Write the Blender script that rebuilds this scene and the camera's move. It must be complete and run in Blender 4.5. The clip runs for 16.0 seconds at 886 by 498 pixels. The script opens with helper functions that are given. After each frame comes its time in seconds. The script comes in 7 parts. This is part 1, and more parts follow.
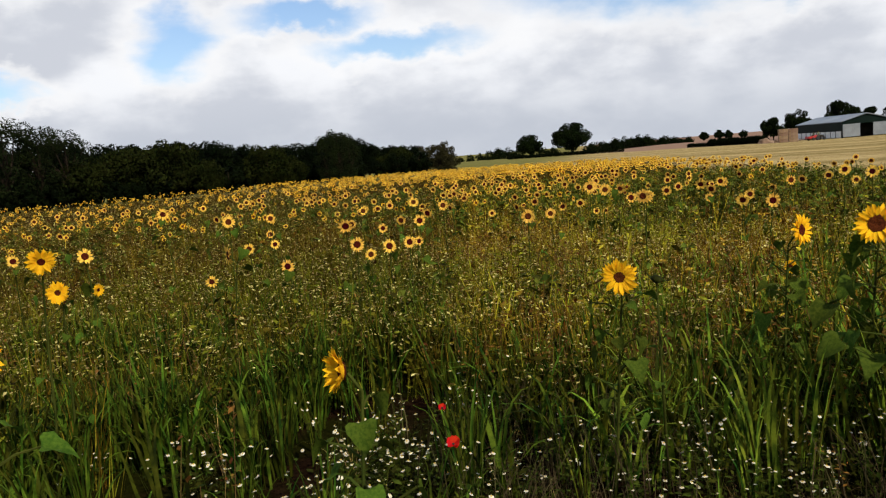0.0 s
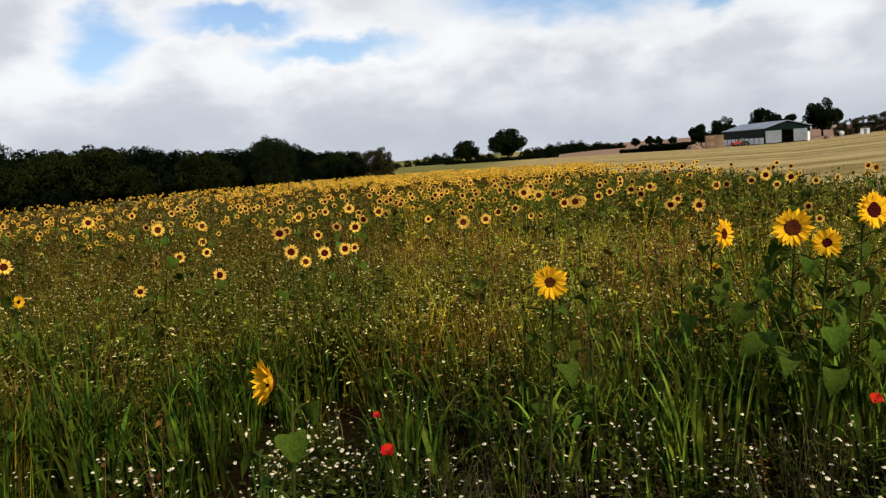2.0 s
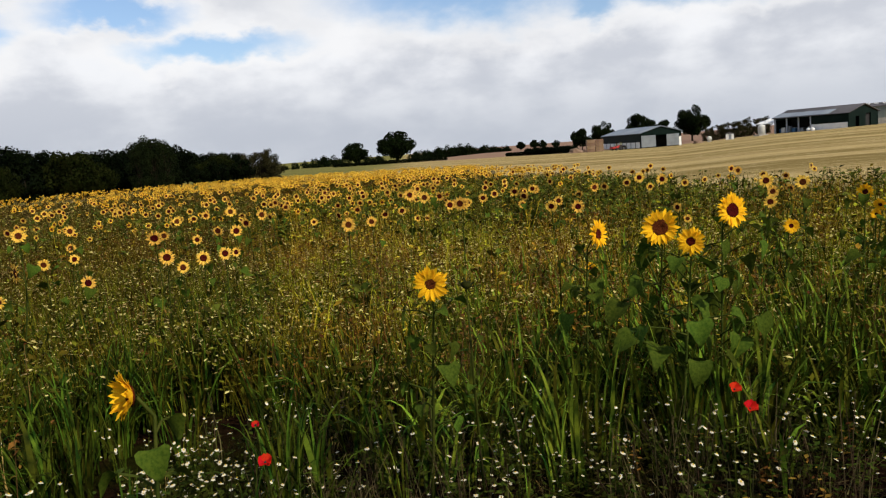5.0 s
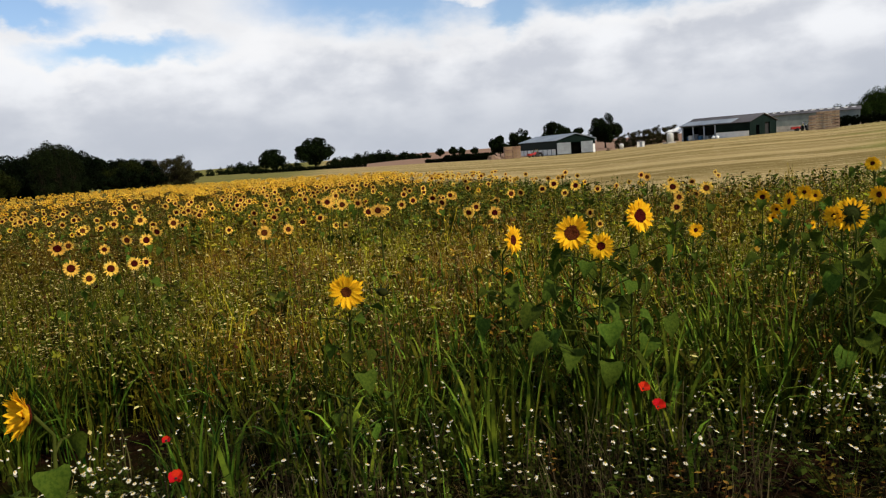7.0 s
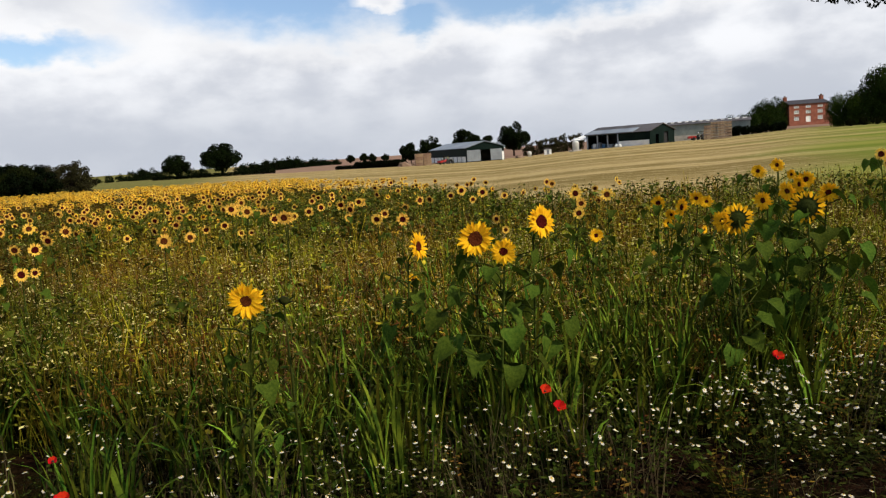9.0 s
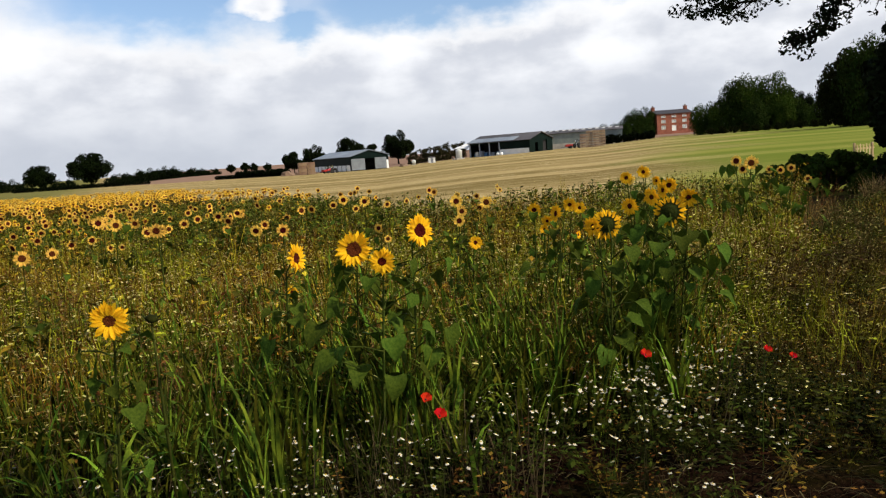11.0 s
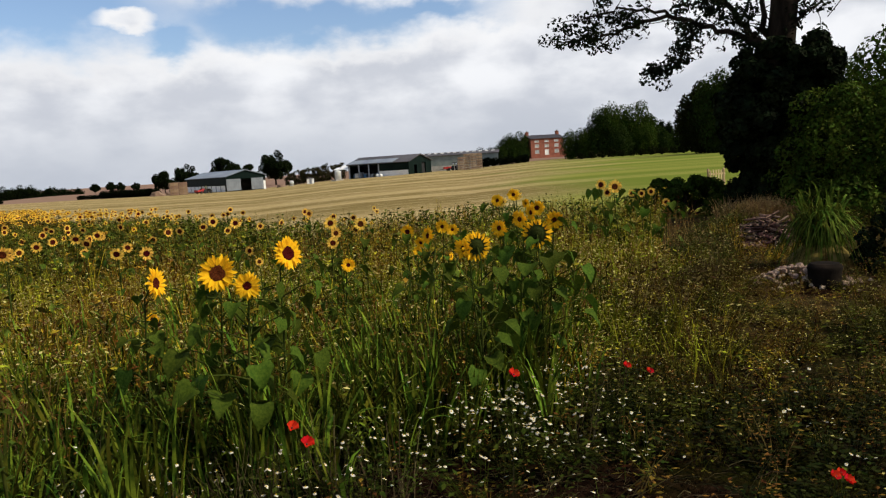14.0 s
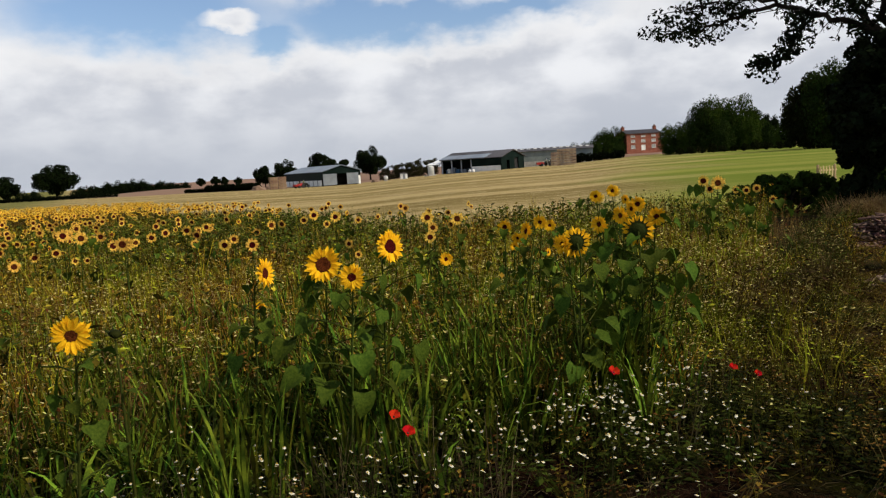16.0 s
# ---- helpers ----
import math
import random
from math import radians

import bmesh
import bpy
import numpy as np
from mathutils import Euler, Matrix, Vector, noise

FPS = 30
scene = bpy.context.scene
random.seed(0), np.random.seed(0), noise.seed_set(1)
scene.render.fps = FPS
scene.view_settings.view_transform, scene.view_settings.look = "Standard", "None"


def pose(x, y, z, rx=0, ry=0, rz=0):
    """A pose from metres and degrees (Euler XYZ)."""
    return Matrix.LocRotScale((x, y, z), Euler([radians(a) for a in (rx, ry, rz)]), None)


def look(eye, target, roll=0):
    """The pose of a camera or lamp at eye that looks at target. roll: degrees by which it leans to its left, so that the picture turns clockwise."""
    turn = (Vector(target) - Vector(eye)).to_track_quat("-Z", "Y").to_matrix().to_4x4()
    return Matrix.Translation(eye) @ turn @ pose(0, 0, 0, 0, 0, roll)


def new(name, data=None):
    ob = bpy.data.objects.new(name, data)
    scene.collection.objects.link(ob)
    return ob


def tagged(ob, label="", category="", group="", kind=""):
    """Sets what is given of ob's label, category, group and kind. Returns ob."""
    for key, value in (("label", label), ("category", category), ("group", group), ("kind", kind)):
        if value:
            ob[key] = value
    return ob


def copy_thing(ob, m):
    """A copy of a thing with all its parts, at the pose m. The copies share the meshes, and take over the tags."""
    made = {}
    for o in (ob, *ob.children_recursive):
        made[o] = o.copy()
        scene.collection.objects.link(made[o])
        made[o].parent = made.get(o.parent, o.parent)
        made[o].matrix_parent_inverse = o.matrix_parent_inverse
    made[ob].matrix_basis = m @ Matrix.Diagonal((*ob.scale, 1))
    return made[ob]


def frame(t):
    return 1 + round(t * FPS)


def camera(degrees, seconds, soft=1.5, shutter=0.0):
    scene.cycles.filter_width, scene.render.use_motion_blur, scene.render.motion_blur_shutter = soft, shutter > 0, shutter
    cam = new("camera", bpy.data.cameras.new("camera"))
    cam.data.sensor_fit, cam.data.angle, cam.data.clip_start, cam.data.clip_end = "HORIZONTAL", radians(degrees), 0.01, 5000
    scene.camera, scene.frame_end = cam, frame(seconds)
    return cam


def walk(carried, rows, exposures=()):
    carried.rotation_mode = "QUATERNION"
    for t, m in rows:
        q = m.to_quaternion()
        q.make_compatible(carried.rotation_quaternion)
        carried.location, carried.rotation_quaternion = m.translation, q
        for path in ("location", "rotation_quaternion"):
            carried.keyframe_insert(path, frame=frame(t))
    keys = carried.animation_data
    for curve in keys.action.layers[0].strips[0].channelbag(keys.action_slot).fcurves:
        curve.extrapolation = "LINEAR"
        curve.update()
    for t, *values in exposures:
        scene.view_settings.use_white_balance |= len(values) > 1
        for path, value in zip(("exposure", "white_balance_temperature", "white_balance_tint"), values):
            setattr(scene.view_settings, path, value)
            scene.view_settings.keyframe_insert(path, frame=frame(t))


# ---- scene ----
# camera and its walk
cam = camera(60.5, 16.0, soft=1.25)
PATH = [
    (0, (0.0, 0.0, 1.6), (0.0, 1.985, 1.358), -4.7),
    (0.5, (0.007, -0.008, 1.601), (0.044, 1.978, 1.365), -4.7),
    (1, (0.009, -0.003, 1.602), (0.086, 1.981, 1.362), -4.6),
    (1.5, (0.014, -0.003, 1.604), (0.13, 1.98, 1.37), -4.6),
    (2, (0.022, -0.006, 1.605), (0.185, 1.973, 1.364), -4.7),
    (2.5, (0.031, 0.002, 1.602), (0.249, 1.975, 1.353), -4.6),
    (3, (0.038, 0.005, 1.6), (0.299, 1.972, 1.35), -4.7),
    (3.5, (0.046, 0.006, 1.6), (0.355, 1.966, 1.35), -4.5),
    (4, (0.055, 0.013, 1.599), (0.409, 1.964, 1.344), -4.5),
    (6.5, (0.079, -0.004, 1.6), (0.675, 1.889, 1.346), -4.3),
    (7, (0.084, -0.006, 1.601), (0.732, 1.868, 1.345), -4.3),
    (7.5, (0.089, -0.011, 1.601), (0.793, 1.844, 1.349), -4.0),
    (8, (0.097, -0.015, 1.6), (0.848, 1.821, 1.351), -4.2),
    (8.5, (0.113, -0.015, 1.598), (0.922, 1.797, 1.346), -4.0),
    (9, (0.119, -0.016, 1.597), (0.982, 1.77, 1.342), -4.0),
    (11.5, (0.175, -0.032, 1.6), (1.37, 1.552, 1.348), -4.1),
    (12, (0.19, -0.036, 1.601), (1.458, 1.492, 1.358), -3.9),
    (12.5, (0.199, -0.038, 1.602), (1.528, 1.44, 1.383), -3.8),
    (13, (0.211, -0.035, 1.597), (1.582, 1.406, 1.385), -3.2),
    (13.5, (0.206, -0.041, 1.598), (1.581, 1.395, 1.383), -3.3),
    (14, (0.214, -0.042, 1.598), (1.584, 1.398, 1.378), -3.6),
    (14.5, (0.21, -0.037, 1.596), (1.551, 1.43, 1.371), -3.5),
    (15, (0.194, -0.031, 1.598), (1.496, 1.472, 1.378), -3.1),
    (15.5, (0.183, -0.024, 1.597), (1.438, 1.517, 1.375), -3.1),
    (16, (0.165, -0.03, 1.599), (1.352, 1.565, 1.382), -3.5),
]
walk(cam, [(t, look(eye, target, roll)) for t, eye, target, roll in PATH], exposures=[(0.0, -0.02), (4.0, -0.05), (6.5, -0.08), (9.0, 0.0), (12.0, 0.10), (12.5, 0.10), (13.2, -0.02), (14.5, -0.06), (16.0, -0.14)])

# ------------------------------------------------------------ sky and sun
SUN_EL, SUN_AZ = 42.0, 150.0          # degrees; azimuth to the right of +y


def link(nt, a, b):
    nt.links.new(a, b)


def node(nt, kind, **values):
    n = nt.nodes.new(kind)
    for key, value in values.items():
        n.inputs[key].default_value = value
    return n


def calc(nt, op, a, b=None, c=None, clamp=False):
    n = nt.nodes.new("ShaderNodeMath")
    n.operation, n.use_clamp = op, clamp
    for k, v in enumerate((a, b, c)):
        if v is None:
            continue
        if hasattr(v, "is_linked"):
            nt.links.new(v, n.inputs[k])
        else:
            n.inputs[k].default_value = v
    return n.outputs[0]


def smooth(nt, v, lo, hi):
    n = nt.nodes.new("ShaderNodeMapRange")
    n.interpolation_type = "SMOOTHSTEP"
    nt.links.new(v, n.inputs["Value"])
    n.inputs["From Min"].default_value, n.inputs["From Max"].default_value = lo, hi
    return n.outputs["Result"]


def blend(nt, fac, a, b, mode="MIX"):
    n = nt.nodes.new("ShaderNodeMix")
    n.data_type, n.blend_type = "RGBA", mode
    for sock, v in ((n.inputs[0], fac), (n.inputs[6], a), (n.inputs[7], b)):
        if hasattr(v, "is_linked"):
            nt.links.new(v, sock)
        elif isinstance(v, (int, float)):
            sock.default_value = v
        else:
            sock.default_value = (*v[:3], 1)
    return n.outputs[2]


def noise_tex(nt, vec, scale, detail=4.0, rough=0.55, distortion=0.0):
    n = nt.nodes.new("ShaderNodeTexNoise")
    n.inputs["Scale"].default_value, n.inputs["Detail"].default_value = scale, detail
    n.inputs["Roughness"].default_value, n.inputs["Distortion"].default_value = rough, distortion
    if vec is not None:
        nt.links.new(vec, n.inputs["Vector"])
    return n.outputs["Fac"]


world = bpy.data.worlds.new("sky")
scene.world = world
world.use_nodes = True
wt = world.node_tree
wt.nodes.clear()
sky = wt.nodes.new("ShaderNodeTexSky")
sky.sky_type, sky.sun_disc = "NISHITA", False
sky.sun_elevation, sky.sun_rotation = radians(SUN_EL), radians(SUN_AZ)
way = wt.nodes.new("ShaderNodeTexCoord").outputs["Generated"]
sep = wt.nodes.new("ShaderNodeSeparateXYZ")
link(wt, way, sep.inputs[0])
height = calc(wt, "MAXIMUM", sep.outputs[2], 0.0)
# a closed deck low down with a heaped upper edge and blue gaps above it; broken cloud higher up
az0 = calc(wt, "MULTIPLY", calc(wt, "ARCTAN2", sep.outputs[0], sep.outputs[1]), 57.296)
el0 = calc(wt, "MULTIPLY", calc(wt, "ARCSINE", sep.outputs[2]), 57.296)


def sheet(wide, tall, detail, rough, seed):
    """Noise over the sky with lumps so many degrees wide and tall."""
    at = wt.nodes.new("ShaderNodeCombineXYZ")
    link(wt, calc(wt, "DIVIDE", az0, wide), at.inputs[0])
    link(wt, calc(wt, "DIVIDE", el0, tall), at.inputs[1])
    at.inputs[2].default_value = seed
    return noise_tex(wt, at.outputs[0], 1.0, detail, rough, 0.0)


heaps, puffs, wisps = sheet(9.0, 4.5, 6.0, 0.55, 3.0), sheet(4.2, 2.8, 6.0, 0.52, 8.0), sheet(1.6, 0.9, 4.0, 0.5, 1.0)
az = calc(wt, "ADD", az0, calc(wt, "MULTIPLY", calc(wt, "SUBTRACT", heaps, 0.5), 7.0))
el = calc(wt, "ADD", el0, calc(wt, "ADD", calc(wt, "MULTIPLY", calc(wt, "SUBTRACT", puffs, 0.5), 4.2), calc(wt, "MULTIPLY", calc(wt, "SUBTRACT", wisps, 0.5), 1.5)))


def oval(a, e, wa, we, across=az, up=el):
    da = calc(wt, "DIVIDE", calc(wt, "SUBTRACT", across, a), wa)
    de = calc(wt, "DIVIDE", calc(wt, "SUBTRACT", up, e), we)
    return calc(wt, "SUBTRACT", 1.0, calc(wt, "SQRT", calc(wt, "ADD", calc(wt, "MULTIPLY", da, da), calc(wt, "MULTIPLY", de, de))))


# blue gaps: degrees to the right of straight ahead, degrees up, half width, half height
gap = None
for hole in ((-17.7, 9.2, 2.4, 2.4), (-9.0, 10.9, 5.0, 1.1), (-2.3, 8.4, 6.0, 1.2), (-30.0, 6.3, 4.0, 0.9), (17.0, 12.0, 11.0, 3.2), (25.0, 9.7, 2.6, 1.5), (34.5, 10.9, 12.0, 2.1), (43.0, 11.1, 7.0, 1.2), (-34.0, 16.0, 16.0, 2.5), (60.0, 17.0, 18.0, 3.0), (5.0, 18.0, 20.0, 2.5)):
    o = oval(*hole)
    if gap is not None:
        o = calc(wt, "SMOOTH_MAX", gap, o)
        o.node.inputs[2].default_value = 0.45
    gap = o
puff = oval(22.3, 11.1, 2.3, 1.0, az0, calc(wt, "ADD", el0, calc(wt, "MULTIPLY", calc(wt, "SUBTRACT", wisps, 0.5), 1.8)))          # one small cloud alone in the blue
gap = calc(wt, "SUBTRACT", gap, calc(wt, "MULTIPLY", calc(wt, "MAXIMUM", puff, 0.0), 1.5))
gap = calc(wt, "MAXIMUM", gap, calc(wt, "SUBTRACT", calc(wt, "MULTIPLY", calc(wt, "SUBTRACT", heaps, 0.36), 4.0), calc(wt, "MULTIPLY", smooth(wt, height, 0.36, 0.24), 5.0)))
mask = smooth(wt, gap, 0.60, -0.34)
rolls = sheet(10.0, 5.0, 6.0, 0.5, 5.0)
shade = calc(wt, "ADD", calc(wt, "MULTIPLY", rolls, 0.68), calc(wt, "MULTIPLY", sheet(4.6, 2.8, 5.0, 0.5, 11.0), 0.32))
cloud = blend(wt, smooth(wt, shade, 0.40, 0.62), (0.63, 0.66, 0.73), (0.95, 0.965, 1.0))
low = smooth(wt, height, 0.115, 0.015)
cloud = blend(wt, calc(wt, "MULTIPLY", low, 0.75), cloud, (0.52, 0.56, 0.64))
rim = calc(wt, "MULTIPLY", smooth(wt, gap, -0.9, -0.2), 0.7)     # sunlit edges beside the gaps
cloud = blend(wt, rim, cloud, (0.99, 0.99, 1.0))
clear = blend(wt, 1.0, sky.outputs[0], (0.124, 0.131, 0.145), "MULTIPLY")
back = node(wt, "ShaderNodeBackground", Strength=1.0)
link(wt, blend(wt, mask, clear, cloud), back.inputs[0])
out = wt.nodes.new("ShaderNodeOutputWorld")
link(wt, back.outputs[0], out.inputs[0])

sun = new("sun", bpy.data.lights.new("sun", "SUN"))
sun.data.energy, sun.data.angle, sun.data.color = 4.8, radians(1.0), (1.0, 0.91, 0.74)
_e, _a = radians(SUN_EL), radians(SUN_AZ)
sun.matrix_world = look((0, 0, 0), (-math.cos(_e) * math.sin(_a), -math.cos(_e) * math.cos(_a), -math.sin(_e)))
sun.location = (0, 0, 60)

# ------------------------------------------------------------ materials
def rgb(c):
    return (*c, 1.0)


def surface(name, a, b, scale=6.0, fine=60.0, rough=0.8, bump=0.2, metal=0.0, vary="", amount=0.35, coords="Object", stretch=None, spec=0.3, drift=None):
    """A plain surface: two colours mixed by broad and fine noise, with fine relief. vary: 'object' or 'island' shifts its brightness."""
    m = bpy.data.materials.new(name)
    m.use_nodes = True
    nt = m.node_tree
    p = nt.nodes["Principled BSDF"]
    vec = nt.nodes.new("ShaderNodeTexCoord").outputs[coords]
    if stretch:
        mp = nt.nodes.new("ShaderNodeMapping")
        mp.inputs["Scale"].default_value = stretch
        link(nt, vec, mp.inputs["Vector"])
        vec = mp.outputs["Vector"]
    broad, grain = noise_tex(nt, vec, scale, 3.0), noise_tex(nt, vec, fine, 5.0, 0.65)
    col = blend(nt, smooth(nt, broad, 0.3, 0.7), rgb(a), rgb(b))
    col = blend(nt, 0.35, col, blend(nt, smooth(nt, grain, 0.3, 0.7), (0.45, 0.45, 0.45), (1, 1, 1)), "MULTIPLY")
    if drift:
        wide = noise_tex(nt, vec, drift[0], 3.0, 0.6)
        col = blend(nt, 1.0, col, blend(nt, smooth(nt, wide, 0.4, 0.6), drift[1], drift[2]), "MULTIPLY")
    if vary:
        r = (nt.nodes.new("ShaderNodeObjectInfo").outputs["Random"] if vary == "object" else nt.nodes.new("ShaderNodeNewGeometry").outputs["Random Per Island"])
        tone = nt.nodes.new("ShaderNodeMapRange")
        link(nt, r, tone.inputs["Value"])
        tone.inputs["To Min"].default_value, tone.inputs["To Max"].default_value = 1 - amount, 1 + amount
        hue = nt.nodes.new("ShaderNodeHueSaturation")
        link(nt, tone.outputs[0], hue.inputs["Value"])
        link(nt, calc(nt, "ADD", 0.5, calc(nt, "MULTIPLY", calc(nt, "SUBTRACT", r, 0.5), 0.12 * amount)), hue.inputs["Hue"])
        link(nt, col, hue.inputs["Color"])
        col = hue.outputs[0]
    link(nt, col, p.inputs["Base Color"])
    p.inputs["Roughness"].default_value, p.inputs["Metallic"].default_value = rough, metal
    p.inputs["Specular IOR Level"].default_value = spec
    if bump:
        bp = node(nt, "ShaderNodeBump", Strength=bump, Distance=0.01)
        link(nt, grain, bp.inputs["Height"])
        link(nt, bp.outputs[0], p.inputs["Normal"])
    return m


def foliage(name, a, b, through_light=0.3, vary="island", amount=0.35, rough=0.75, scale=9.0, spec=0.03, drift=None):
    """A leaf surface: as surface(), with light passing through."""
    m = surface(name, a, b, scale, scale * 14, rough, 0.15, 0.0, vary, amount, spec=spec, drift=drift)
    nt = m.node_tree
    p, o = nt.nodes["Principled BSDF"], nt.nodes["Material Output"]
    tr, mix = nt.nodes.new("ShaderNodeBsdfTranslucent"), node(nt, "ShaderNodeMixShader", Fac=through_light)
    link(nt, p.inputs["Base Color"].links[0].from_socket, tr.inputs["Color"])
    link(nt, p.outputs[0], mix.inputs[1])
    link(nt, tr.outputs[0], mix.inputs[2])
    link(nt, mix.outputs[0], o.inputs["Surface"])
    return m


# one grass in two brightnesses: the left side's dimness is put into the first
M_GRASS_DIM = foliage("dim_grass", (0.008, 0.020, 0.002), (0.080, 0.104, 0.008), 0.12, amount=0.75)
M_GRASS_BRIGHT = foliage("bright_grass", (0.018, 0.037, 0.004), (0.150, 0.178, 0.014), 0.12, amount=0.75)
M_WEED = foliage("weed_leaf", (0.080, 0.060, 0.005), (0.32, 0.240, 0.022), 0.12, amount=0.75, drift=(0.55, (0.80, 1.0, 0.7), (1.16, 0.84, 0.9)))
M_WEED_FAR = foliage("far_weed_leaf", (0.040, 0.027, 0.003), (0.120, 0.076, 0.010), 0.12, amount=0.65, drift=(0.15, (0.8, 1.0, 0.8), (1.1, 0.88, 0.9)))
M_WEED_NEAR = foliage("near_weed_leaf", (0.040, 0.042, 0.003), (0.135, 0.115, 0.010), 0.12, amount=0.65)
M_WEED_PALE = foliage("weed_top", (0.40, 0.32, 0.10), (0.62, 0.50, 0.19), 0.3, amount=0.45)
M_OLIVE = foliage("olive_grass", (0.058, 0.054, 0.004), (0.205, 0.172, 0.016), 0.12, amount=0.55, drift=(0.55, (0.80, 1.0, 0.7), (1.16, 0.84, 0.9)))
M_CROP = foliage("crop_leaf", (0.026, 0.036, 0.004), (0.100, 0.105, 0.012), 0.12, amount=0.7)
# low weeds; shadow down among them is put into this dark green
M_LOW_SHADED = foliage("shaded_low_green", (0.007, 0.011, 0.0015), (0.026, 0.026, 0.004), 0.15, amount=0.6)
M_TRACK = foliage("track_weed_leaf", (0.024, 0.019, 0.003), (0.098, 0.070, 0.011), 0.12, amount=0.75, drift=(0.7, (0.75, 1.0, 0.7), (1.1, 0.85, 0.9)))
M_BANK = foliage("bank_weed_leaf", (0.016, 0.024, 0.003), (0.062, 0.070, 0.010), 0.2, amount=0.6)
M_BANK_BROWN = foliage("withered_bank_leaf", (0.040, 0.026, 0.007), (0.115, 0.078, 0.022), 0.2, amount=0.6)
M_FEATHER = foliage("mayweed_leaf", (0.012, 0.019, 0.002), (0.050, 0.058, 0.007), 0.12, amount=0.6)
M_STRIP = foliage("soil_stalk", (0.028, 0.020, 0.009), (0.088, 0.065, 0.031), 0.1, amount=0.6)
M_STALK = foliage("dry_stalk", (0.066, 0.040, 0.012), (0.18, 0.115, 0.036), 0.15, amount=0.5)
M_SEED = foliage("seed_head", (0.10, 0.045, 0.008), (0.22, 0.110, 0.022), 0.2, amount=0.5)
M_STRAW = foliage("dead_grass", (0.24, 0.155, 0.045), (0.40, 0.27, 0.09), 0.2, amount=0.4)
M_TAN = foliage("bleached_blade", (0.34, 0.20, 0.07), (0.50, 0.32, 0.13), 0.3, amount=0.3)
M_STEM = foliage("sunflower_stem", (0.024, 0.036, 0.005), (0.058, 0.070, 0.011), 0.05, "object", 0.25)
M_LEAF = foliage("sunflower_leaf", (0.032, 0.059, 0.006), (0.068, 0.097, 0.010), 0.18, "object", 0.4)
M_PETAL = foliage("sunflower_petal", (0.97, 0.47, 0.006), (0.98, 0.62, 0.025), 0.25, "object", 0.08, scale=20)
M_PETAL_MID = foliage("pale_petal", (0.96, 0.50, 0.04), (0.98, 0.67, 0.14), 0.25, "object", 0.10, scale=20)
M_PETAL_FAR = foliage("far_petal", (0.96, 0.52, 0.02), (0.98, 0.66, 0.09), 0.25, "island", 0.14, scale=3)
M_DISC = surface("sunflower_disc", (0.022, 0.004, 0.003), (0.105, 0.016, 0.006), 30, 260, 0.95, 0.4, vary="object", amount=0.35, spec=0.03)
M_DISC_FAR = surface("far_disc", (0.07, 0.014, 0.006), (0.15, 0.032, 0.010), 4, 60, 0.95, 0.0, spec=0.03)
M_CALYX = foliage("sunflower_calyx", (0.012, 0.016, 0.003), (0.03, 0.036, 0.006), 0.05, "object", 0.25)
M_DAISY = foliage("white_petal", (0.66, 0.60, 0.46), (0.78, 0.72, 0.58), 0.25, amount=0.2, scale=30)
M_DAISY_EYE = surface("yellow_centre", (0.55, 0.36, 0.03), (0.68, 0.46, 0.05), 60, 400, 0.9, 0.3)
M_POPPY = foliage("poppy_petal", (0.46, 0.010, 0.007), (0.60, 0.02, 0.010), 0.3, "object", 0.12, scale=30)
M_POPPY_EYE = surface("poppy_centre", (0.015, 0.012, 0.012), (0.04, 0.035, 0.02), 60, 300, 0.8, 0.2)
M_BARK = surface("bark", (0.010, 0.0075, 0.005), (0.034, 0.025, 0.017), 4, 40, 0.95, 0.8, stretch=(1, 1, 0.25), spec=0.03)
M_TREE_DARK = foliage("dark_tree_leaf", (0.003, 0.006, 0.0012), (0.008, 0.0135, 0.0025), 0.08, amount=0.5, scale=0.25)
# darker than the leaf itself: the wood's deep shade is put into this colour
M_WOOD_SHADED = foliage("shaded_woodland_leaf", (0.0016, 0.0036, 0.0008), (0.0048, 0.0080, 0.0015), 0.06, amount=0.35, scale=0.25)
M_TREE_GREY = foliage("grey_green_tree_leaf", (0.005, 0.0085, 0.0022), (0.015, 0.021, 0.006), 0.2, amount=0.4, scale=0.4)
M_TREE_BROWN = foliage("brown_tree_leaf", (0.018, 0.017, 0.006), (0.042, 0.037, 0.015), 0.2, amount=0.4, scale=0.4)
M_TREE_DEEP = foliage("deep_green_tree_leaf", (0.010, 0.020, 0.003), (0.026, 0.042, 0.006), 0.18, amount=0.4, scale=0.5)
M_TREE_OLIVE = foliage("olive_tree_leaf", (0.007, 0.0105, 0.0016), (0.017, 0.0205, 0.0035), 0.2, amount=0.4, scale=0.4)
M_TREE_GREEN = foliage("green_tree_leaf", (0.020, 0.040, 0.004), (0.044, 0.066, 0.007), 0.22, amount=0.4, scale=0.6)
# near black, as the shade around the tree is put into the leaf colour
M_IVY_SHADED = foliage("shaded_ivy_leaf", (0.006, 0.010, 0.004), (0.014, 0.020, 0.006), 0.05, amount=0.5, scale=2)
M_BUSH = foliage("bush_leaf", (0.020, 0.038, 0.004), (0.068, 0.095, 0.010), 0.2, amount=0.5, scale=2)
M_CLUMP = foliage("broad_grass", (0.030, 0.055, 0.005), (0.13, 0.16, 0.02), 0.3, amount=0.6)
M_GREEN_STEEL = surface("dark_green_cladding", (0.003, 0.009, 0.007), (0.006, 0.014, 0.011), 0.4, 9, 0.6, 0.1, coords="Object", spec=0.05)
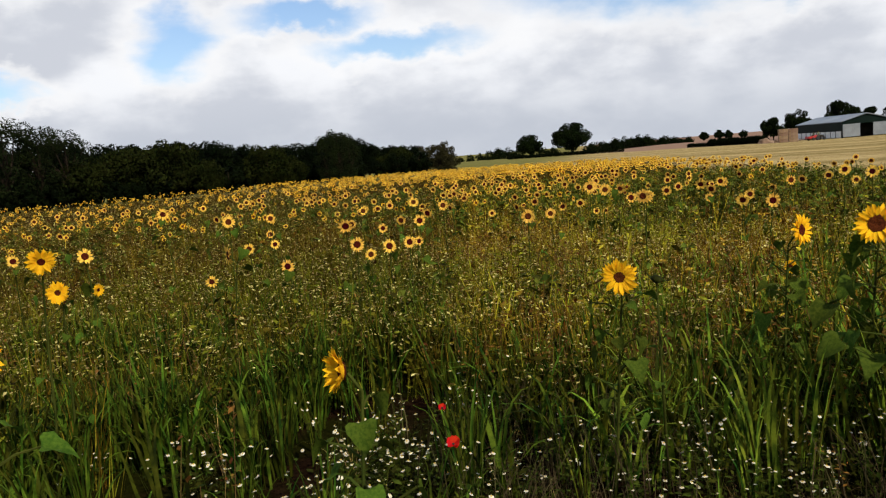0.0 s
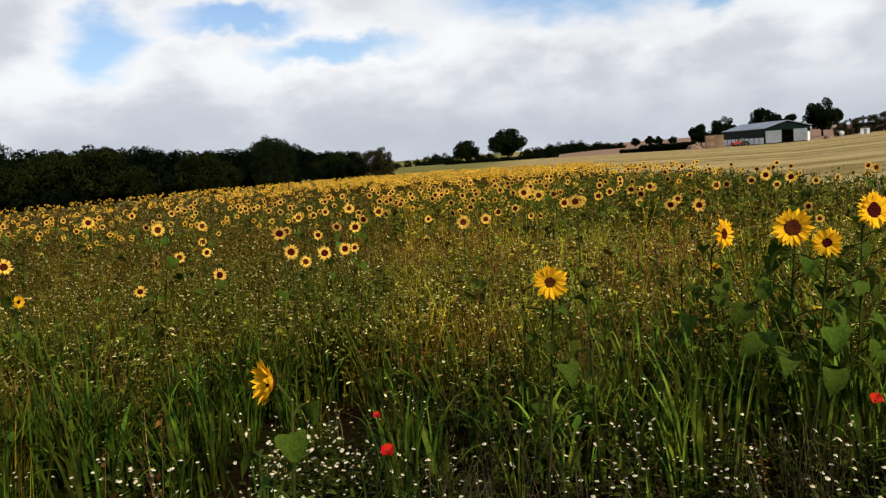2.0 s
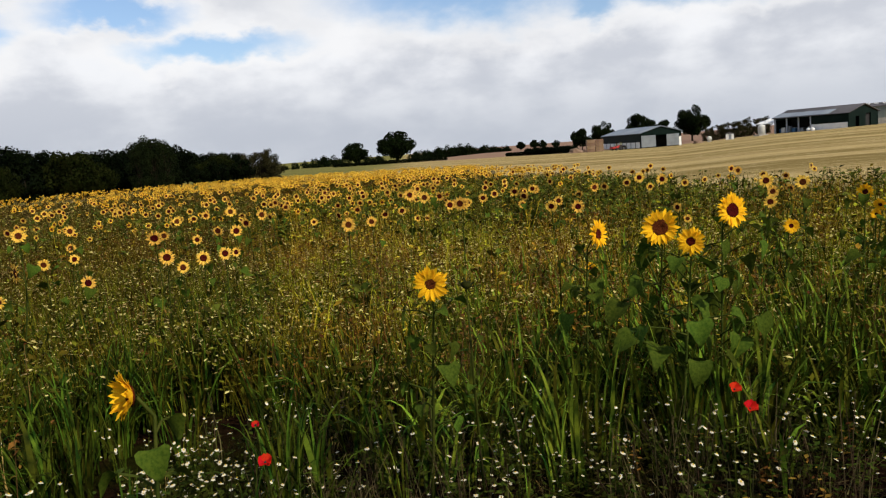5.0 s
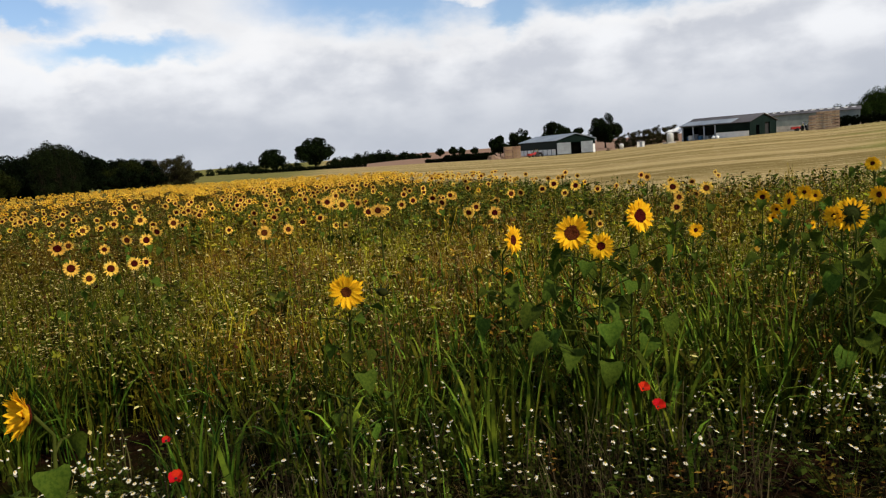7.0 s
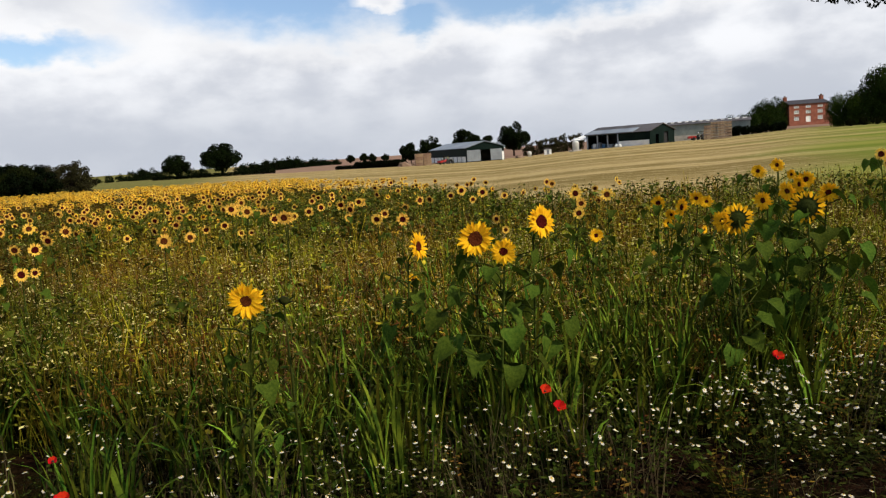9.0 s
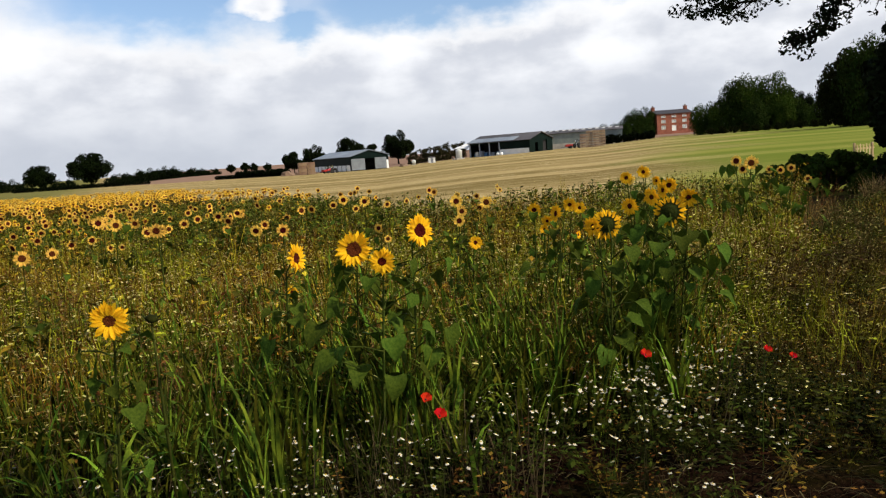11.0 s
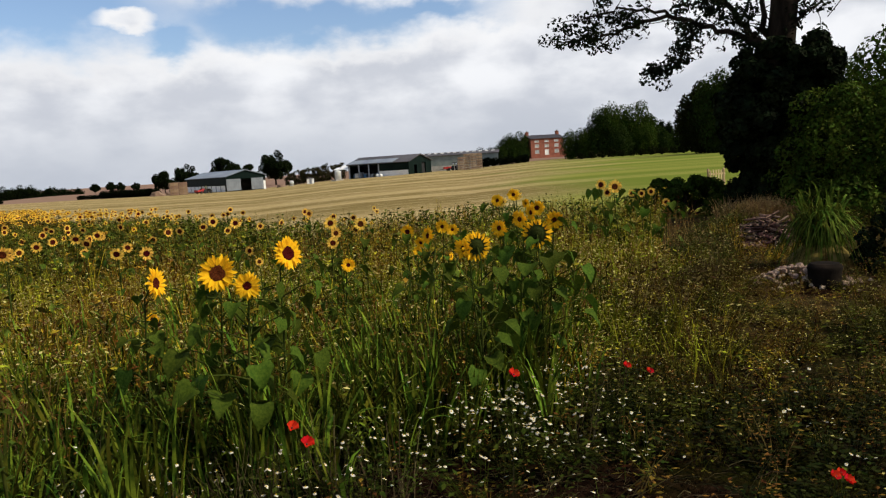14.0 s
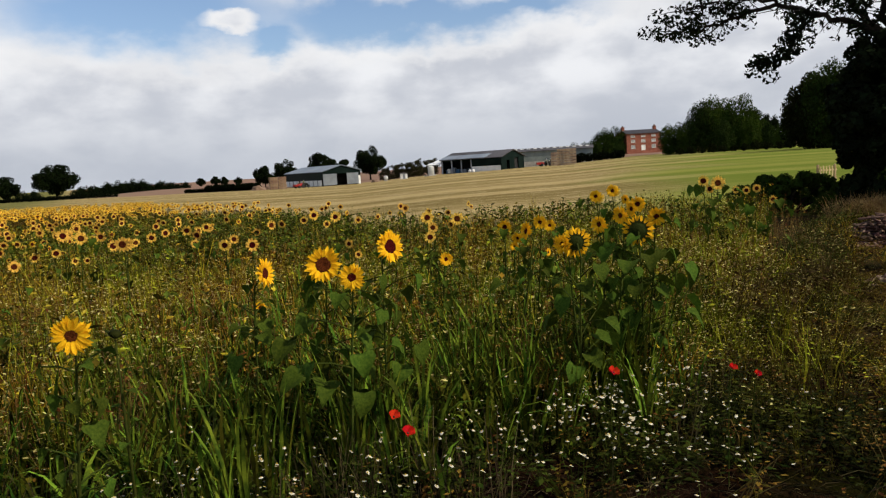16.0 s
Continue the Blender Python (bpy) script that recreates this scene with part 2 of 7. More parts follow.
M_GREY_STEEL = surface("grey_steel_door", (0.17, 0.19, 0.21), (0.23, 0.255, 0.275), 0.5, 8, 0.45, 0.1, spec=0.4)
M_ROOF = surface("grey_sheet_roof", (0.17, 0.195, 0.225), (0.25, 0.28, 0.31), 0.25, 7, 0.5, 0.15, stretch=(1, 0.3, 1))
M_ROOF_OLD = surface("weathered_sheet_roof", (0.055, 0.05, 0.05), (0.10, 0.09, 0.09), 0.25, 7, 0.7, 0.2, stretch=(1, 0.3, 1))
M_WHITE = surface("white_painted_board", (0.74, 0.74, 0.70), (0.86, 0.85, 0.81), 0.8, 14, 0.6, 0.1)
M_CONCRETE = surface("concrete_block", (0.33, 0.31, 0.27), (0.46, 0.43, 0.37), 0.8, 16, 0.9, 0.3)
M_PALE = surface("pale_cladding", (0.15, 0.18, 0.165), (0.22, 0.25, 0.23), 0.5, 9, 0.6, 0.1)
M_DARK = surface("dark_interior", (0.012, 0.012, 0.013), (0.03, 0.028, 0.027), 0.6, 9, 0.9, 0.1)
M_BRICK = surface("red_brick", (0.20, 0.066, 0.042), (0.30, 0.112, 0.074), 0.8, 10, 0.9, 0.3, spec=0.1)
M_SLATE = surface("slate_roof", (0.03, 0.027, 0.03), (0.055, 0.048, 0.05), 0.8, 10, 0.7, 0.3)
M_GLASS = surface("window_glass", (0.80, 0.84, 0.86), (0.88, 0.90, 0.92), 1.5, 12, 0.03, 0.0, spec=0.6)
_p = M_GLASS.node_tree.nodes["Principled BSDF"]
_p.inputs["Transmission Weight"].default_value, _p.inputs["Roughness"].default_value = 0.95, 0.03
M_WOOD = surface("weathered_crate_wood", (0.22, 0.145, 0.09), (0.42, 0.30, 0.20), 1.2, 20, 0.9, 0.3, vary="object", amount=0.35)
M_FENCE = surface("weathered_fence_wood", (0.42, 0.30, 0.15), (0.58, 0.44, 0.25), 2, 30, 0.9, 0.3, vary="object", amount=0.2, spec=0.1)
M_BALE = surface("straw_bale", (0.17, 0.105, 0.065), (0.27, 0.175, 0.11), 0.9, 20, 0.95, 0.6, vary="object", amount=0.25)
M_RED = surface("red_machine_paint", (0.34, 0.014, 0.012), (0.44, 0.035, 0.025), 1.2, 12, 0.4, 0.05, spec=0.5)
M_BLUE = surface("blue_plastic", (0.03, 0.10, 0.20), (0.06, 0.16, 0.28), 1.2, 12, 0.5, 0.05)
M_TYRE = surface("black_rubber", (0.012, 0.012, 0.012), (0.03, 0.03, 0.03), 3, 30, 0.85, 0.2)
M_TANK = surface("cream_tank", (0.52, 0.53, 0.50), (0.66, 0.66, 0.62), 0.6, 8, 0.6, 0.1)
M_POST = surface("grey_steel_post", (0.26, 0.29, 0.33), (0.36, 0.39, 0.43), 0.8, 12, 0.5, 0.1)
M_STONE = surface("pale_rubble", (0.22, 0.145, 0.10), (0.40, 0.285, 0.21), 8, 70, 0.95, 0.5, vary="object", amount=0.35, spec=0.02)
M_LOG = surface("split_log", (0.06, 0.032, 0.024), (0.24, 0.145, 0.11), 6, 50, 0.95, 0.5, vary="object", amount=0.6, spec=0.03)
M_DRUM = surface("dark_rusty_iron", (0.010, 0.008, 0.006), (0.024, 0.017, 0.012), 5, 60, 0.95, 0.4, spec=0.03)
M_EARTH = surface("bare_earth_heap", (0.15, 0.095, 0.06), (0.25, 0.165, 0.11), 0.5, 8, 0.95, 0.5)


def ground_material():
    m = bpy.data.materials.new("field_ground")
    m.use_nodes = True
    nt = m.node_tree
    p = nt.nodes["Principled BSDF"]
    at = nt.nodes.new("ShaderNodeNewGeometry").outputs["Position"]
    s = nt.nodes.new("ShaderNodeSeparateXYZ")
    link(nt, at, s.inputs[0])
    x, y = s.outputs[0], s.outputs[1]
    n_big, n_mid, n_fine = noise_tex(nt, at, 0.05, 4.0), noise_tex(nt, at, 0.9, 5.0), noise_tex(nt, at, 22.0, 6.0, 0.7)
    far2 = calc(nt, "SQRT", calc(nt, "ADD", calc(nt, "MULTIPLY", x, x), calc(nt, "MULTIPLY", y, y)))
    # dark earth, darkened further with the shade beneath the plants
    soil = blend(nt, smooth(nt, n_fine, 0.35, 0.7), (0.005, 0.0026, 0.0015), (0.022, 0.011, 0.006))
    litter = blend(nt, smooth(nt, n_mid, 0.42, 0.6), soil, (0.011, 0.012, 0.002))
    verge = calc(nt, "SUBTRACT", calc(nt, "MULTIPLY", x, 0.545), calc(nt, "MULTIPLY", y, 0.838))
    verge = calc(nt, "MULTIPLY", smooth(nt, verge, 0.2, 1.4), smooth(nt, far2, 5.0, 8.0))
    dry = blend(nt, smooth(nt, n_fine, 0.3, 0.7), (0.022, 0.016, 0.006), (0.065, 0.045, 0.018))
    litter = blend(nt, calc(nt, "MULTIPLY", verge, smooth(nt, n_mid, 0.35, 0.55)), litter, dry)
    # stubble: drilled rows and swathes
    across = calc(nt, "ADD", calc(nt, "MULTIPLY", x, 0.62), calc(nt, "MULTIPLY", y, 0.78))
    along = calc(nt, "SUBTRACT", calc(nt, "MULTIPLY", x, 0.78), calc(nt, "MULTIPLY", y, 0.62))
    rows = nt.nodes.new("ShaderNodeCombineXYZ")
    link(nt, calc(nt, "MULTIPLY", across, 0.42), rows.inputs[0])
    link(nt, calc(nt, "MULTIPLY", along, 0.012), rows.inputs[1])
    swath = noise_tex(nt, rows.outputs[0], 1.0, 6.0, 0.72)
    bands = noise_tex(nt, rows.outputs[0], 0.16, 4.0, 0.65)
    straw = blend(nt, smooth(nt, bands, 0.44, 0.56), (0.185, 0.135, 0.050), (0.39, 0.29, 0.13))
    straw = blend(nt, smooth(nt, swath, 0.52, 0.68), straw, (0.48, 0.375, 0.185))
    straw = blend(nt, smooth(nt, swath, 0.44, 0.30), straw, (0.16, 0.115, 0.035))
    straw = blend(nt, calc(nt, "MULTIPLY", smooth(nt, n_fine, 0.3, 0.7), 0.3), straw, (0.15, 0.105, 0.03))
    thin = nt.nodes.new("ShaderNodeCombineXYZ")
    link(nt, calc(nt, "MULTIPLY", across, 3.0), thin.inputs[0])
    link(nt, calc(nt, "MULTIPLY", along, 0.30), thin.inputs[1])
    flecks = noise_tex(nt, thin.outputs[0], 1.0, 4.0, 0.7)
    straw = blend(nt, smooth(nt, flecks, 0.52, 0.66), straw, (0.47, 0.37, 0.195))
    straw = blend(nt, smooth(nt, flecks, 0.46, 0.32), straw, (0.15, 0.11, 0.035))
    green = blend(nt, smooth(nt, bands, 0.42, 0.60), (0.125, 0.155, 0.025), (0.21, 0.215, 0.045))
    green = blend(nt, smooth(nt, swath, 0.58, 0.74), green, (0.28, 0.265, 0.08))
    side = calc(nt, "SUBTRACT", calc(nt, "MULTIPLY", x, 0.669), calc(nt, "MULTIPLY", y, 0.743))
    side = calc(nt, "ADD", calc(nt, "DIVIDE", side, calc(nt, "ADD", far2, 1.0)), calc(nt, "MULTIPLY", calc(nt, "SUBTRACT", n_big, 0.5), 0.35))
    cut = blend(nt, smooth(nt, side, -0.02, 0.17), straw, green)
    near_green = smooth(nt, calc(nt, "ADD", far2, calc(nt, "MULTIPLY", n_mid, 6.0)), 32.0, 16.0)
    cut = blend(nt, calc(nt, "MULTIPLY", near_green, 0.5), cut, (0.09, 0.10, 0.015))
    edge_a = calc(nt, "SUBTRACT", calc(nt, "SUBTRACT", x, 6.9), calc(nt, "MULTIPLY", y, 0.13))
    edge_c = calc(nt, "SUBTRACT", calc(nt, "ADD", x, y), 61.0)
    edge_b = calc(nt, "SUBTRACT", calc(nt, "ADD", calc(nt, "MULTIPLY", x, 0.422), calc(nt, "MULTIPLY", y, 0.907)), 14.7)
    edge = calc(nt, "ADD", calc(nt, "MAXIMUM", calc(nt, "MINIMUM", edge_a, edge_b), edge_c), calc(nt, "MULTIPLY", n_mid, 0.8))
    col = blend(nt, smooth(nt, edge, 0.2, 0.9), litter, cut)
    # far off: meadow, then reddish ploughland
    past = smooth(nt, far2, 88.0, 105.0)
    meadow = smooth(nt, calc(nt, "SUBTRACT", calc(nt, "MULTIPLY", y, 0.19), x), -6.0, 12.0)
    col = blend(nt, calc(nt, "MULTIPLY", past, meadow), col, blend(nt, smooth(nt, swath, 0.35, 0.65), (0.11, 0.105, 0.030), (0.17, 0.155, 0.052)))
    plough = blend(nt, n_big, (0.19, 0.115, 0.08), (0.26, 0.17, 0.125))
    rim = calc(nt, "ADD", far2, calc(nt, "MULTIPLY", n_big, 40.0))
    col = blend(nt, calc(nt, "MULTIPLY", smooth(nt, rim, 285.0, 295.0), smooth(nt, calc(nt, "SUBTRACT", x, calc(nt, "MULTIPLY", y, 0.23)), -8.0, 8.0)), col, plough)
    link(nt, col, p.inputs["Base Color"])
    p.inputs["Roughness"].default_value, p.inputs["Specular IOR Level"].default_value = 1.0, 0.0
    bp = node(nt, "ShaderNodeBump", Strength=0.8, Distance=0.04)
    link(nt, n_fine, bp.inputs["Height"])
    link(nt, bp.outputs[0], p.inputs["Normal"])
    return m


M_GROUND = ground_material()

# ------------------------------------------------------------ mesh helpers
def part(name, bm, material, parent=None, label="", at=None, flat=True):
    """Links a bmesh, or a finished mesh, as one object, under parent if one is given."""
    if isinstance(bm, bpy.types.Mesh):
        me = bm
    else:
        me = bpy.data.meshes.new(name)
        bm.to_mesh(me)
        bm.free()
        me.materials.append(material)
        if not flat:
            me.polygons.foreach_set("use_smooth", [True] * len(me.polygons))
    ob = new(name, me)
    if parent is not None:
        ob.parent = parent
    if at is not None:
        ob.matrix_basis = at
    if label:
        ob["label"] = label
    return ob


def soup(name, verts, tris, slots, materials):
    """A mesh from arrays of corners, triangles and each triangle's material slot."""
    me = bpy.data.meshes.new(name)
    me.vertices.add(len(verts))
    me.vertices.foreach_set("co", np.ascontiguousarray(verts, np.float32).ravel())
    me.loops.add(3 * len(tris))
    me.loops.foreach_set("vertex_index", np.ascontiguousarray(tris, np.int32).ravel())
    me.polygons.add(len(tris))
    me.polygons.foreach_set("loop_start", np.arange(0, 3 * len(tris), 3, dtype=np.int32))
    for m in materials:
        me.materials.append(m)
    me.polygons.foreach_set("material_index", np.ascontiguousarray(slots, np.int32))
    me.update(calc_edges=True)
    return me


def box(bm, x0, x1, y0, y1, z0, z1):
    c = [bm.verts.new((x, y, z)) for z in (z0, z1) for x, y in ((x0, y0), (x1, y0), (x1, y1), (x0, y1))]
    for f in ((3, 2, 1, 0), (4, 5, 6, 7), (0, 1, 5, 4), (1, 2, 6, 5), (2, 3, 7, 6), (3, 0, 4, 7)):
        bm.faces.new([c[i] for i in f])
    return c


def boxed(*sizes):
    bm = bmesh.new()
    for s in sizes:
        box(bm, *s)
    return bm


def prism(bm, outline, y0, y1):
    """A solid with an outline in x and z, from y0 to y1."""
    a = [bm.verts.new((x, y0, z)) for x, z in outline]
    b = [bm.verts.new((x, y1, z)) for x, z in outline]
    bm.faces.new(a)
    bm.faces.new(b[::-1])
    for i in range(len(a)):
        j = (i + 1) % len(a)
        bm.faces.new((a[j], a[i], b[i], b[j]))
    return bm


def tube(bm, points, radii, sides=6):
    points = [Vector(p) for p in points]
    rings = []
    for i, p in enumerate(points):
        d = (points[min(i + 1, len(points) - 1)] - points[max(i - 1, 0)]).normalized()
        u = d.cross(Vector((0.31, 0.95, 0.05))).normalized()
        v = d.cross(u)
        rings.append([bm.verts.new(p + float(radii[i]) * (math.cos(a) * u + math.sin(a) * v)) for a in (2 * math.pi * k / sides for k in range(sides))])
    for r, s in zip(rings, rings[1:]):
        for k in range(sides):
            bm.faces.new((r[k], r[(k + 1) % sides], s[(k + 1) % sides], s[k]))
    bm.faces.new(rings[-1])
    bm.faces.new(rings[0][::-1])
    return bm


def lathe(bm, profile, sides=20):
    """Turns a profile of (radius, z) about z."""
    rings = [[bm.verts.new((r * math.cos(2 * math.pi * k / sides), r * math.sin(2 * math.pi * k / sides), z)) for k in range(sides)] for r, z in profile]
    for r, s in zip(rings, rings[1:]):
        for k in range(sides):
            bm.faces.new((r[k], r[(k + 1) % sides], s[(k + 1) % sides], s[k]))
    bm.faces.new(rings[-1])
    bm.faces.new(rings[0][::-1])
    return bm


def thing(name, label, category, at, group="", kind=""):
    ob = new(name)
    ob.empty_display_size = 0.1
    ob.matrix_basis = at
    return tagged(ob, label, category, group, kind)


# ------------------------------------------------------------ the lie of the land
AZ_KEYS = (-180, -60, -30, 3, 14, 22, 30, 37, 42, 46, 51, 57, 63, 90, 180)
FALL = (0.0, -0.010, -0.0105, -0.006, -0.0078, -0.0098, -0.0105, -0.004, -0.0018, -0.001, 0.0035, 0.0052, 0.0055, 0.003, 0.0)


def ease(v, lo, hi):
    t = np.clip((np.asarray(v, float) - lo) / (hi - lo), 0, 1)
    return t * t * (3 - 2 * t)


def lie(x, y):
    """The height of the ground: level near the path, then falling to the wood and rising gently to the farmhouse."""
    x, y = np.asarray(x, float), np.asarray(y, float)
    r, az = np.hypot(x, y), np.degrees(np.arctan2(x, y))
    k = np.interp(az, AZ_KEYS, FALL) + 0.0043 * ease(r, 265, 420) * ease(az, 11, 18) * ease(az, 75, 60)
    return np.minimum(r, 480) * k * ease(r, 6, 40)


def on(x, y, turn=0.0, sink=0.0):
    return pose(x, y, float(lie(x, y)) - sink, 0, 0, turn)


def polar(az, d):
    """A place by the degrees to the right of straight ahead and the metres from where the path begins."""
    return d * math.sin(radians(az)), d * math.cos(radians(az))


def make_ground():
    rings = np.concatenate([np.linspace(0.4, 12, 60), np.geomspace(12.4, 3000, 90)])
    n = 240
    a = np.linspace(0, 2 * np.pi, n, endpoint=False)
    x, y = rings[:, None] * np.sin(a), rings[:, None] * np.cos(a)
    z = lie(x, y)
    bumps = np.array([[noise.noise((float(u) * 1.7, float(v) * 1.7, 0)) + 0.5 * noise.noise((float(u) * 6, float(v) * 6, 2)) for u, v in zip(rx, ry)] for rx, ry in zip(x[:75], y[:75])])
    z[:75] += 0.035 * bumps
    verts = np.stack([x, y, z], -1).reshape(-1, 3)
    i, j = np.meshgrid(np.arange(len(rings) - 1), np.arange(n), indexing="ij")
    k = (j + 1) % n
    q = np.stack([i * n + j, i * n + k, (i + 1) * n + k, (i + 1) * n + j], -1).reshape(-1, 4)
    tris = np.concatenate([q[:, [0, 2, 1]], q[:, [0, 3, 2]], np.stack([np.full(n, len(verts)), np.arange(n), (np.arange(n) + 1) % n], -1)])
    verts = np.concatenate([verts, [[0, 0, 0]]])
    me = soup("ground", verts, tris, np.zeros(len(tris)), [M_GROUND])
    me.polygons.foreach_set("use_smooth", [True] * len(tris))
    tagged(new("ground", me), "dark soil, pale stubble field and distant reddish ploughland", "ground", kind="structure")


make_ground()


# ------------------------------------------------------------ trees
def leaf_cloud(rng, centres, radii, count, size, flatten=0.8, order=0.55):
    """Corners and triangles of many small folded leaves that clothe clumps round the given centres. order: how far they lie along the clump's skin."""
    share = radii ** 2 / np.sum(radii ** 2)
    which = rng.choice(len(centres), count, p=share)
    u = rng.normal(size=(count, 3))
    u /= np.linalg.norm(u, axis=1, keepdims=True)
    c = centres[which] + u * (radii[which] * rng.uniform(0.45, 1.0, count) ** 0.4)[:, None] * (1, 1, flatten)
    face = order * u + (1 - order) * rng.normal(size=(count, 3)) * 0.8 + (0, 0, 0.15)
    a = np.cross(face, rng.normal(size=(count, 3)))
    a /= np.linalg.norm(a, axis=1, keepdims=True) + 1e-9
    b = np.cross(face, a)
    b /= np.linalg.norm(b, axis=1, keepdims=True) + 1e-9
    up = np.cross(a, b)
    s = (size * rng.uniform(0.6, 1.4, count))[:, None]
    v = np.stack([c - a * s, c + b * s * 0.55 + up * s * 0.15, c + a * s, c - b * s * 0.55 + up * s * 0.15], 1).reshape(-1, 3)
    o = 4 * np.arange(count)[:, None]
    return v, np.concatenate([o + (0, 1, 2), o + (0, 2, 3)])


def tree_meshes(name, seed, height, spread, bole, leaf, count, bark, green, clumps=46, lean=0.0, thin=0.0, dome=False):
    """Trunk with limbs, and a crown of leaf clumps with an uneven outline."""
    rng = np.random.default_rng(seed)
    centres, radii = [], []
    for _ in range(clumps):
        z = rng.uniform(bole, 1.0)
        t = (z - bole) / (1 - bole)
        wide = spread * (0.35 + 0.75 * math.sin(math.pi * (0.16 + 0.74 * t)) ** 0.8) * rng.uniform(0.25, 1.0) ** 0.5 * 0.8
        ang = rng.uniform(0, 2 * math.pi)
        centres.append((wide * math.cos(ang) + lean * t, wide * math.sin(ang), height * z * (0.90 + 0.06 * rng.normal())))
        radii.append(height * rng.uniform(0.09, 0.18) * (1 - thin))
    if dome:
        # a rounded crown, flat underneath
        u = rng.normal(size=(clumps, 3))
        u /= np.linalg.norm(u, axis=1, keepdims=True)
        u *= (rng.uniform(0.1, 1.0, clumps) ** 0.4)[:, None]
        u[:, 2] = np.where(u[:, 2] < 0, u[:, 2] * 0.75, u[:, 2])
        mid, tall = bole + 0.40 * (1 - bole), 0.52 * (1 - bole)
        centres = list(u * (spread * 0.64, spread * 0.64, height * tall * 0.86) + (0, 0, height * mid))
        radii = list(height * rng.uniform(0.10, 0.18, clumps))
    centres, radii = np.array(centres), np.array(radii)
    v, f = leaf_cloud(rng, centres, radii, count, leaf)
    v[:, 2] *= height / np.quantile(v[:, 2], 0.995)
    crown = soup(name + "_crown", v, f, np.zeros(len(f)), [green])
    bm = bmesh.new()
    base = height * 0.032
    tube(bm, [(0, 0, -0.3), (0, 0, height * bole * 0.5), (lean * 0.2, 0, height * bole * 1.1), (lean * 0.5, 0, height * 0.62), (lean * 0.8, 0, height * 0.85)], [base * 1.4, base, base * 0.85, base * 0.5, base * 0.15], 8)
    for c, r in list(zip(centres, radii))[:16]:
        z0 = height * (bole + 0.25 * rng.uniform()) * 0.9
        mid = Vector((c[0] * 0.5, c[1] * 0.5, (z0 + c[2]) / 2 + 0.02 * height))
        tube(bm, [(lean * 0.3, 0, z0), mid, c], [base * 0.4, base * 0.22, base * 0.06], 5)
    trunk = bpy.data.meshes.new(name + "_trunk")
    bm.to_mesh(trunk)
    bm.free()
    trunk.materials.append(bark)
    return trunk, crown


def tree(kind, meshes, label, x, y, size=1.0, turn=0.0, category="tree", group="", tall=1.0, sink=0.1):
    ob = thing(kind, label, category, on(x, y, turn, sink), group)
    ob.scale = (size, size, size * tall)
    part("trunk", meshes[0], None, ob)
    part("crown", meshes[1], None, ob)
    return ob


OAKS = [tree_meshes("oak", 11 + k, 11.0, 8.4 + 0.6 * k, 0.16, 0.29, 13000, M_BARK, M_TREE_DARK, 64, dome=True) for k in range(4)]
WOODS = [tree_meshes("wood", 31 + k, 7.0, 3.9, 0.06, 0.17, 9000, M_BARK, M_WOOD_SHADED, 60, dome=True) for k in range(4)]
WILLOWS = [tree_meshes("willow", 51 + k, 6.0, 4.4, 0.04, 0.15, 9000, M_BARK, M_TREE_OLIVE, 80, dome=True) for k in range(3)]
AIRY = [tree_meshes("airy", 61 + k, 9.0, 3.0, 0.22, 0.11, 7000, M_BARK, M_TREE_GREY, 80, thin=0.35) for k in range(2)]
SPIRES = [tree_meshes("spire", 66 + k, 9.0, 2.0, 0.08, 0.11, 8000, M_BARK, M_TREE_GREY, 90, thin=0.35) for k in range(2)]
BROWN = [tree_meshes("brown", 68 + k, 6.0, 3.4, 0.08, 0.12, 8000, M_BARK, M_TREE_BROWN, 80, thin=0.3) for k in range(2)]
GREENS = [tree_meshes("green", 71 + k, 11.0, 6.4, 0.0, 0.17, 15000, M_BARK, M_TREE_GREEN, 120, dome=True) for k in range(3)]
DARKS = [tree_meshes("shaded", 75 + k, 11.0, 5.6, 0.02, 0.19, 11000, M_BARK, M_TREE_DEEP, 110, dome=True) for k in range(2)]
FIRS = [tree_meshes("fir", 77 + k, 11.0, 3.0, 0.03, 0.19, 8000, M_BARK, M_TREE_DARK, 100, thin=0.3) for k in range(2)]
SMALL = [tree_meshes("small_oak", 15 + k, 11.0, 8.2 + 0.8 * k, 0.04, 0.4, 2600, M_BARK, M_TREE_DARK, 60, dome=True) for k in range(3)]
SHRUBS = [tree_meshes("shrub", 81 + k, 3.0, 2.6, 0.02, 0.14, 3000, M_BARK, M_WOOD_SHADED, 40, dome=True) for k in range(2)]
SHRUBS_OLIVE = [tree_meshes("olive_shrub", 91 + k, 3.0, 2.6, 0.02, 0.14, 3000, M_BARK, M_TREE_OLIVE, 40, dome=True) for k in range(2)]


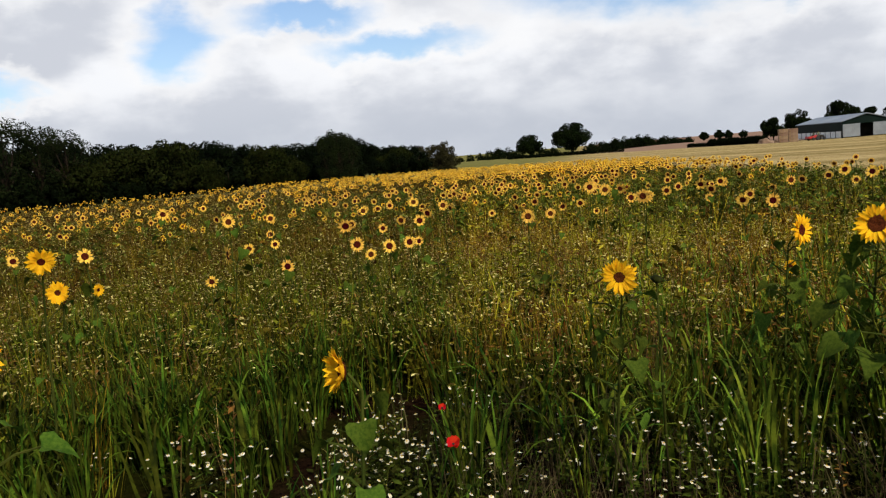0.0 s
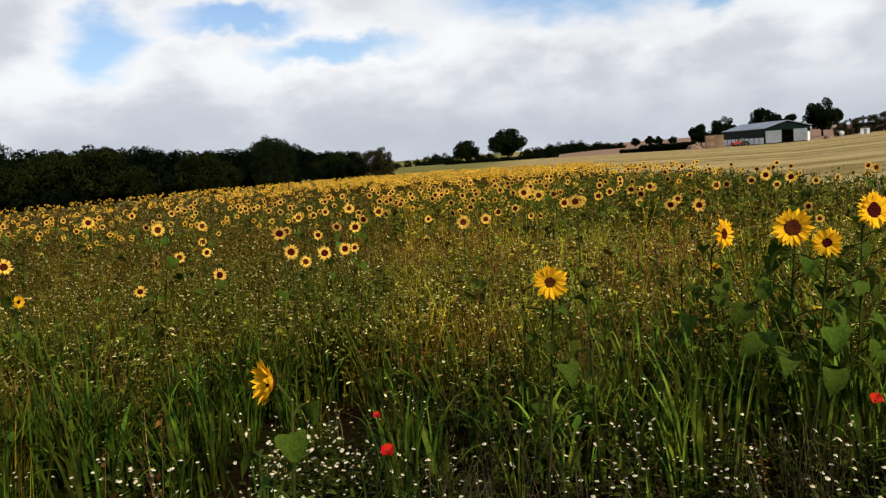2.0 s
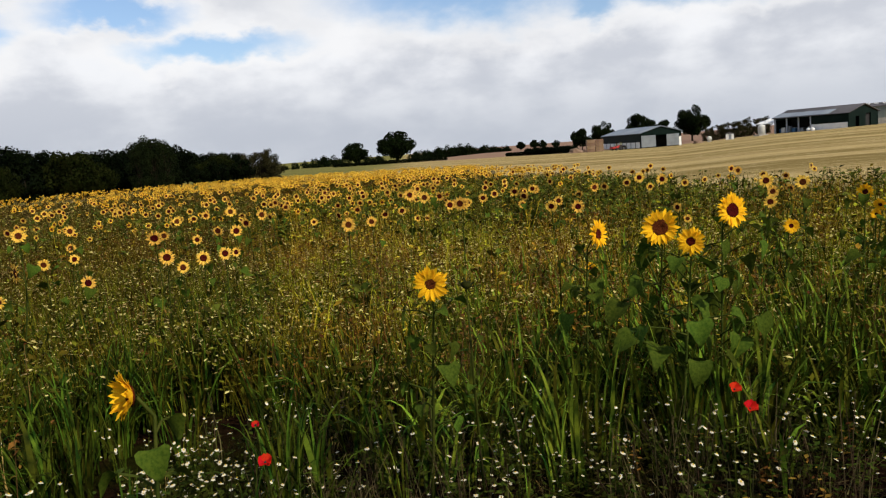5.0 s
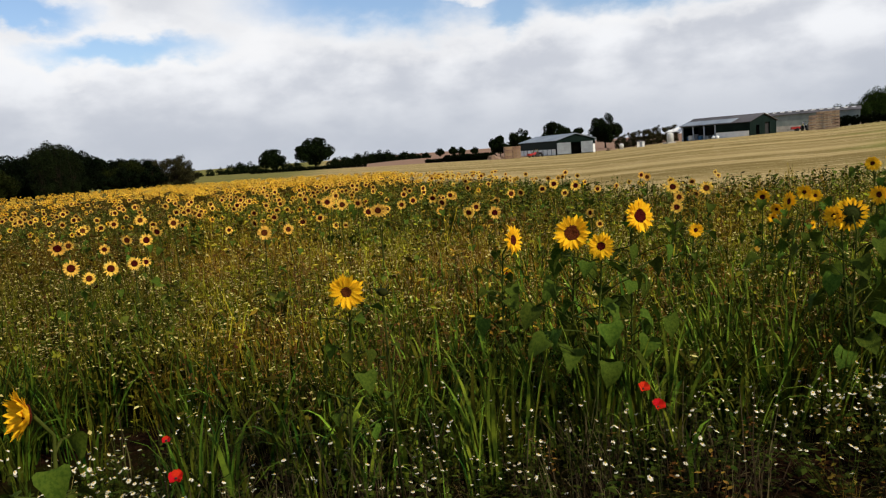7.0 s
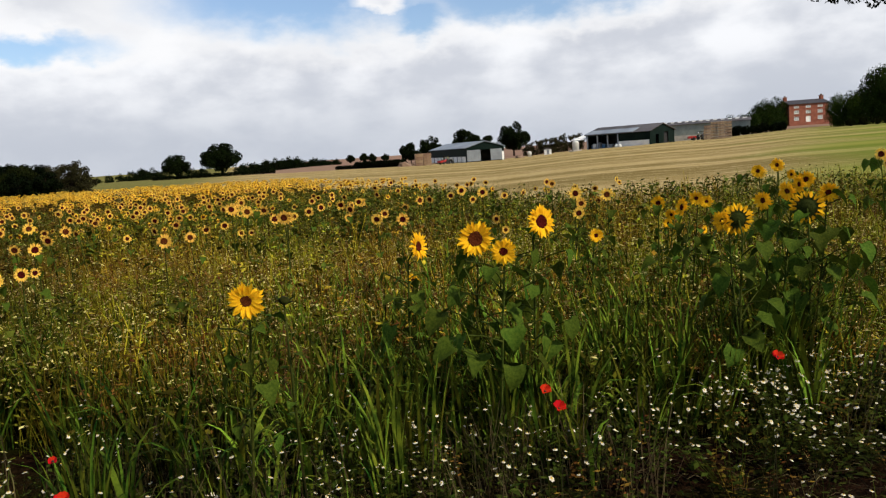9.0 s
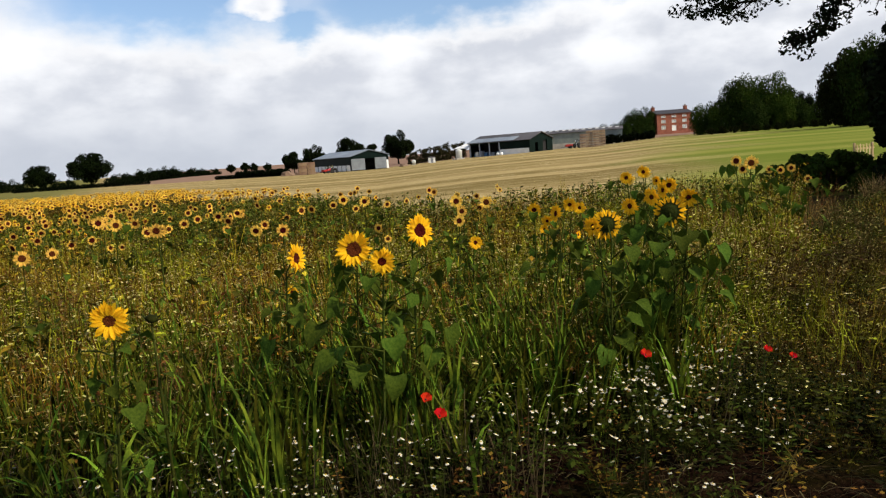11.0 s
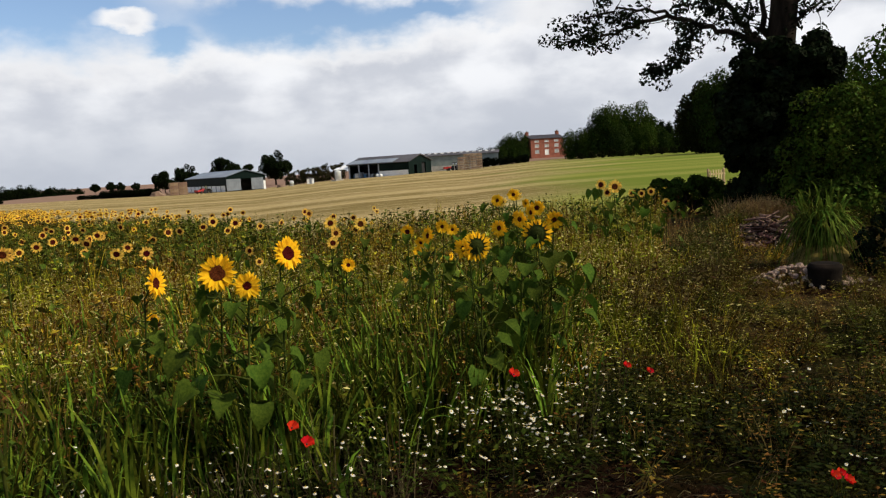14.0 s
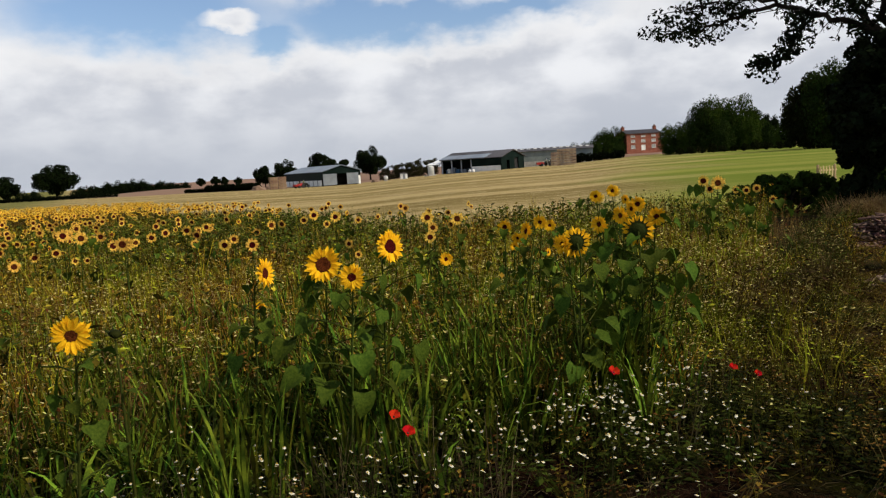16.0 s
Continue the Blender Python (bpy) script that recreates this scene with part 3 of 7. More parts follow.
def plant_trees():
    rng = random.Random(5)
    # the dark wood behind the flowers: degrees, metres, kind, top in metres
    wood = "trees of the dark wood"
    for az, d, top in ((-35, 100, 9.5), (-31.5, 104, 9.5), (-26.0, 112, 8.4), (-23.0, 118, 8.0), (-20.3, 112, 7.3), (-18.0, 120, 7.5), (-16.2, 110, 7.0),
                       (-13.8, 122, 6.6), (-11.8, 118, 5.9), (-9.8, 112, 5.9), (-8.0, 124, 6.9), (-6.8, 120, 7.2), (-5.0, 128, 5.6), (-3.2, 130, 4.9),
                       (-1.6, 136, 4.7), (-21.6, 128, 8.2), (-14.9, 130, 7.1), (-5.9, 134, 6.6), (-12.6, 132, 6.6), (-38.5, 98, 9), (-24.6, 124, 8.3), (-19.2, 132, 8.0),
                       (-17.0, 134, 7.6), (-10.8, 134, 6.4), (-8.9, 136, 6.6), (-4.1, 138, 5.2), (-2.4, 142, 5.0), (-28.0, 116, 8.6), (-30.0, 112, 9.0)):
        m = WOODS[rng.randrange(4)]
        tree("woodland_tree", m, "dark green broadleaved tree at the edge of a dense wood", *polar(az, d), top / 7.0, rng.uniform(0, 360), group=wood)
    for az, d, top in ((-21.9, 96, 6.4), (-19.2, 94, 6.6), (-16.8, 92, 4.2), (-12.4, 102, 5.6), (-10.8, 104, 4.2), (-24.6, 92, 5.2), (-2.6, 124, 4.4), (-3.8, 126, 3.6)):
        tree("willow_bush", WILLOWS[rng.randrange(3)], "rounded olive green willow bush in front of the wood", *polar(az, d), top / 6.0, rng.uniform(0, 360), "bush", "bushes before the wood")
    for az, d, top in ((-8.1, 104, 6.6), (-7.2, 106, 7.0), (-6.4, 108, 6.4)):
        tree("upright_tree", SPIRES[rng.randrange(2)], "upright grey green tree standing proud of the wood", *polar(az, d), top / 9.0, rng.uniform(0, 360), group="upright trees")
    for az, d, top in ((0.2, 124, 4.7), (0.9, 126, 4.2), (-0.6, 128, 4.4)):
        tree("brown_tree", BROWN[rng.randrange(2)], "thinly leaved brown tree at the end of the wood", *polar(az, d), top / 6.0, rng.uniform(0, 360), group="brown trees at the wood's end")
    for az, d, top in ((-29.2, 92, 10.2), (-27.2, 94, 9.4), (-25.6, 92, 8.6)):
        tree("thin_tree", AIRY[rng.randrange(2)], "slender thinly leaved grey green tree with a bare trunk", *polar(az, d), top / 9.0, rng.uniform(0, 360), group="slender trees")
    # thicket along the foot of the wood
    for k in range(26):
        az = -40 + 1.55 * k
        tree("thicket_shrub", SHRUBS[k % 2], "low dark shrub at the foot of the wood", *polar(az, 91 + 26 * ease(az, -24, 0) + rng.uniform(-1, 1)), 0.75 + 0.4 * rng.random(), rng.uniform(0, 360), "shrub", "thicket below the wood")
    # lone oaks and the far skyline
    for az, d, top in ((10.1, 330, 13.2), (7.0, 340, 9.8)):
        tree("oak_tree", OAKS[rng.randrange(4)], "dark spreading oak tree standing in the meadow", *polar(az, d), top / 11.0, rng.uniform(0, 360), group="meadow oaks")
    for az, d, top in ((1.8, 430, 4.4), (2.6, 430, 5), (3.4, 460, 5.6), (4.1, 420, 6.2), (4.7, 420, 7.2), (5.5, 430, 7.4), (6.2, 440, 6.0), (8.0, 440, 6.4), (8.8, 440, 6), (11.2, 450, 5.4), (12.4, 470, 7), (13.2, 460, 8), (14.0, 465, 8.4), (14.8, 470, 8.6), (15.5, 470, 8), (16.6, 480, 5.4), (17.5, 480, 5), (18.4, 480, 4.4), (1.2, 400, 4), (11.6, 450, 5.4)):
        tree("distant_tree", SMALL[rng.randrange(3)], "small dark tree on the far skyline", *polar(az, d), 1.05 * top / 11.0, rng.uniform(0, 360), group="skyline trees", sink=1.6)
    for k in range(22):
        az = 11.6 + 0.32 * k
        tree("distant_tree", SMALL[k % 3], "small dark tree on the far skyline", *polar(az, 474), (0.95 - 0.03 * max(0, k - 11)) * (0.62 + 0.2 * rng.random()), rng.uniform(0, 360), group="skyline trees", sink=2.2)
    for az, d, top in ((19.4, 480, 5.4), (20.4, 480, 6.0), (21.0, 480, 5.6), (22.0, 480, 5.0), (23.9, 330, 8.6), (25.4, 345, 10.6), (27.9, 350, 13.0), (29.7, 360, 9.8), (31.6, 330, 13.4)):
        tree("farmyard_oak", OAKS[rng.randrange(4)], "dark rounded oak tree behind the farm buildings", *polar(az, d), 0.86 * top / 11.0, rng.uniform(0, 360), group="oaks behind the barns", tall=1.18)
    for az, d, top in ((32.7, 268, 4.6), (33.3, 270, 5.0), (33.9, 275, 5.4), (34.4, 268, 5.2), (34.9, 270, 5.8), (35.5, 280, 6.2), (36.2, 285, 6.0)):
        tree("orchard_tree", BROWN[rng.randrange(2)], "low olive brown bushy tree between the barns", *polar(az, d), top / 6.0, rng.uniform(0, 360), group="bushy trees between the barns")
    # round the farmhouse
    for az, d, top in ((46.9, 262, 6.5), (47.6, 258, 6.2), (48.3, 262, 6.6), (49.0, 268, 10.0), (49.9, 272, 10.4), (50.0, 255, 5.0)):
        tree("garden_tree", DARKS[rng.randrange(2)], "dark green garden tree beside the brick farmhouse", *polar(az, d), top / 11.0, rng.uniform(0, 360), group="trees beside the farmhouse")
    park = "trees at the top of the field"
    for az, d, top, kind in ((53.6, 215, 8.6, "g"), (54.4, 212, 8.8, "d"), (55.0, 208, 9.0, "g"), (55.9, 200, 13.0, "d"), (56.7, 201, 13.8, "g"), (57.6, 204, 12.6, "d"), (58.4, 200, 13.8, "g"), (57.2, 190, 8.4, "d"), (58.9, 194, 8.0, "g"),
                             (60.1, 196, 7.0, "d"), (61.2, 184, 6.8, "g"), (62.7, 140, 10.6, "o"), (63.2, 140, 12.8, "o"), (64.0, 135, 13.6, "d"), (64.5, 140, 14, "d"), (66.6, 150, 14, "g"), (69, 160, 14, "d"), (72, 150, 15, "g"), (74.5, 150, 15, "d"), (78, 150, 13, "g"), (82, 150, 12, "d")):
        shape = {"g": GREENS[rng.randrange(3)], "d": DARKS[rng.randrange(2)], "o": WILLOWS[rng.randrange(3)]}[kind]
        tree("park_tree", shape, {"g": "tall leafy green tree at the top of the stubble field", "d": "tall deep green tree at the top of the stubble field", "o": "olive brown tree at the edge of the stubble field"}[kind], *polar(az, d), top / (6.0 if kind == "o" else 11.0) * 0.8, rng.uniform(0, 360), group=park, sink=1.0, tall=1.25)
    for az, d, top in ((59.1, 202, 10.4), (59.7, 204, 9.4), (60.3, 204, 9.0)):
        tree("fir_tree", FIRS[rng.randrange(2)], "dark pointed fir tree among the park trees", *polar(az, d), top / 11.0, rng.uniform(0, 360), group="dark firs", sink=1.0)
    # hedges as rows of shrubs
    for k in range(30):
        tree("hedge_shrub", SHRUBS[k % 2], "dark clipped hedge shrub along the ploughed field", *polar(18.4 + 0.17 * k, 278 - 0.6 * k), (0.85 if k > 8 else 0.5), rng.uniform(0, 360), "shrub", "field hedge")
    for k in range(34):
        tree("hedge_shrub", SHRUBS[k % 2], "dark hedge shrub at the end of the meadow", *polar(5.5 + 0.25 * k, 306 - 0.5 * k), (0.55 if k < 26 else 0.42), rng.uniform(0, 360), "shrub", "meadow hedge")
    for k in range(12):
        tree("hedge_shrub", SHRUBS_OLIVE[k % 2], "olive hedge shrub at the top of the stubble field", *polar(54.3 + 0.72 * k, 186 - 2.0 * k), 0.5 + 0.2 * rng.random(), rng.uniform(0, 360), "shrub", "top hedge")
    for k in range(8):
        tree("hedge_shrub", SHRUBS[k % 2], "dark green garden hedge beside the brick farmhouse", *polar(47.0 + 0.45 * k, 246), 0.8 + 0.25 * rng.random(), rng.uniform(0, 360), "shrub", "garden hedge")


plant_trees()


# ------------------------------------------------------------ the farm
def barn_one():
    x, y = polar(28.06, 240)
    b = thing("grey_roofed_barn", "dark green steel barn with pale grey roof and sliding doors", "barn", on(x, y, -8.0))
    w, n, e, r = 12.8, 38.0, 4.5, 6.3
    part("side_wall", boxed((0, 0.25, 0, n, 1.9, e)), M_GREEN_STEEL, b)
    part("side_wall", boxed((w - 0.25, w, 0, n, 0, e)), M_GREEN_STEEL, b)
    part("back_wall", boxed((0.25, w - 0.25, n - 0.25, n, 0, e)), M_GREEN_STEEL, b)
    part("gable_wall", prism(bmesh.new(), [(0.25, 3.6), (w - 0.25, 3.6), (w - 0.25, e), (w / 2, r - 0.1), (0.25, e)], 0, 0.25), M_GREEN_STEEL, b)
    bm = bmesh.new()
    prism(bm, [(-0.4, e - 0.1), (w / 2, r), (w / 2, r + 0.2), (-0.4, e + 0.1)], -0.4, n + 0.3)
    part("roof_slope", bm, M_ROOF, b)
    bm = bmesh.new()
    prism(bm, [(w / 2 + 0.002, r), (w + 0.4, e - 0.1), (w + 0.4, e + 0.1), (w / 2 + 0.002, r + 0.2)], -0.4, n + 0.3)
    part("roof_slope", bm, M_ROOF, b)
    # dark block behind the doors, standing in for the shade inside
    part("interior", boxed((0.4, w - 0.4, 5.5, n - 1, 0, 3.4)), M_DARK, b)
    for x0, x1 in ((0.1, 4.6), (8.0, 11.9)):
        door = part("sliding_door", boxed((x0, x1, -0.35, -0.2, 0.25, 3.75)), M_GREY_STEEL, b, "pale grey ribbed sliding door")
        for k in range(int((x1 - x0) / 0.5)):
            part("rib", boxed((x0 + 0.5 * k + 0.2, x0 + 0.5 * k + 0.3, -0.39, -0.352, 0.25, 3.75)), M_GREY_STEEL, door)
    part("door_rail", boxed((0.1, 12.2, -0.3, -0.02, 3.78, 3.95)), M_GREEN_STEEL, b)
    part("white_panel", boxed((12.0, 12.7, -0.1, 0.0, 0, 2.8)), M_WHITE, b)
    for k in range(9):
        part("white_panel", boxed((-0.05, 0.12, 0.6 + 4.1 * k, 4.4 + 4.1 * k, 0.1, 1.88)), M_WHITE, b, "white lower wall board")
        part("wall_post", boxed((-0.12, 0.2, 0.2 + 4.1 * k, 0.5 + 4.1 * k, 0, 1.9)), M_GREEN_STEEL, b)


def barn_two():
    x, y = polar(36.95, 225)
    b = thing("open_fronted_barn", "long open fronted barn with grey weathered roof", "barn", on(x, y, -69.4, -0.1))
    n, w, e, r = 20.0, 14.2, 3.95, 5.9      # local x runs along the front, y to the back
    part("back_wall", boxed((0, n, w - 0.2, w, 0, e)), M_GREEN_STEEL, b)
    bm = bmesh.new()
    for y0, y1, z0, z1 in ((0, 3.2, 0, e), (5.0, 8.0, 0, e), (10.6, w, 0, e), (3.2, 5.0, 3.0, e), (8.0, 10.6, 3.6, e)):
        box(bm, n - 0.22, n, y0, y1, z0, z1)
    a = [bm.verts.new((n - 0.22, yy, zz)) for yy, zz in ((0, e), (w, e), (w / 2, r - 0.1))]
    c = [bm.verts.new((n, yy, zz)) for yy, zz in ((0, e), (w, e), (w / 2, r - 0.1))]
    bm.faces.new(a[::-1])
    bm.faces.new(c)
    for i in range(3):
        bm.faces.new((a[i], a[(i + 1) % 3], c[(i + 1) % 3], c[i]))
    part("gable_wall", bm, M_GREEN_STEEL, b, "dark green gable with two doorways")
    part("gable_wall", boxed((0, 0.2, 0, w, 0, e)), M_GREEN_STEEL, b)
    part("front_wall", boxed((10.4, n - 0.22, 0, 0.2, 1.7, e)), M_GREEN_STEEL, b)
    part("front_board", boxed((10.4, n - 0.3, -0.06, 0.18, 0, 1.69)), M_WHITE, b, "white lower wall boards")
    part("front_beam", boxed((-0.1, 10.4, 0, 0.25, e - 0.5, e)), M_GREEN_STEEL, b)
    # added dark block that stands in for the unlit back of the barn
    part("interior", boxed((0.3, n - 0.4, 7.5, w - 0.4, 0, e - 0.2)), M_DARK, b)
    for k in range(4):
        part("post", boxed((0.1 + 3.3 * k, 0.4 + 3.3 * k, -0.05, 0.3, 0, e)), M_POST, b, "grey steel post")

    def slope(y0, z0, y1, z1, x0, x1, lift=0.0):
        bm = bmesh.new()
        c = [bm.verts.new(p) for p in ((x0, y0, z0 + lift), (x1, y0, z0 + lift), (x1, y1, z1 + lift), (x0, y1, z1 + lift), (x0, y0, z0 + lift + 0.15), (x1, y0, z0 + lift + 0.15), (x1, y1, z1 + lift + 0.15), (x0, y1, z1 + lift + 0.15))]
        for f in ((3, 2, 1, 0), (4, 5, 6, 7), (0, 1, 5, 4), (1, 2, 6, 5), (2, 3, 7, 6), (3, 0, 4, 7)):
            bm.faces.new([c[i] for i in f])
        return bm
    part("roof_slope", slope(-0.5, e - 0.1, w / 2, r, -0.4, n + 0.4), M_ROOF_OLD, b)
    part("roof_slope", slope(w + 0.5, e - 0.1, w / 2 + 0.01, r, -0.4, n + 0.4), M_ROOF_OLD, b)
    part("roof_sheet", slope(-0.52, e - 0.1, w / 4, (e + r) / 2 - 0.05, -0.3, 15.0, 0.17), M_ROOF, b, "newer pale grey roof sheets")
    part("lean_to_roof", slope(-1.2, 2.75, 6.0, 4.1, -4.6, -0.42), M_WHITE, b, "white lean-to roof")
    part("post", boxed((-3.2, -3.0, 0.6, 0.8, 0, 3.5)), M_POST, b)
    tx, ty = polar(36.15, 224)
    t = thing("storage_tank", "tall cream cylindrical storage tank beside a barn", "tank", on(tx, ty))
    part("shell", lathe(bmesh.new(), [(0.9, 0), (0.9, 2.5), (0.85, 2.7), (0.3, 3.0)]), M_TANK, t, flat=False)
    part("foot", boxed((-1.7, 1.1, -1.2, 1.1, -0.2, 0.35)), M_CONCRETE, t)
    # goods under the roof
    rng = random.Random(8)
    for k in range(7):
        h = rng.uniform(0.7, 1.5)
        g = thing("goods_bin", "farm goods bin standing under the barn roof", "bin", b.matrix_basis @ pose(1.0 + 1.3 * k, rng.uniform(0.8, 2.2), 0.1, 0, 0, rng.uniform(-8, 8)), "bins under the barn roof")
        part("body", boxed((-0.5, 0.5, -0.5, 0.5, 0, h)), (M_BLUE, M_TANK, M_GREY_STEEL)[k % 3], g)
        part("rim", boxed((-0.54, 0.54, -0.54, 0.54, h, h + 0.08)), M_POST, g)
    for k in range(2):
        g = thing("feed_sack", "bulging white feed sack in front of the barn", "sack", b.matrix_basis @ pose(10.2 + 1.25 * k, -0.9 - 0.3 * (k % 2), 0.0, 0, 0, 13 * k), "white sacks before the barn")
        part("bag", lathe(bmesh.new(), [(0.42, 0), (0.55, 0.2), (0.56, 0.6), (0.4, 0.85), (0.1, 0.95)], 10), M_WHITE, g, flat=False)
        part("tied_neck", lathe(bmesh.new(), [(0.09, 0.93), (0.06, 1.0), (0.14, 1.1)], 8), M_WHITE, g)


def barn_three():
    x, y = polar(42.2, 250)
    b = thing("pale_walled_barn", "pale clad barn with a row of roof lights", "barn", on(x, y, -47.5))
    n, w, e, r = 26.0, 9.0, 4.9, 5.9
    part("front_wall", boxed((0, n, 0, 0.2, 1.7, e)), M_PALE, b)
    part("lower_wall", boxed((0, n, -0.05, 0.22, 0, 1.69)), M_CONCRETE, b, "concrete block lower wall")
    part("end_wall", boxed((n - 0.2, n, 0.2, w, 0, e)), M_PALE, b)
    part("end_wall", boxed((0, 0.2, 0.2, w, 0, e)), M_PALE, b)
    part("back_wall", boxed((0.2, n - 0.2, w - 0.2, w, 0, e)), M_PALE, b)
    for s in (0, 1):
        bm = bmesh.new()
        ya, yb = (-0.4, w / 2) if s == 0 else (w + 0.4, w / 2 + 0.01)
        c = [bm.verts.new(p) for p in ((-0.3, ya, e), (n + 0.3, ya, e), (n + 0.3, yb, r), (-0.3, yb, r), (-0.3, ya, e + 0.15), (n + 0.3, ya, e + 0.15), (n + 0.3, yb, r + 0.15), (-0.3, yb, r + 0.15))]
        for f in ((3, 2, 1, 0), (4, 5, 6, 7), (0, 1, 5, 4), (1, 2, 6, 5), (2, 3, 7, 6), (3, 0, 4, 7)):
            bm.faces.new([c[i] for i in f])
        part("roof_slope", bm, M_ROOF_OLD, b)
    for k in range(12):
        x0 = 0.8 + 2.1 * k
        bm = bmesh.new()
        c = [bm.verts.new(p) for p in ((x0, 2.0, 5.66), (x0 + 1.1, 2.0, 5.66), (x0 + 1.1, 3.6, 5.99), (x0, 3.6, 5.99))]
        bm.faces.new(c)
        bmesh.ops.solidify(bm, geom=bm.faces[:], thickness=0.08)
        part("roof_light", bm, M_WHITE, b, "white translucent roof light")


def crates():
    proto = thing("wooden_crate", "weathered slatted wooden potato crate in a tall stack", "crate", pose(0, 0, 0), "stacked wooden crates")
    for s in range(4):
        part("slat", boxed((-0.8, 0.8, -0.62, -0.58, 0.1 + 0.16 * s, 0.22 + 0.16 * s)), M_WOOD, proto)
        part("slat", boxed((0.78, 0.82, -0.58, 0.6, 0.1 + 0.16 * s, 0.22 + 0.16 * s)), M_WOOD, proto)
    for cx in (-0.74, 0.74):
        part("corner_post", boxed((cx - 0.06, cx + 0.06, -0.57, -0.45, 0, 0.72)), M_WOOD, proto)
    part("inner_box", boxed((-0.74, 0.74, -0.44, 0.56, 0.06, 0.7)), M_WOOD, proto)
    first = True
    rng = random.Random(3)
    x0, y0 = polar(45.35, 206)
    for c in range(4):
        for level in range(6 if c else 5):
            m = on(x0, y0, -46) @ pose(1.66 * c + rng.uniform(-0.05, 0.05), 0.25 * (c % 2) + rng.uniform(-0.05, 0.05), 0.735 * level, 0, 0, rng.uniform(-2, 2))
            if first:
                proto.matrix_basis = m
                first = False
            else:
                copy_thing(proto, m)


def straw_stack():
    proto = thing("straw_bale", "big brown rectangular straw bale in a stack", "bale", pose(0, 0, 0), "stacked straw bales")
    bm = boxed((-1.2, 1.2, -0.6, 0.6, 0, 0.9))
    bmesh.ops.bevel(bm, geom=bm.edges[:], offset=0.07, segments=1, affect="EDGES")
    part("bale_body", bm, M_BALE, proto)
    for k in (-0.7, 0.0, 0.7):
        part("twine", boxed((k - 0.02, k + 0.02, -0.61, 0.61, -0.005, 0.91)), M_STRAW, proto)
    x0, y0 = polar(25.1, 228)
    rng = random.Random(4)
    first = True
    for c in range(2):
        for d in range(2):
            for level in range(4):
                m = on(x0, y0, -20) @ pose(-2.4 + 2.42 * c + rng.uniform(-0.06, 0.06), 1.25 * d, 0.905 * level, 0, 0, rng.uniform(-1.5, 1.5))
                if first:
                    proto.matrix_basis, first = m, False
                else:
                    copy_thing(proto, m)


def wheel(parent, x, y, z, r, w):
    bm = lathe(bmesh.new(), [(r * 0.55, -w / 2), (r * 0.9, -w / 2), (r, -w / 4), (r, w / 4), (r * 0.9, w / 2), (r * 0.55, w / 2)], 18)
    tyre = part("wheel", bm, M_TYRE, parent, "", pose(x, y, z, 90, 0, 0))
    part("rim", lathe(bmesh.new(), [(r * 0.2, -w / 2.2), (r * 0.54, -w / 3), (r * 0.54, w / 3), (r * 0.2, w / 2.2)], 14), M_RED, tyre)


def machines():
    for az, d, turn, s in ((26.2, 226, 20, 0.75), (44.4, 226, -30, 0.8)):
        x, y = polar(az, d)
        t = thing("farm_trailer", "red farm machine parked beside the barn", "farm machine", on(x, y, turn) @ Matrix.Scale(s, 4), "red farm machines")
        bm = boxed((-1.9, 1.2, -0.9, 0.9, 0.7, 1.5))
        bmesh.ops.bevel(bm, geom=bm.edges[:], offset=0.12, segments=2, affect="EDGES")
        part("hopper", bm, M_RED, t)
        part("chute", prism(bmesh.new(), [(1.2, 0.8), (2.3, 1.5), (2.3, 1.9), (1.2, 1.4)], -0.5, 0.5), M_RED, t)
        part("drawbar", boxed((-3.2, -1.9, -0.1, 0.1, 0.55, 0.7)), M_DRUM, t)
        part("axle", boxed((-0.1, 0.1, -1.0, 1.0, 0.45, 0.7)), M_DRUM, t)
        for sy in (-1.05, 1.05):
            wheel(t, 0, sy, 0.55, 0.55, 0.3)
    for az, d in ((45.0, 224), (26.6, 230)):
        x, y = polar(az, d)
        t = thing("tractor", "small dark tractor parked at the barn wall", "tractor", on(x, y, 15), "parked tractors")
        bm = boxed((0.1, 1.8, -0.4, 0.4, 0.7, 1.35))
        bmesh.ops.bevel(bm, geom=bm.edges[:], offset=0.08, segments=2, affect="EDGES")
        part("bonnet", bm, M_DRUM, t)
        part("cab", boxed((-1.0, 0.1, -0.6, 0.6, 0.8, 2.2)), M_GLASS, t)
        part("cab_roof", boxed((-1.1, 0.2, -0.7, 0.7, 2.2, 2.32)), M_DRUM, t)
        for wx, r in ((-0.7, 0.75), (1.4, 0.5)):
            for sy in (-0.8, 0.8):
                wheel(t, wx, sy, r, r, 0.35)


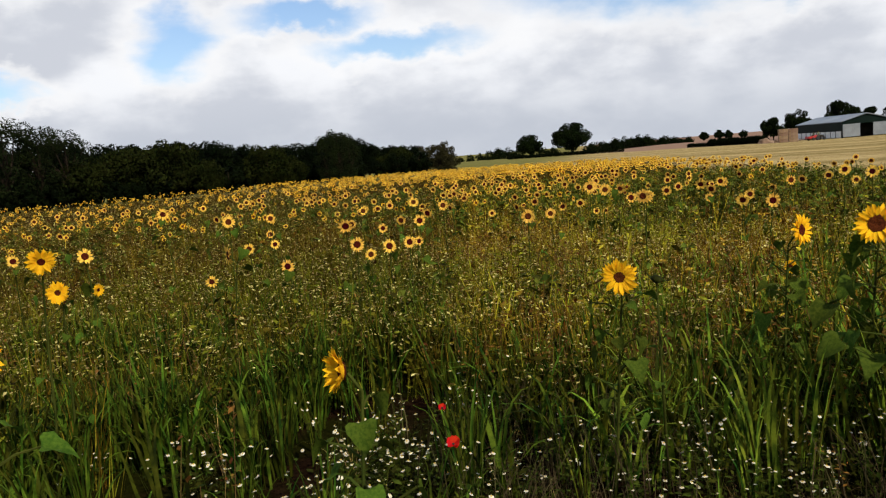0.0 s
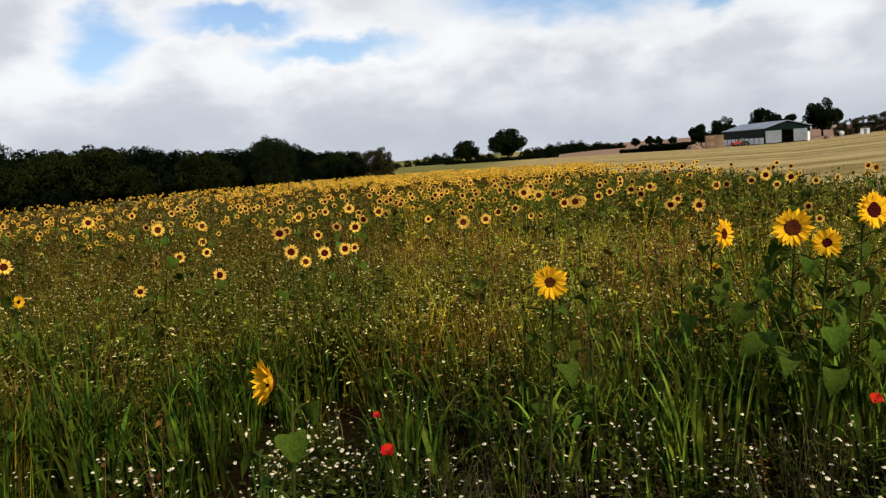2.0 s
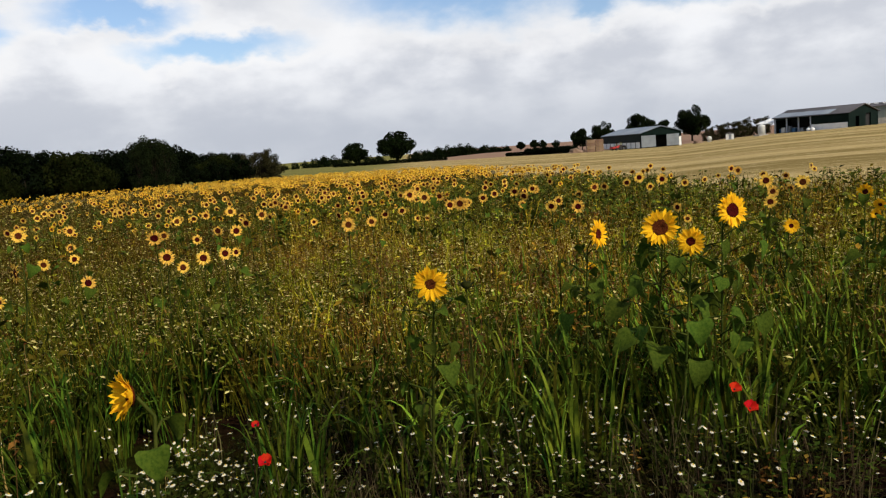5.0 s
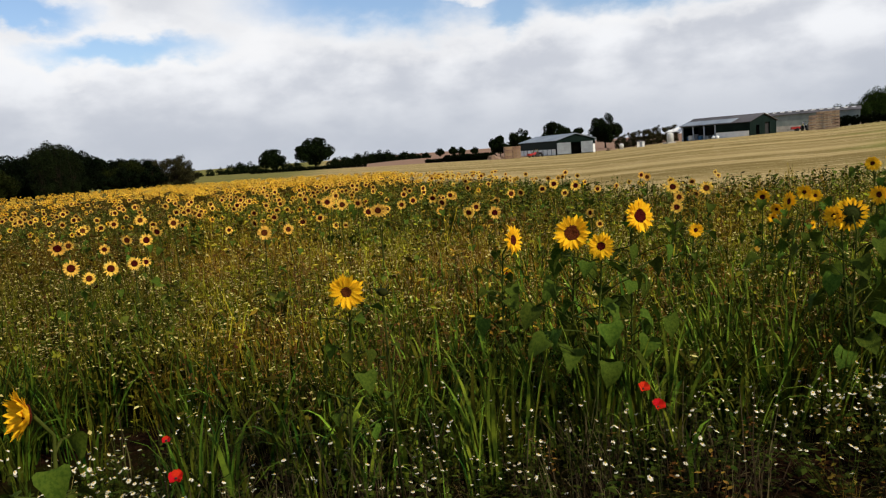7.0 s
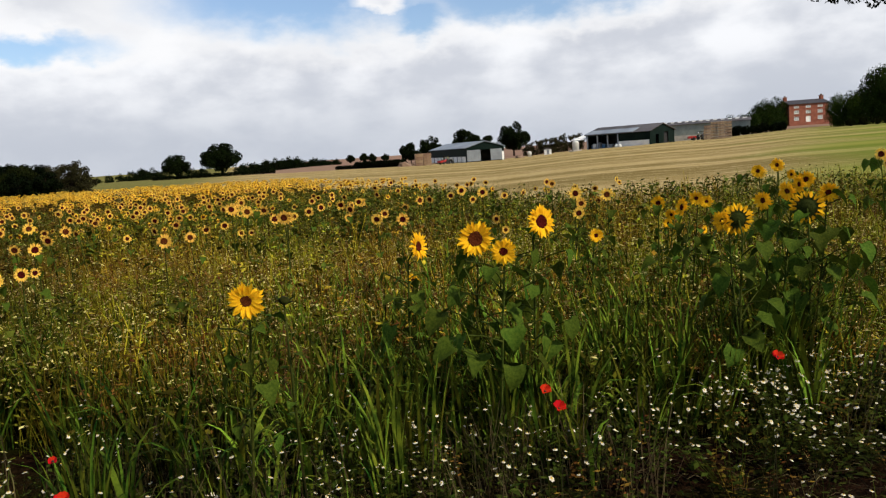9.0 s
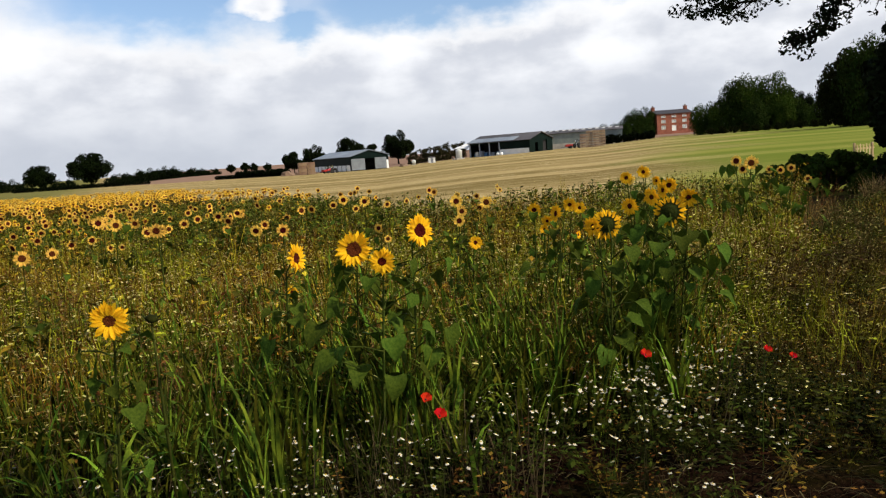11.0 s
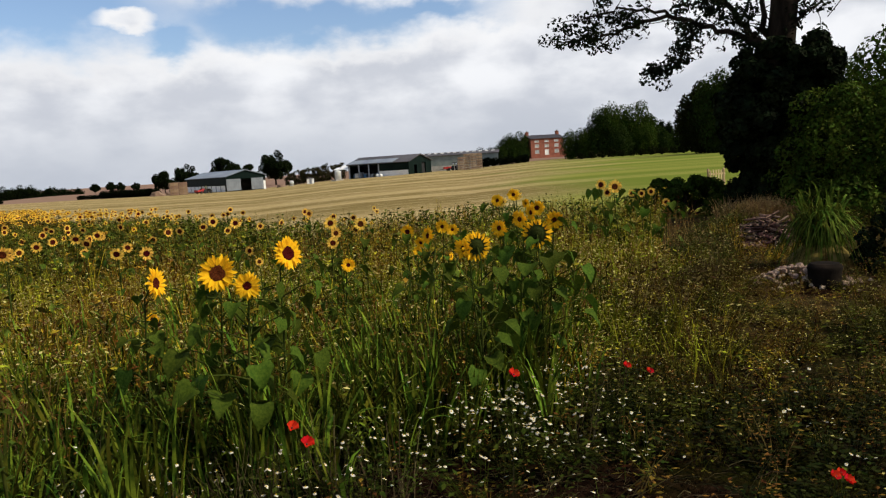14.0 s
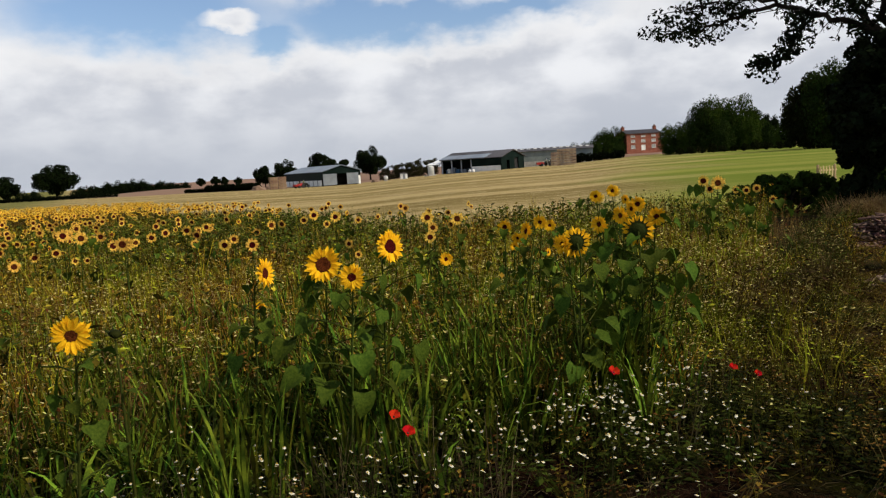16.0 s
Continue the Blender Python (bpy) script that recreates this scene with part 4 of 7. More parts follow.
def yard_things():
    x, y = polar(34.1, 225)
    h = thing("garden_shed", "small white shed with a low brown roof", "shed", on(x, y, -30))
    part("wall", boxed((-1.0, 1.0, -0.8, 0.8, 0, 1.5)), M_WHITE, h)
    part("roof", prism(bmesh.new(), [(-1.15, 1.5), (1.15, 1.5), (1.15, 1.6), (0, 2.0), (-1.15, 1.6)], -0.9, 0.9), M_ROOF_OLD, h)
    part("door", boxed((-0.35, 0.35, -0.85, -0.802, 0.05, 1.4)), M_GREY_STEEL, h)
    x, y = polar(32.75, 226)
    h = thing("fuel_tank", "white rounded fuel tank on a stand", "tank", on(x, y, -30))
    part("drum", lathe(bmesh.new(), [(0.3, -0.9), (0.6, -0.8), (0.6, 0.8), (0.3, 0.9)], 16), M_TANK, h, "", pose(0, 0, 1.0, 90, 0, 0), False)
    part("stand", boxed((-0.5, 0.5, -0.7, -0.5, 0, 0.6), (-0.5, 0.5, 0.5, 0.7, 0, 0.6)), M_CONCRETE, h)
    for az, d, s in ((23.4, 236, 0.7), (24.2, 238, 0.5), (32.0, 230, 0.4), (31.9, 232, 0.4)):
        x, y = polar(az, d)
        bm = bmesh.new()
        bmesh.ops.create_icosphere(bm, subdivisions=4, radius=1)
        for v in bm.verts:
            q = 1 + 0.35 * noise.noise(v.co * 1.7 + Vector((az, 0, 0))) + 0.1 * noise.noise(v.co * 5)
            v.co = Vector((v.co.x * 3.0 * q, v.co.y * 2.2 * q, max(v.co.z, -0.1) * 1.9 * q)) * s
        tagged(part("earth_heap", bm, M_EARTH, None, "", on(x, y), False), "brown heap of bare earth in the farmyard", "earth heap", "earth heaps")


def house():
    x, y = polar(50.62, 270)
    b = thing("brick_farmhouse", "three storey red brick farmhouse with slate roof", "house", on(x, y, -27.0, -1.9))
    b.scale = (1, 1, 0.80)
    n, w, e, r = 12.6, 8.5, 7.2, 8.9
    # front wall in pieces round its openings
    cols, rows = (2.3, 6.05, 9.8), ((0.9, 2.4), (3.5, 4.8), (5.75, 6.6))
    xs = [0] + [v for c in cols for v in (c - 0.78, c + 0.78)] + [n]
    bm = bmesh.new()
    for i in range(0, len(xs) - 1, 2):
        box(bm, xs[i], xs[i + 1], 0, 0.35, -1.2, e)
    for ci, c in enumerate(cols):
        cuts = [(z0, z1) for z0, z1 in rows]
        if ci == 1:
            cuts[0] = (0.05, 2.4)
        z = -1.2
        for z0, z1 in cuts:
            box(bm, c - 0.78, c + 0.78, 0, 0.35, z, z0)
            z = z1
        box(bm, c - 0.78, c + 0.78, 0, 0.35, z, e)
    part("front_wall", bm, M_BRICK, b)
    for ci, c in enumerate(cols):
        for ri, (z0, z1) in enumerate(rows):
            if ci == 1 and ri == 0:
                d = part("front_door", boxed((c - 0.63, c + 0.63, 0.12, 0.2, 0.05, 2.2)), M_WHITE, b, "white front door")
                part("door_frame", boxed((c - 0.78, c - 0.63, 0.05, 0.25, 0.05, 2.4), (c + 0.63, c + 0.78, 0.05, 0.25, 0.05, 2.4), (c - 0.63, c + 0.63, 0.05, 0.25, 2.2, 2.4)), M_WHITE, d)
                continue
            fr = bmesh.new()
            box(fr, c - 0.78, c - 0.63, 0.05, 0.2, z0, z1)
            box(fr, c + 0.63, c + 0.78, 0.05, 0.2, z0, z1)
            box(fr, c - 0.63, c + 0.63, 0.05, 0.2, z0, z0 + 0.15)
            box(fr, c - 0.63, c + 0.63, 0.05, 0.2, z1 - 0.15, z1)
            box(fr, c - 0.05, c + 0.05, 0.06, 0.19, z0 + 0.15, z1 - 0.15)
            if z1 - z0 > 1:
                box(fr, c - 0.63, c - 0.05, 0.06, 0.19, (z0 + z1) / 2 - 0.06, (z0 + z1) / 2 + 0.06)
                box(fr, c + 0.05, c + 0.63, 0.06, 0.19, (z0 + z1) / 2 - 0.06, (z0 + z1) / 2 + 0.06)
            win = part("window", fr, M_WHITE, b, "white sash window")
            part("blind", boxed((c - 0.63, c + 0.63, 0.26, 0.28, z0 + (z1 - z0) * 0.15, z1 - 0.1)), M_WHITE, win, "drawn white blind")
            part("pane", boxed((c - 0.63, c + 0.63, 0.21, 0.23, z0 + 0.15, z1 - 0.15)), M_GLASS, win).visible_shadow = False
            part("sill", boxed((c - 0.88, c + 0.88, -0.12, 0.05, z0 - 0.13, z0 - 0.002)), M_CONCRETE, win)
            part("lintel", boxed((c - 0.88, c + 0.88, -0.04, 0.05, z1 + 0.002, z1 + 0.2)), M_BRICK, win)
    part("side_wall", boxed((0, 0.35, 0.35, w, -1.2, e)), M_BRICK, b)
    part("side_wall", boxed((n - 0.35, n, 0.35, w, -1.2, e)), M_BRICK, b)
    part("back_wall", boxed((0.35, n - 0.35, w - 0.35, w, -1.2, e)), M_BRICK, b)
    part("attic_floor", boxed((0.35, n - 0.35, 0.35, w - 0.35, e - 0.2, e - 0.05)), M_DARK, b)
    for ya, yb in ((-0.35, w / 2), (w + 0.35, w / 2 + 0.01)):
        bm = bmesh.new()
        c = [bm.verts.new(p) for p in ((-0.2, ya, e), (n + 0.2, ya, e), (n + 0.2, yb, r), (-0.2, yb, r), (-0.2, ya, e + 0.18), (n + 0.2, ya, e + 0.18), (n + 0.2, yb, r + 0.18), (-0.2, yb, r + 0.18))]
        for f in ((3, 2, 1, 0), (4, 5, 6, 7), (0, 1, 5, 4), (1, 2, 6, 5), (2, 3, 7, 6), (3, 0, 4, 7)):
            bm.faces.new([c[i] for i in f])
        part("roof_slope", bm, M_SLATE, b)
    for x0 in (0, n - 0.35):
        bm = bmesh.new()
        a = [bm.verts.new((x0, yy, zz)) for yy, zz in ((0.0, e), (w, e), (w / 2, r - 0.03))]
        c = [bm.verts.new((x0 + 0.35, yy, zz)) for yy, zz in ((0.0, e), (w, e), (w / 2, r - 0.03))]
        bm.faces.new(a[::-1])
        bm.faces.new(c)
        for i in range(3):
            bm.faces.new((a[i], a[(i + 1) % 3], c[(i + 1) % 3], c[i]))
        part("gable", bm, M_BRICK, b)
    for x0 in (0.0, n - 0.9):
        ch = part("chimney", boxed((x0, x0 + 0.9, w / 2 - 0.6, w / 2 + 0.6, r - 0.7, r + 1.3)), M_BRICK, b, "brick chimney stack")
        part("chimney_cap", boxed((x0 - 0.1, x0 + 1.0, w / 2 - 0.7, w / 2 + 0.7, r + 1.3, r + 1.5)), M_BRICK, ch)
        for k in (-0.3, 0.3):
            part("chimney_pot", lathe(bmesh.new(), [(0.16, 0), (0.13, 0.5), (0.17, 0.55)], 10), M_EARTH, ch, "", pose(x0 + 0.45, w / 2 + k, r + 1.5))
    ext = part("side_wing", boxed((n + 0.002, n + 3.2, 3.0, w - 0.5, -1.2, 2.6)), M_BRICK, b, "low brick side wing")
    part("wing_roof", prism(bmesh.new(), [(n + 0.01, 2.602), (n + 3.4, 2.602), (n + 0.01, 3.9)], 2.8, w - 0.3), M_SLATE, ext)


barn_one()
barn_two()
barn_three()
crates()
straw_stack()
machines()
yard_things()
house()


# ------------------------------------------------------------ the corner under the ivy tree
def ivy_tree():
    rng = np.random.default_rng(7)
    x, y = polar(67.6, 18.6)
    t = thing("ivy_clad_tree", "old tree with ivy smothered trunk and spreading half bare branches", "tree", on(x, y, 0, 0.1))
    # the tree's own axes: u to the right as seen from the path, v away from it
    a = radians(67.6)
    u, v = np.array((math.cos(a), -math.sin(a), 0)), np.array((math.sin(a), math.cos(a), 0))

    def loc(p):
        return tuple(np.asarray(p[0] * u + p[1] * v + np.array((0, 0, p[2]))))
    bm = bmesh.new()
    tube(bm, [loc(p) for p in ((0, 0, -0.3), (0.05, 0, 1.5), (0.15, 0, 3.2), (0.28, 0, 4.6), (0.35, 0.2, 6.4), (0.3, 0.3, 8.5))], [0.42, 0.34, 0.31, 0.28, 0.22, 0.1], 12)
    part("trunk", bm, M_BARK, t, flat=False)
    limbs = (
        [(0.2, 0, 3.7), (-0.63, -0.1, 4.08), (-1.15, -0.2, 4.32), (-2.1, -0.2, 4.72), (-2.8, -0.3, 4.52), (-3.3, -0.3, 4.44), (-3.8, -0.3, 4.38), (-4.4, -0.4, 4.36)],
        [(0.15, 0, 3.6), (-0.4, 0.1, 4.1), (-0.85, 0.2, 4.8), (-1.3, 0.3, 5.5), (-2.4, 0.2, 6.2)],
        [(-1.5, -0.2, 4.35), (-1.72, -0.3, 4.0), (-1.85, -0.3, 3.7), (-2.17, -0.3, 3.48), (-2.55, -0.3, 3.44)],
        [(0.25, 0, 4.3), (0.7, 0.1, 4.9), (1.3, 0.2, 5.3), (2.2, 0.2, 5.5)],
        [(0.1, 0, 3.7), (-0.12, 0.1, 4.2), (-0.12, 0.1, 4.8), (-0.3, 0.0, 6.0), (-0.6, 0, 7.0)],
        [(0.35, 0, 4.1), (0.65, -0.1, 4.4), (0.95, -0.1, 4.55)],
        [(-2.1, -0.2, 4.72), (-2.7, -0.3, 4.85), (-3.3, -0.4, 4.95), (-4.0, -0.5, 4.8)],
        [(0.3, 0.2, 6.2), (1.2, 0.4, 7.2), (2.4, 0.4, 7.8)],
        [(0.3, 0.2, 6.2), (-1.0, 0.4, 7.6), (-2.6, 0.4, 8.2)],
    )
    tips, tip_r = [], []
    for k, limb in enumerate(limbs):
        pts = np.array(limb, float)
        fine = np.concatenate([np.linspace(p, q, 4, endpoint=False) for p, q in zip(pts, pts[1:])] + [pts[-1:]])
        fine[1:-1] += rng.normal(size=(len(fine) - 2, 3)) * 0.035
        r0 = (0.075, 0.10, 0.03, 0.08, 0.09, 0.05, 0.04, 0.09, 0.09)[k]
        bm = tube(bmesh.new(), [loc(p) for p in fine], list(np.linspace(r0, 0.012, len(fine))), 7)
        limb_ob = part("limb", bm, M_BARK, t, flat=False)
        tw = bmesh.new()
        for p in fine[3:]:
            for _ in range(3):
                d = (rng.normal(size=3) * (0.28, 0.25, 0.2) + (-0.05, 0, -0.02)) * (0.45 if k == 2 else 1.0)
                q = p + d
                tube(tw, [loc(p), loc(p + d * 0.5 + rng.normal(size=3) * 0.03), loc(q)], [0.014, 0.009, 0.004], 4)
                if rng.random() < (0.5 if k in (0, 6) else 0.8):
                    tips.append(loc(q))
                    tip_r.append(rng.uniform(0.08, 0.22))
        part("twig_spray", tw, M_BARK, limb_ob)
    for p, r in (((-4.05, -0.4, 4.55), 0.25), ((-3.95, -0.4, 4.78), 0.25), ((-3.5, -0.4, 5.05), 0.3), ((-3.2, -0.3, 4.85), 0.22), ((-2.8, -0.3, 4.72), 0.25), ((-2.45, -0.3, 3.45), 0.18), ((-2.2, -0.3, 3.5), 0.2), ((-1.75, -0.3, 4.0), 0.26), ((-1.6, -0.2, 4.35), 0.28), ((-1.07, 0, 4.62), 0.36), ((-1.35, 0, 4.9), 0.36), ((-0.7, 0.1, 4.48), 0.3), ((-1.9, 0, 4.95), 0.3)):
        for _ in range(4):
            tips.append(tuple(np.array(loc(p)) + rng.normal(size=3) * 0.12))
            tip_r.append(r * 0.7)
    vv, f = leaf_cloud(rng, np.array(tips), np.array(tip_r), 6500, 0.05)
    part("leaves", soup("tree_leaves", vv, f, np.zeros(len(f)), [M_IVY_SHADED]), None, t)
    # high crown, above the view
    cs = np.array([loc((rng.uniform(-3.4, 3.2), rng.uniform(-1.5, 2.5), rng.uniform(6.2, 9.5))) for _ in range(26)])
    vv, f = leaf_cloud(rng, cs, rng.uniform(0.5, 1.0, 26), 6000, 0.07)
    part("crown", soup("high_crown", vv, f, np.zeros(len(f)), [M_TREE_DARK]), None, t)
    # the ivy: a ragged column, widest at half height
    cs, rr = [], []
    while len(cs) < 330:
        z, ang, k = rng.uniform(0.1, 3.85), rng.uniform(0, 2 * np.pi), rng.uniform(0.3, 1.0)
        left = np.interp(z, (0.0, 0.7, 1.25, 1.75, 2.4, 2.9, 3.3, 3.8), (-0.6, -0.8, -1.10, -1.15, -1.12, -1.0, -0.9, -0.65))
        right = np.interp(z, (0.0, 1.0, 2.3, 2.75, 3.3, 3.8), (1.2, 1.2, 1.22, 1.34, 1.42, 1.15))
        across = (left + right) / 2 + k * math.cos(ang) * (right - left) / 2
        if z > np.interp(across, (-0.9, -0.65, -0.1, 0.25, 0.5, 0.8, 1.05, 1.2, 1.45), (3.2, 3.65, 3.8, 3.7, 3.5, 3.75, 3.88, 3.6, 3.1)):
            continue
        cs.append(loc((across, 1.2 * k * math.sin(ang), z)))
        rr.append(rng.uniform(0.14, 0.30))
    vv, f = leaf_cloud(rng, np.array(cs), np.array(rr), 56000, 0.07)
    part("ivy", soup("ivy", vv, f, np.zeros(len(f)), [M_IVY_SHADED]), None, t, "dense green ivy coloured near black for its shade")


def leafy_bush(name, label, az, d, w, deep, h, leaf, count, material, seed, clumps=60, group=""):
    rng = np.random.default_rng(seed)
    x, y = polar(az, d)
    b = thing(name, label, "bush", on(x, y, -az), group)
    cs, rr = [], []
    bm = bmesh.new()
    for _ in range(clumps):
        ang, k, z = rng.uniform(0, 2 * np.pi), rng.uniform(0.2, 1) ** 0.5, rng.uniform(0.05, 1.0)
        fat = math.sqrt(max(0.06, 1 - (z - 0.25) ** 2 / 0.62))
        c = (w * k * fat * math.cos(ang), deep * k * fat * math.sin(ang), h * z * rng.uniform(0.8, 1.0))
        cs.append(c)
        rr.append(0.16 * h * rng.uniform(0.7, 1.3))
        if len(cs) % 5 == 0:
            tube(bm, [(c[0] * 0.1, c[1] * 0.1, -0.1), (c[0] * 0.5, c[1] * 0.5, c[2] * 0.6), c], [0.03, 0.02, 0.006], 5)
    vv, f = leaf_cloud(rng, np.array(cs), np.array(rr), count, leaf)
    part("branch_frame", bm, M_BARK, b)
    part("leaves", soup(name, vv, f, np.zeros(len(f)), [material]), None, b)


def blade_fan(rng, count, length, width, spread, segs=5, droop=1.0, base=0.04, lift=0.9):
    """Corners and triangles of a fan of arching blades."""
    vs, fs = [], []
    for _ in range(count):
        ang, n = rng.uniform(0, 2 * np.pi), length * rng.uniform(0.55, 1.1)
        out, w = rng.uniform(0.1, 1.0) * spread, width * rng.uniform(0.6, 1.2)
        d, s = np.array((math.cos(ang), math.sin(ang), 0)), np.array((-math.sin(ang), math.cos(ang), 0))
        p0 = d * rng.uniform(0, base) + s * rng.uniform(-base, base)
        bend, tw = droop * rng.uniform(0.3, 1.2), rng.uniform(-0.6, 0.6)
        o = len(vs)
        for k in range(segs + 1):
            t = k / segs
            p = p0 + d * n * (out * t + 0.30 * bend * t ** 2.2) + np.array((0, 0, n * (lift * t - 0.42 * bend * t ** 3)))
            side = s * math.cos(tw * t) + d * math.sin(tw * t)
            ww = w * (0.55 + 0.9 * t if t < 0.4 else 0.91 * (1 - (t - 0.4) / 0.6) ** 0.8)
            if k == segs:
                vs.append(p)
            else:
                vs += [p - side * ww / 2, p + side * ww / 2]
        for k in range(segs):
            i = o + 2 * k
            if k == segs - 1:
                fs.append((i, i + 1, i + 2))
            else:
                fs += [(i, i + 1, i + 3), (i, i + 3, i + 2)]
    return np.array(vs), np.array(fs)


def corner_things():
    rng = np.random.default_rng(12)
    leafy_bush("elder_bush", "broad green leafy bush under the ivy tree", 73.9, 17.3, 1.8, 1.1, 2.75, 0.045, 22000, M_BUSH, 21)
    leafy_bush("hedge_bush", "dark dense hedge bush beside the field track", 77.0, 19.5, 2.3, 1.5, 4.1, 0.06, 19000, M_BUSH, 22, group="hedge bushes")
    leafy_bush("hedge_bush", "dark dense hedge bush beside the field track", 84.0, 11.5, 1.3, 1.2, 1.5, 0.04, 6000, M_BUSH, 23, group="hedge bushes")
    leafy_bush("low_bush", "low dark green bush at the field corner", 61.6, 19.5, 1.40, 0.9, 0.95, 0.05, 15000, M_TREE_GREEN, 24, 90)
    leafy_bush("bramble", "dark bramble growing along the bank", 76.0, 10.6, 0.5, 0.5, 0.9, 0.035, 3500, M_IVY_SHADED, 25, 30)
    # arching broad grass
    x, y = polar(70.8, 10.9)
    c = thing("broad_grass_clump", "arching clump of broad yellow green grass", "grass clump", on(x, y))
    v, f = blade_fan(rng, 380, 0.80, 0.058, 0.32, 8, 3.3, 0.32, 1.3)
    v *= (0.60, 0.60, 1.15)
    v[:, 2] += 0.30 * np.exp(-(v[:, 0] ** 2 + v[:, 1] ** 2) / 0.25)
    part("blade_fan", soup("broad_blades", v, f, np.zeros(len(f)), [M_CLUMP]), None, c)
    part("dead_base", lathe(bmesh.new(), [(0.46, -0.05), (0.4, 0.12), (0.2, 0.3)], 14), M_STALK, c)
    # logs
    x, y = polar(67.3, 13.3)
    proto = thing("split_log", "split weathered firewood log on a low heap", "log", pose(0, 0, 0), "heap of firewood")
    bm = prism(bmesh.new(), [(-0.06, -0.05), (0.07, -0.045), (0.05, 0.04), (-0.01, 0.075), (-0.06, 0.04)], -0.17, 0.17)
    bmesh.ops.bevel(bm, geom=bm.edges[:], offset=0.008, segments=1, affect="EDGES")
    part("wood", bm, M_LOG, proto)
    bm = prism(bmesh.new(), [(-0.065, -0.055), (0.0, -0.062), (0.0, -0.05), (-0.06, -0.047)], -0.172, 0.172)
    part("bark", bm, M_BARK, proto)
    first = True
    for k in range(300):
        q = rng.normal(size=2) * (0.34, 0.24)
        z = 0.05 + 0.46 * math.exp(-(q[0] / 0.40) ** 2 - (q[1] / 0.28) ** 2) * rng.uniform(0.25, 1.0)
        m = on(x + q[0] * 0.4 + q[1], y - q[0] * 0.92) @ pose(0, 0, z, rng.uniform(-35, 35), rng.uniform(0, 360), rng.uniform(0, 360)) @ Matrix.Diagonal((0.5, rng.uniform(0.6, 1.0), 0.5, 1))
        if first:
            proto.matrix_basis, first = m, False
        else:
            copy_thing(proto, m)
    # rubble and an iron drum
    x, y = polar(69.4, 9.7)
    shapes = []
    for s in range(4):
        bm = bmesh.new()
        bmesh.ops.create_icosphere(bm, subdivisions=2, radius=1)
        for vert in bm.verts:
            vert.co *= 1 + 0.45 * noise.noise(vert.co * 1.6 + Vector((7.0 * s, 0, 0)))
            vert.co.z *= 0.6
        me = bpy.data.meshes.new("stone")
        bm.to_mesh(me)
        bm.free()
        me.materials.append(M_STONE)
        shapes.append(me)
    for k in range(190):
        q = rng.normal(size=2) * (0.20, 0.28)
        size = rng.uniform(0.014, 0.046)
        z = 0.19 * math.exp(-(q[0] / 0.24) ** 2 - (q[1] / 0.34) ** 2)
        o = new("stone", shapes[k % 4])
        o.matrix_basis = on(x + q[0] + 0.35 * q[1], y + q[0] * 0.3 - q[1]) @ pose(0, 0, z, *rng.uniform(-40, 40, 2), rng.uniform(0, 360)) @ Matrix.Scale(size, 4)
        tagged(o, "pale broken stone in a small rubble heap", "stone", "rubble heap")
    x, y = polar(71.1, 9.5)
    d = thing("iron_drum", "low dark rusty iron drum beside the rubble", "drum", on(x, y, 0, 0.02))
    part("shell", lathe(bmesh.new(), [(0.17, 0), (0.18, 0.03), (0.17, 0.06), (0.175, 0.2), (0.185, 0.23), (0.17, 0.26)], 22), M_DRUM, d, flat=False)
    part("lid", lathe(bmesh.new(), [(0.165, 0.262), (0.15, 0.275), (0.03, 0.28)], 22), M_DRUM, d)
    # a short piece of fence at the far end of the track
    x, y = polar(63.9, 30)
    fence = thing("pale_fence", "short weathered wooden fence beside the tree", "fence", on(x, y, -25))
    fence.scale = (0.62, 0.62, 0.75)
    for k in range(6):
        part("pale", boxed((-0.5 + 0.19 * k, -0.42 + 0.19 * k, -0.02, 0.0, -0.1, 0.86 + 0.03 * (k % 2))), M_FENCE, fence)
    for z in (0.25, 0.65):
        part("rail", boxed((-0.55, 0.6, 0.002, 0.05, z, z + 0.08)), M_FENCE, fence)
    for px in (-0.55, 0.55):
        part("post", boxed((px - 0.05, px + 0.05, 0.052, 0.15, -0.2, 0.95)), M_FENCE, fence)
    # wire high on the right
    cu = bpy.data.curves.new("overhead_wire", "CURVE")
    cu.dimensions, cu.bevel_depth = "3D", 0.012
    sp = cu.splines.new("POLY")
    a, b = np.array((*polar(71.0, 21.5), 4.6)), np.array((*polar(78.5, 30.0), 11.5))
    sp.points.add(12)
    for k, pt in enumerate(sp.points):
        t = k / 12
        p = a + (b - a) * t + np.array((0, 0, -0.25 * 4 * t * (1 - t)))
        pt.co = (*p, 1)
    cu.materials.append(M_TYRE)
    tagged(new("overhead_wire", cu), "thin black overhead wire", "wire")


ivy_tree()
corner_things()


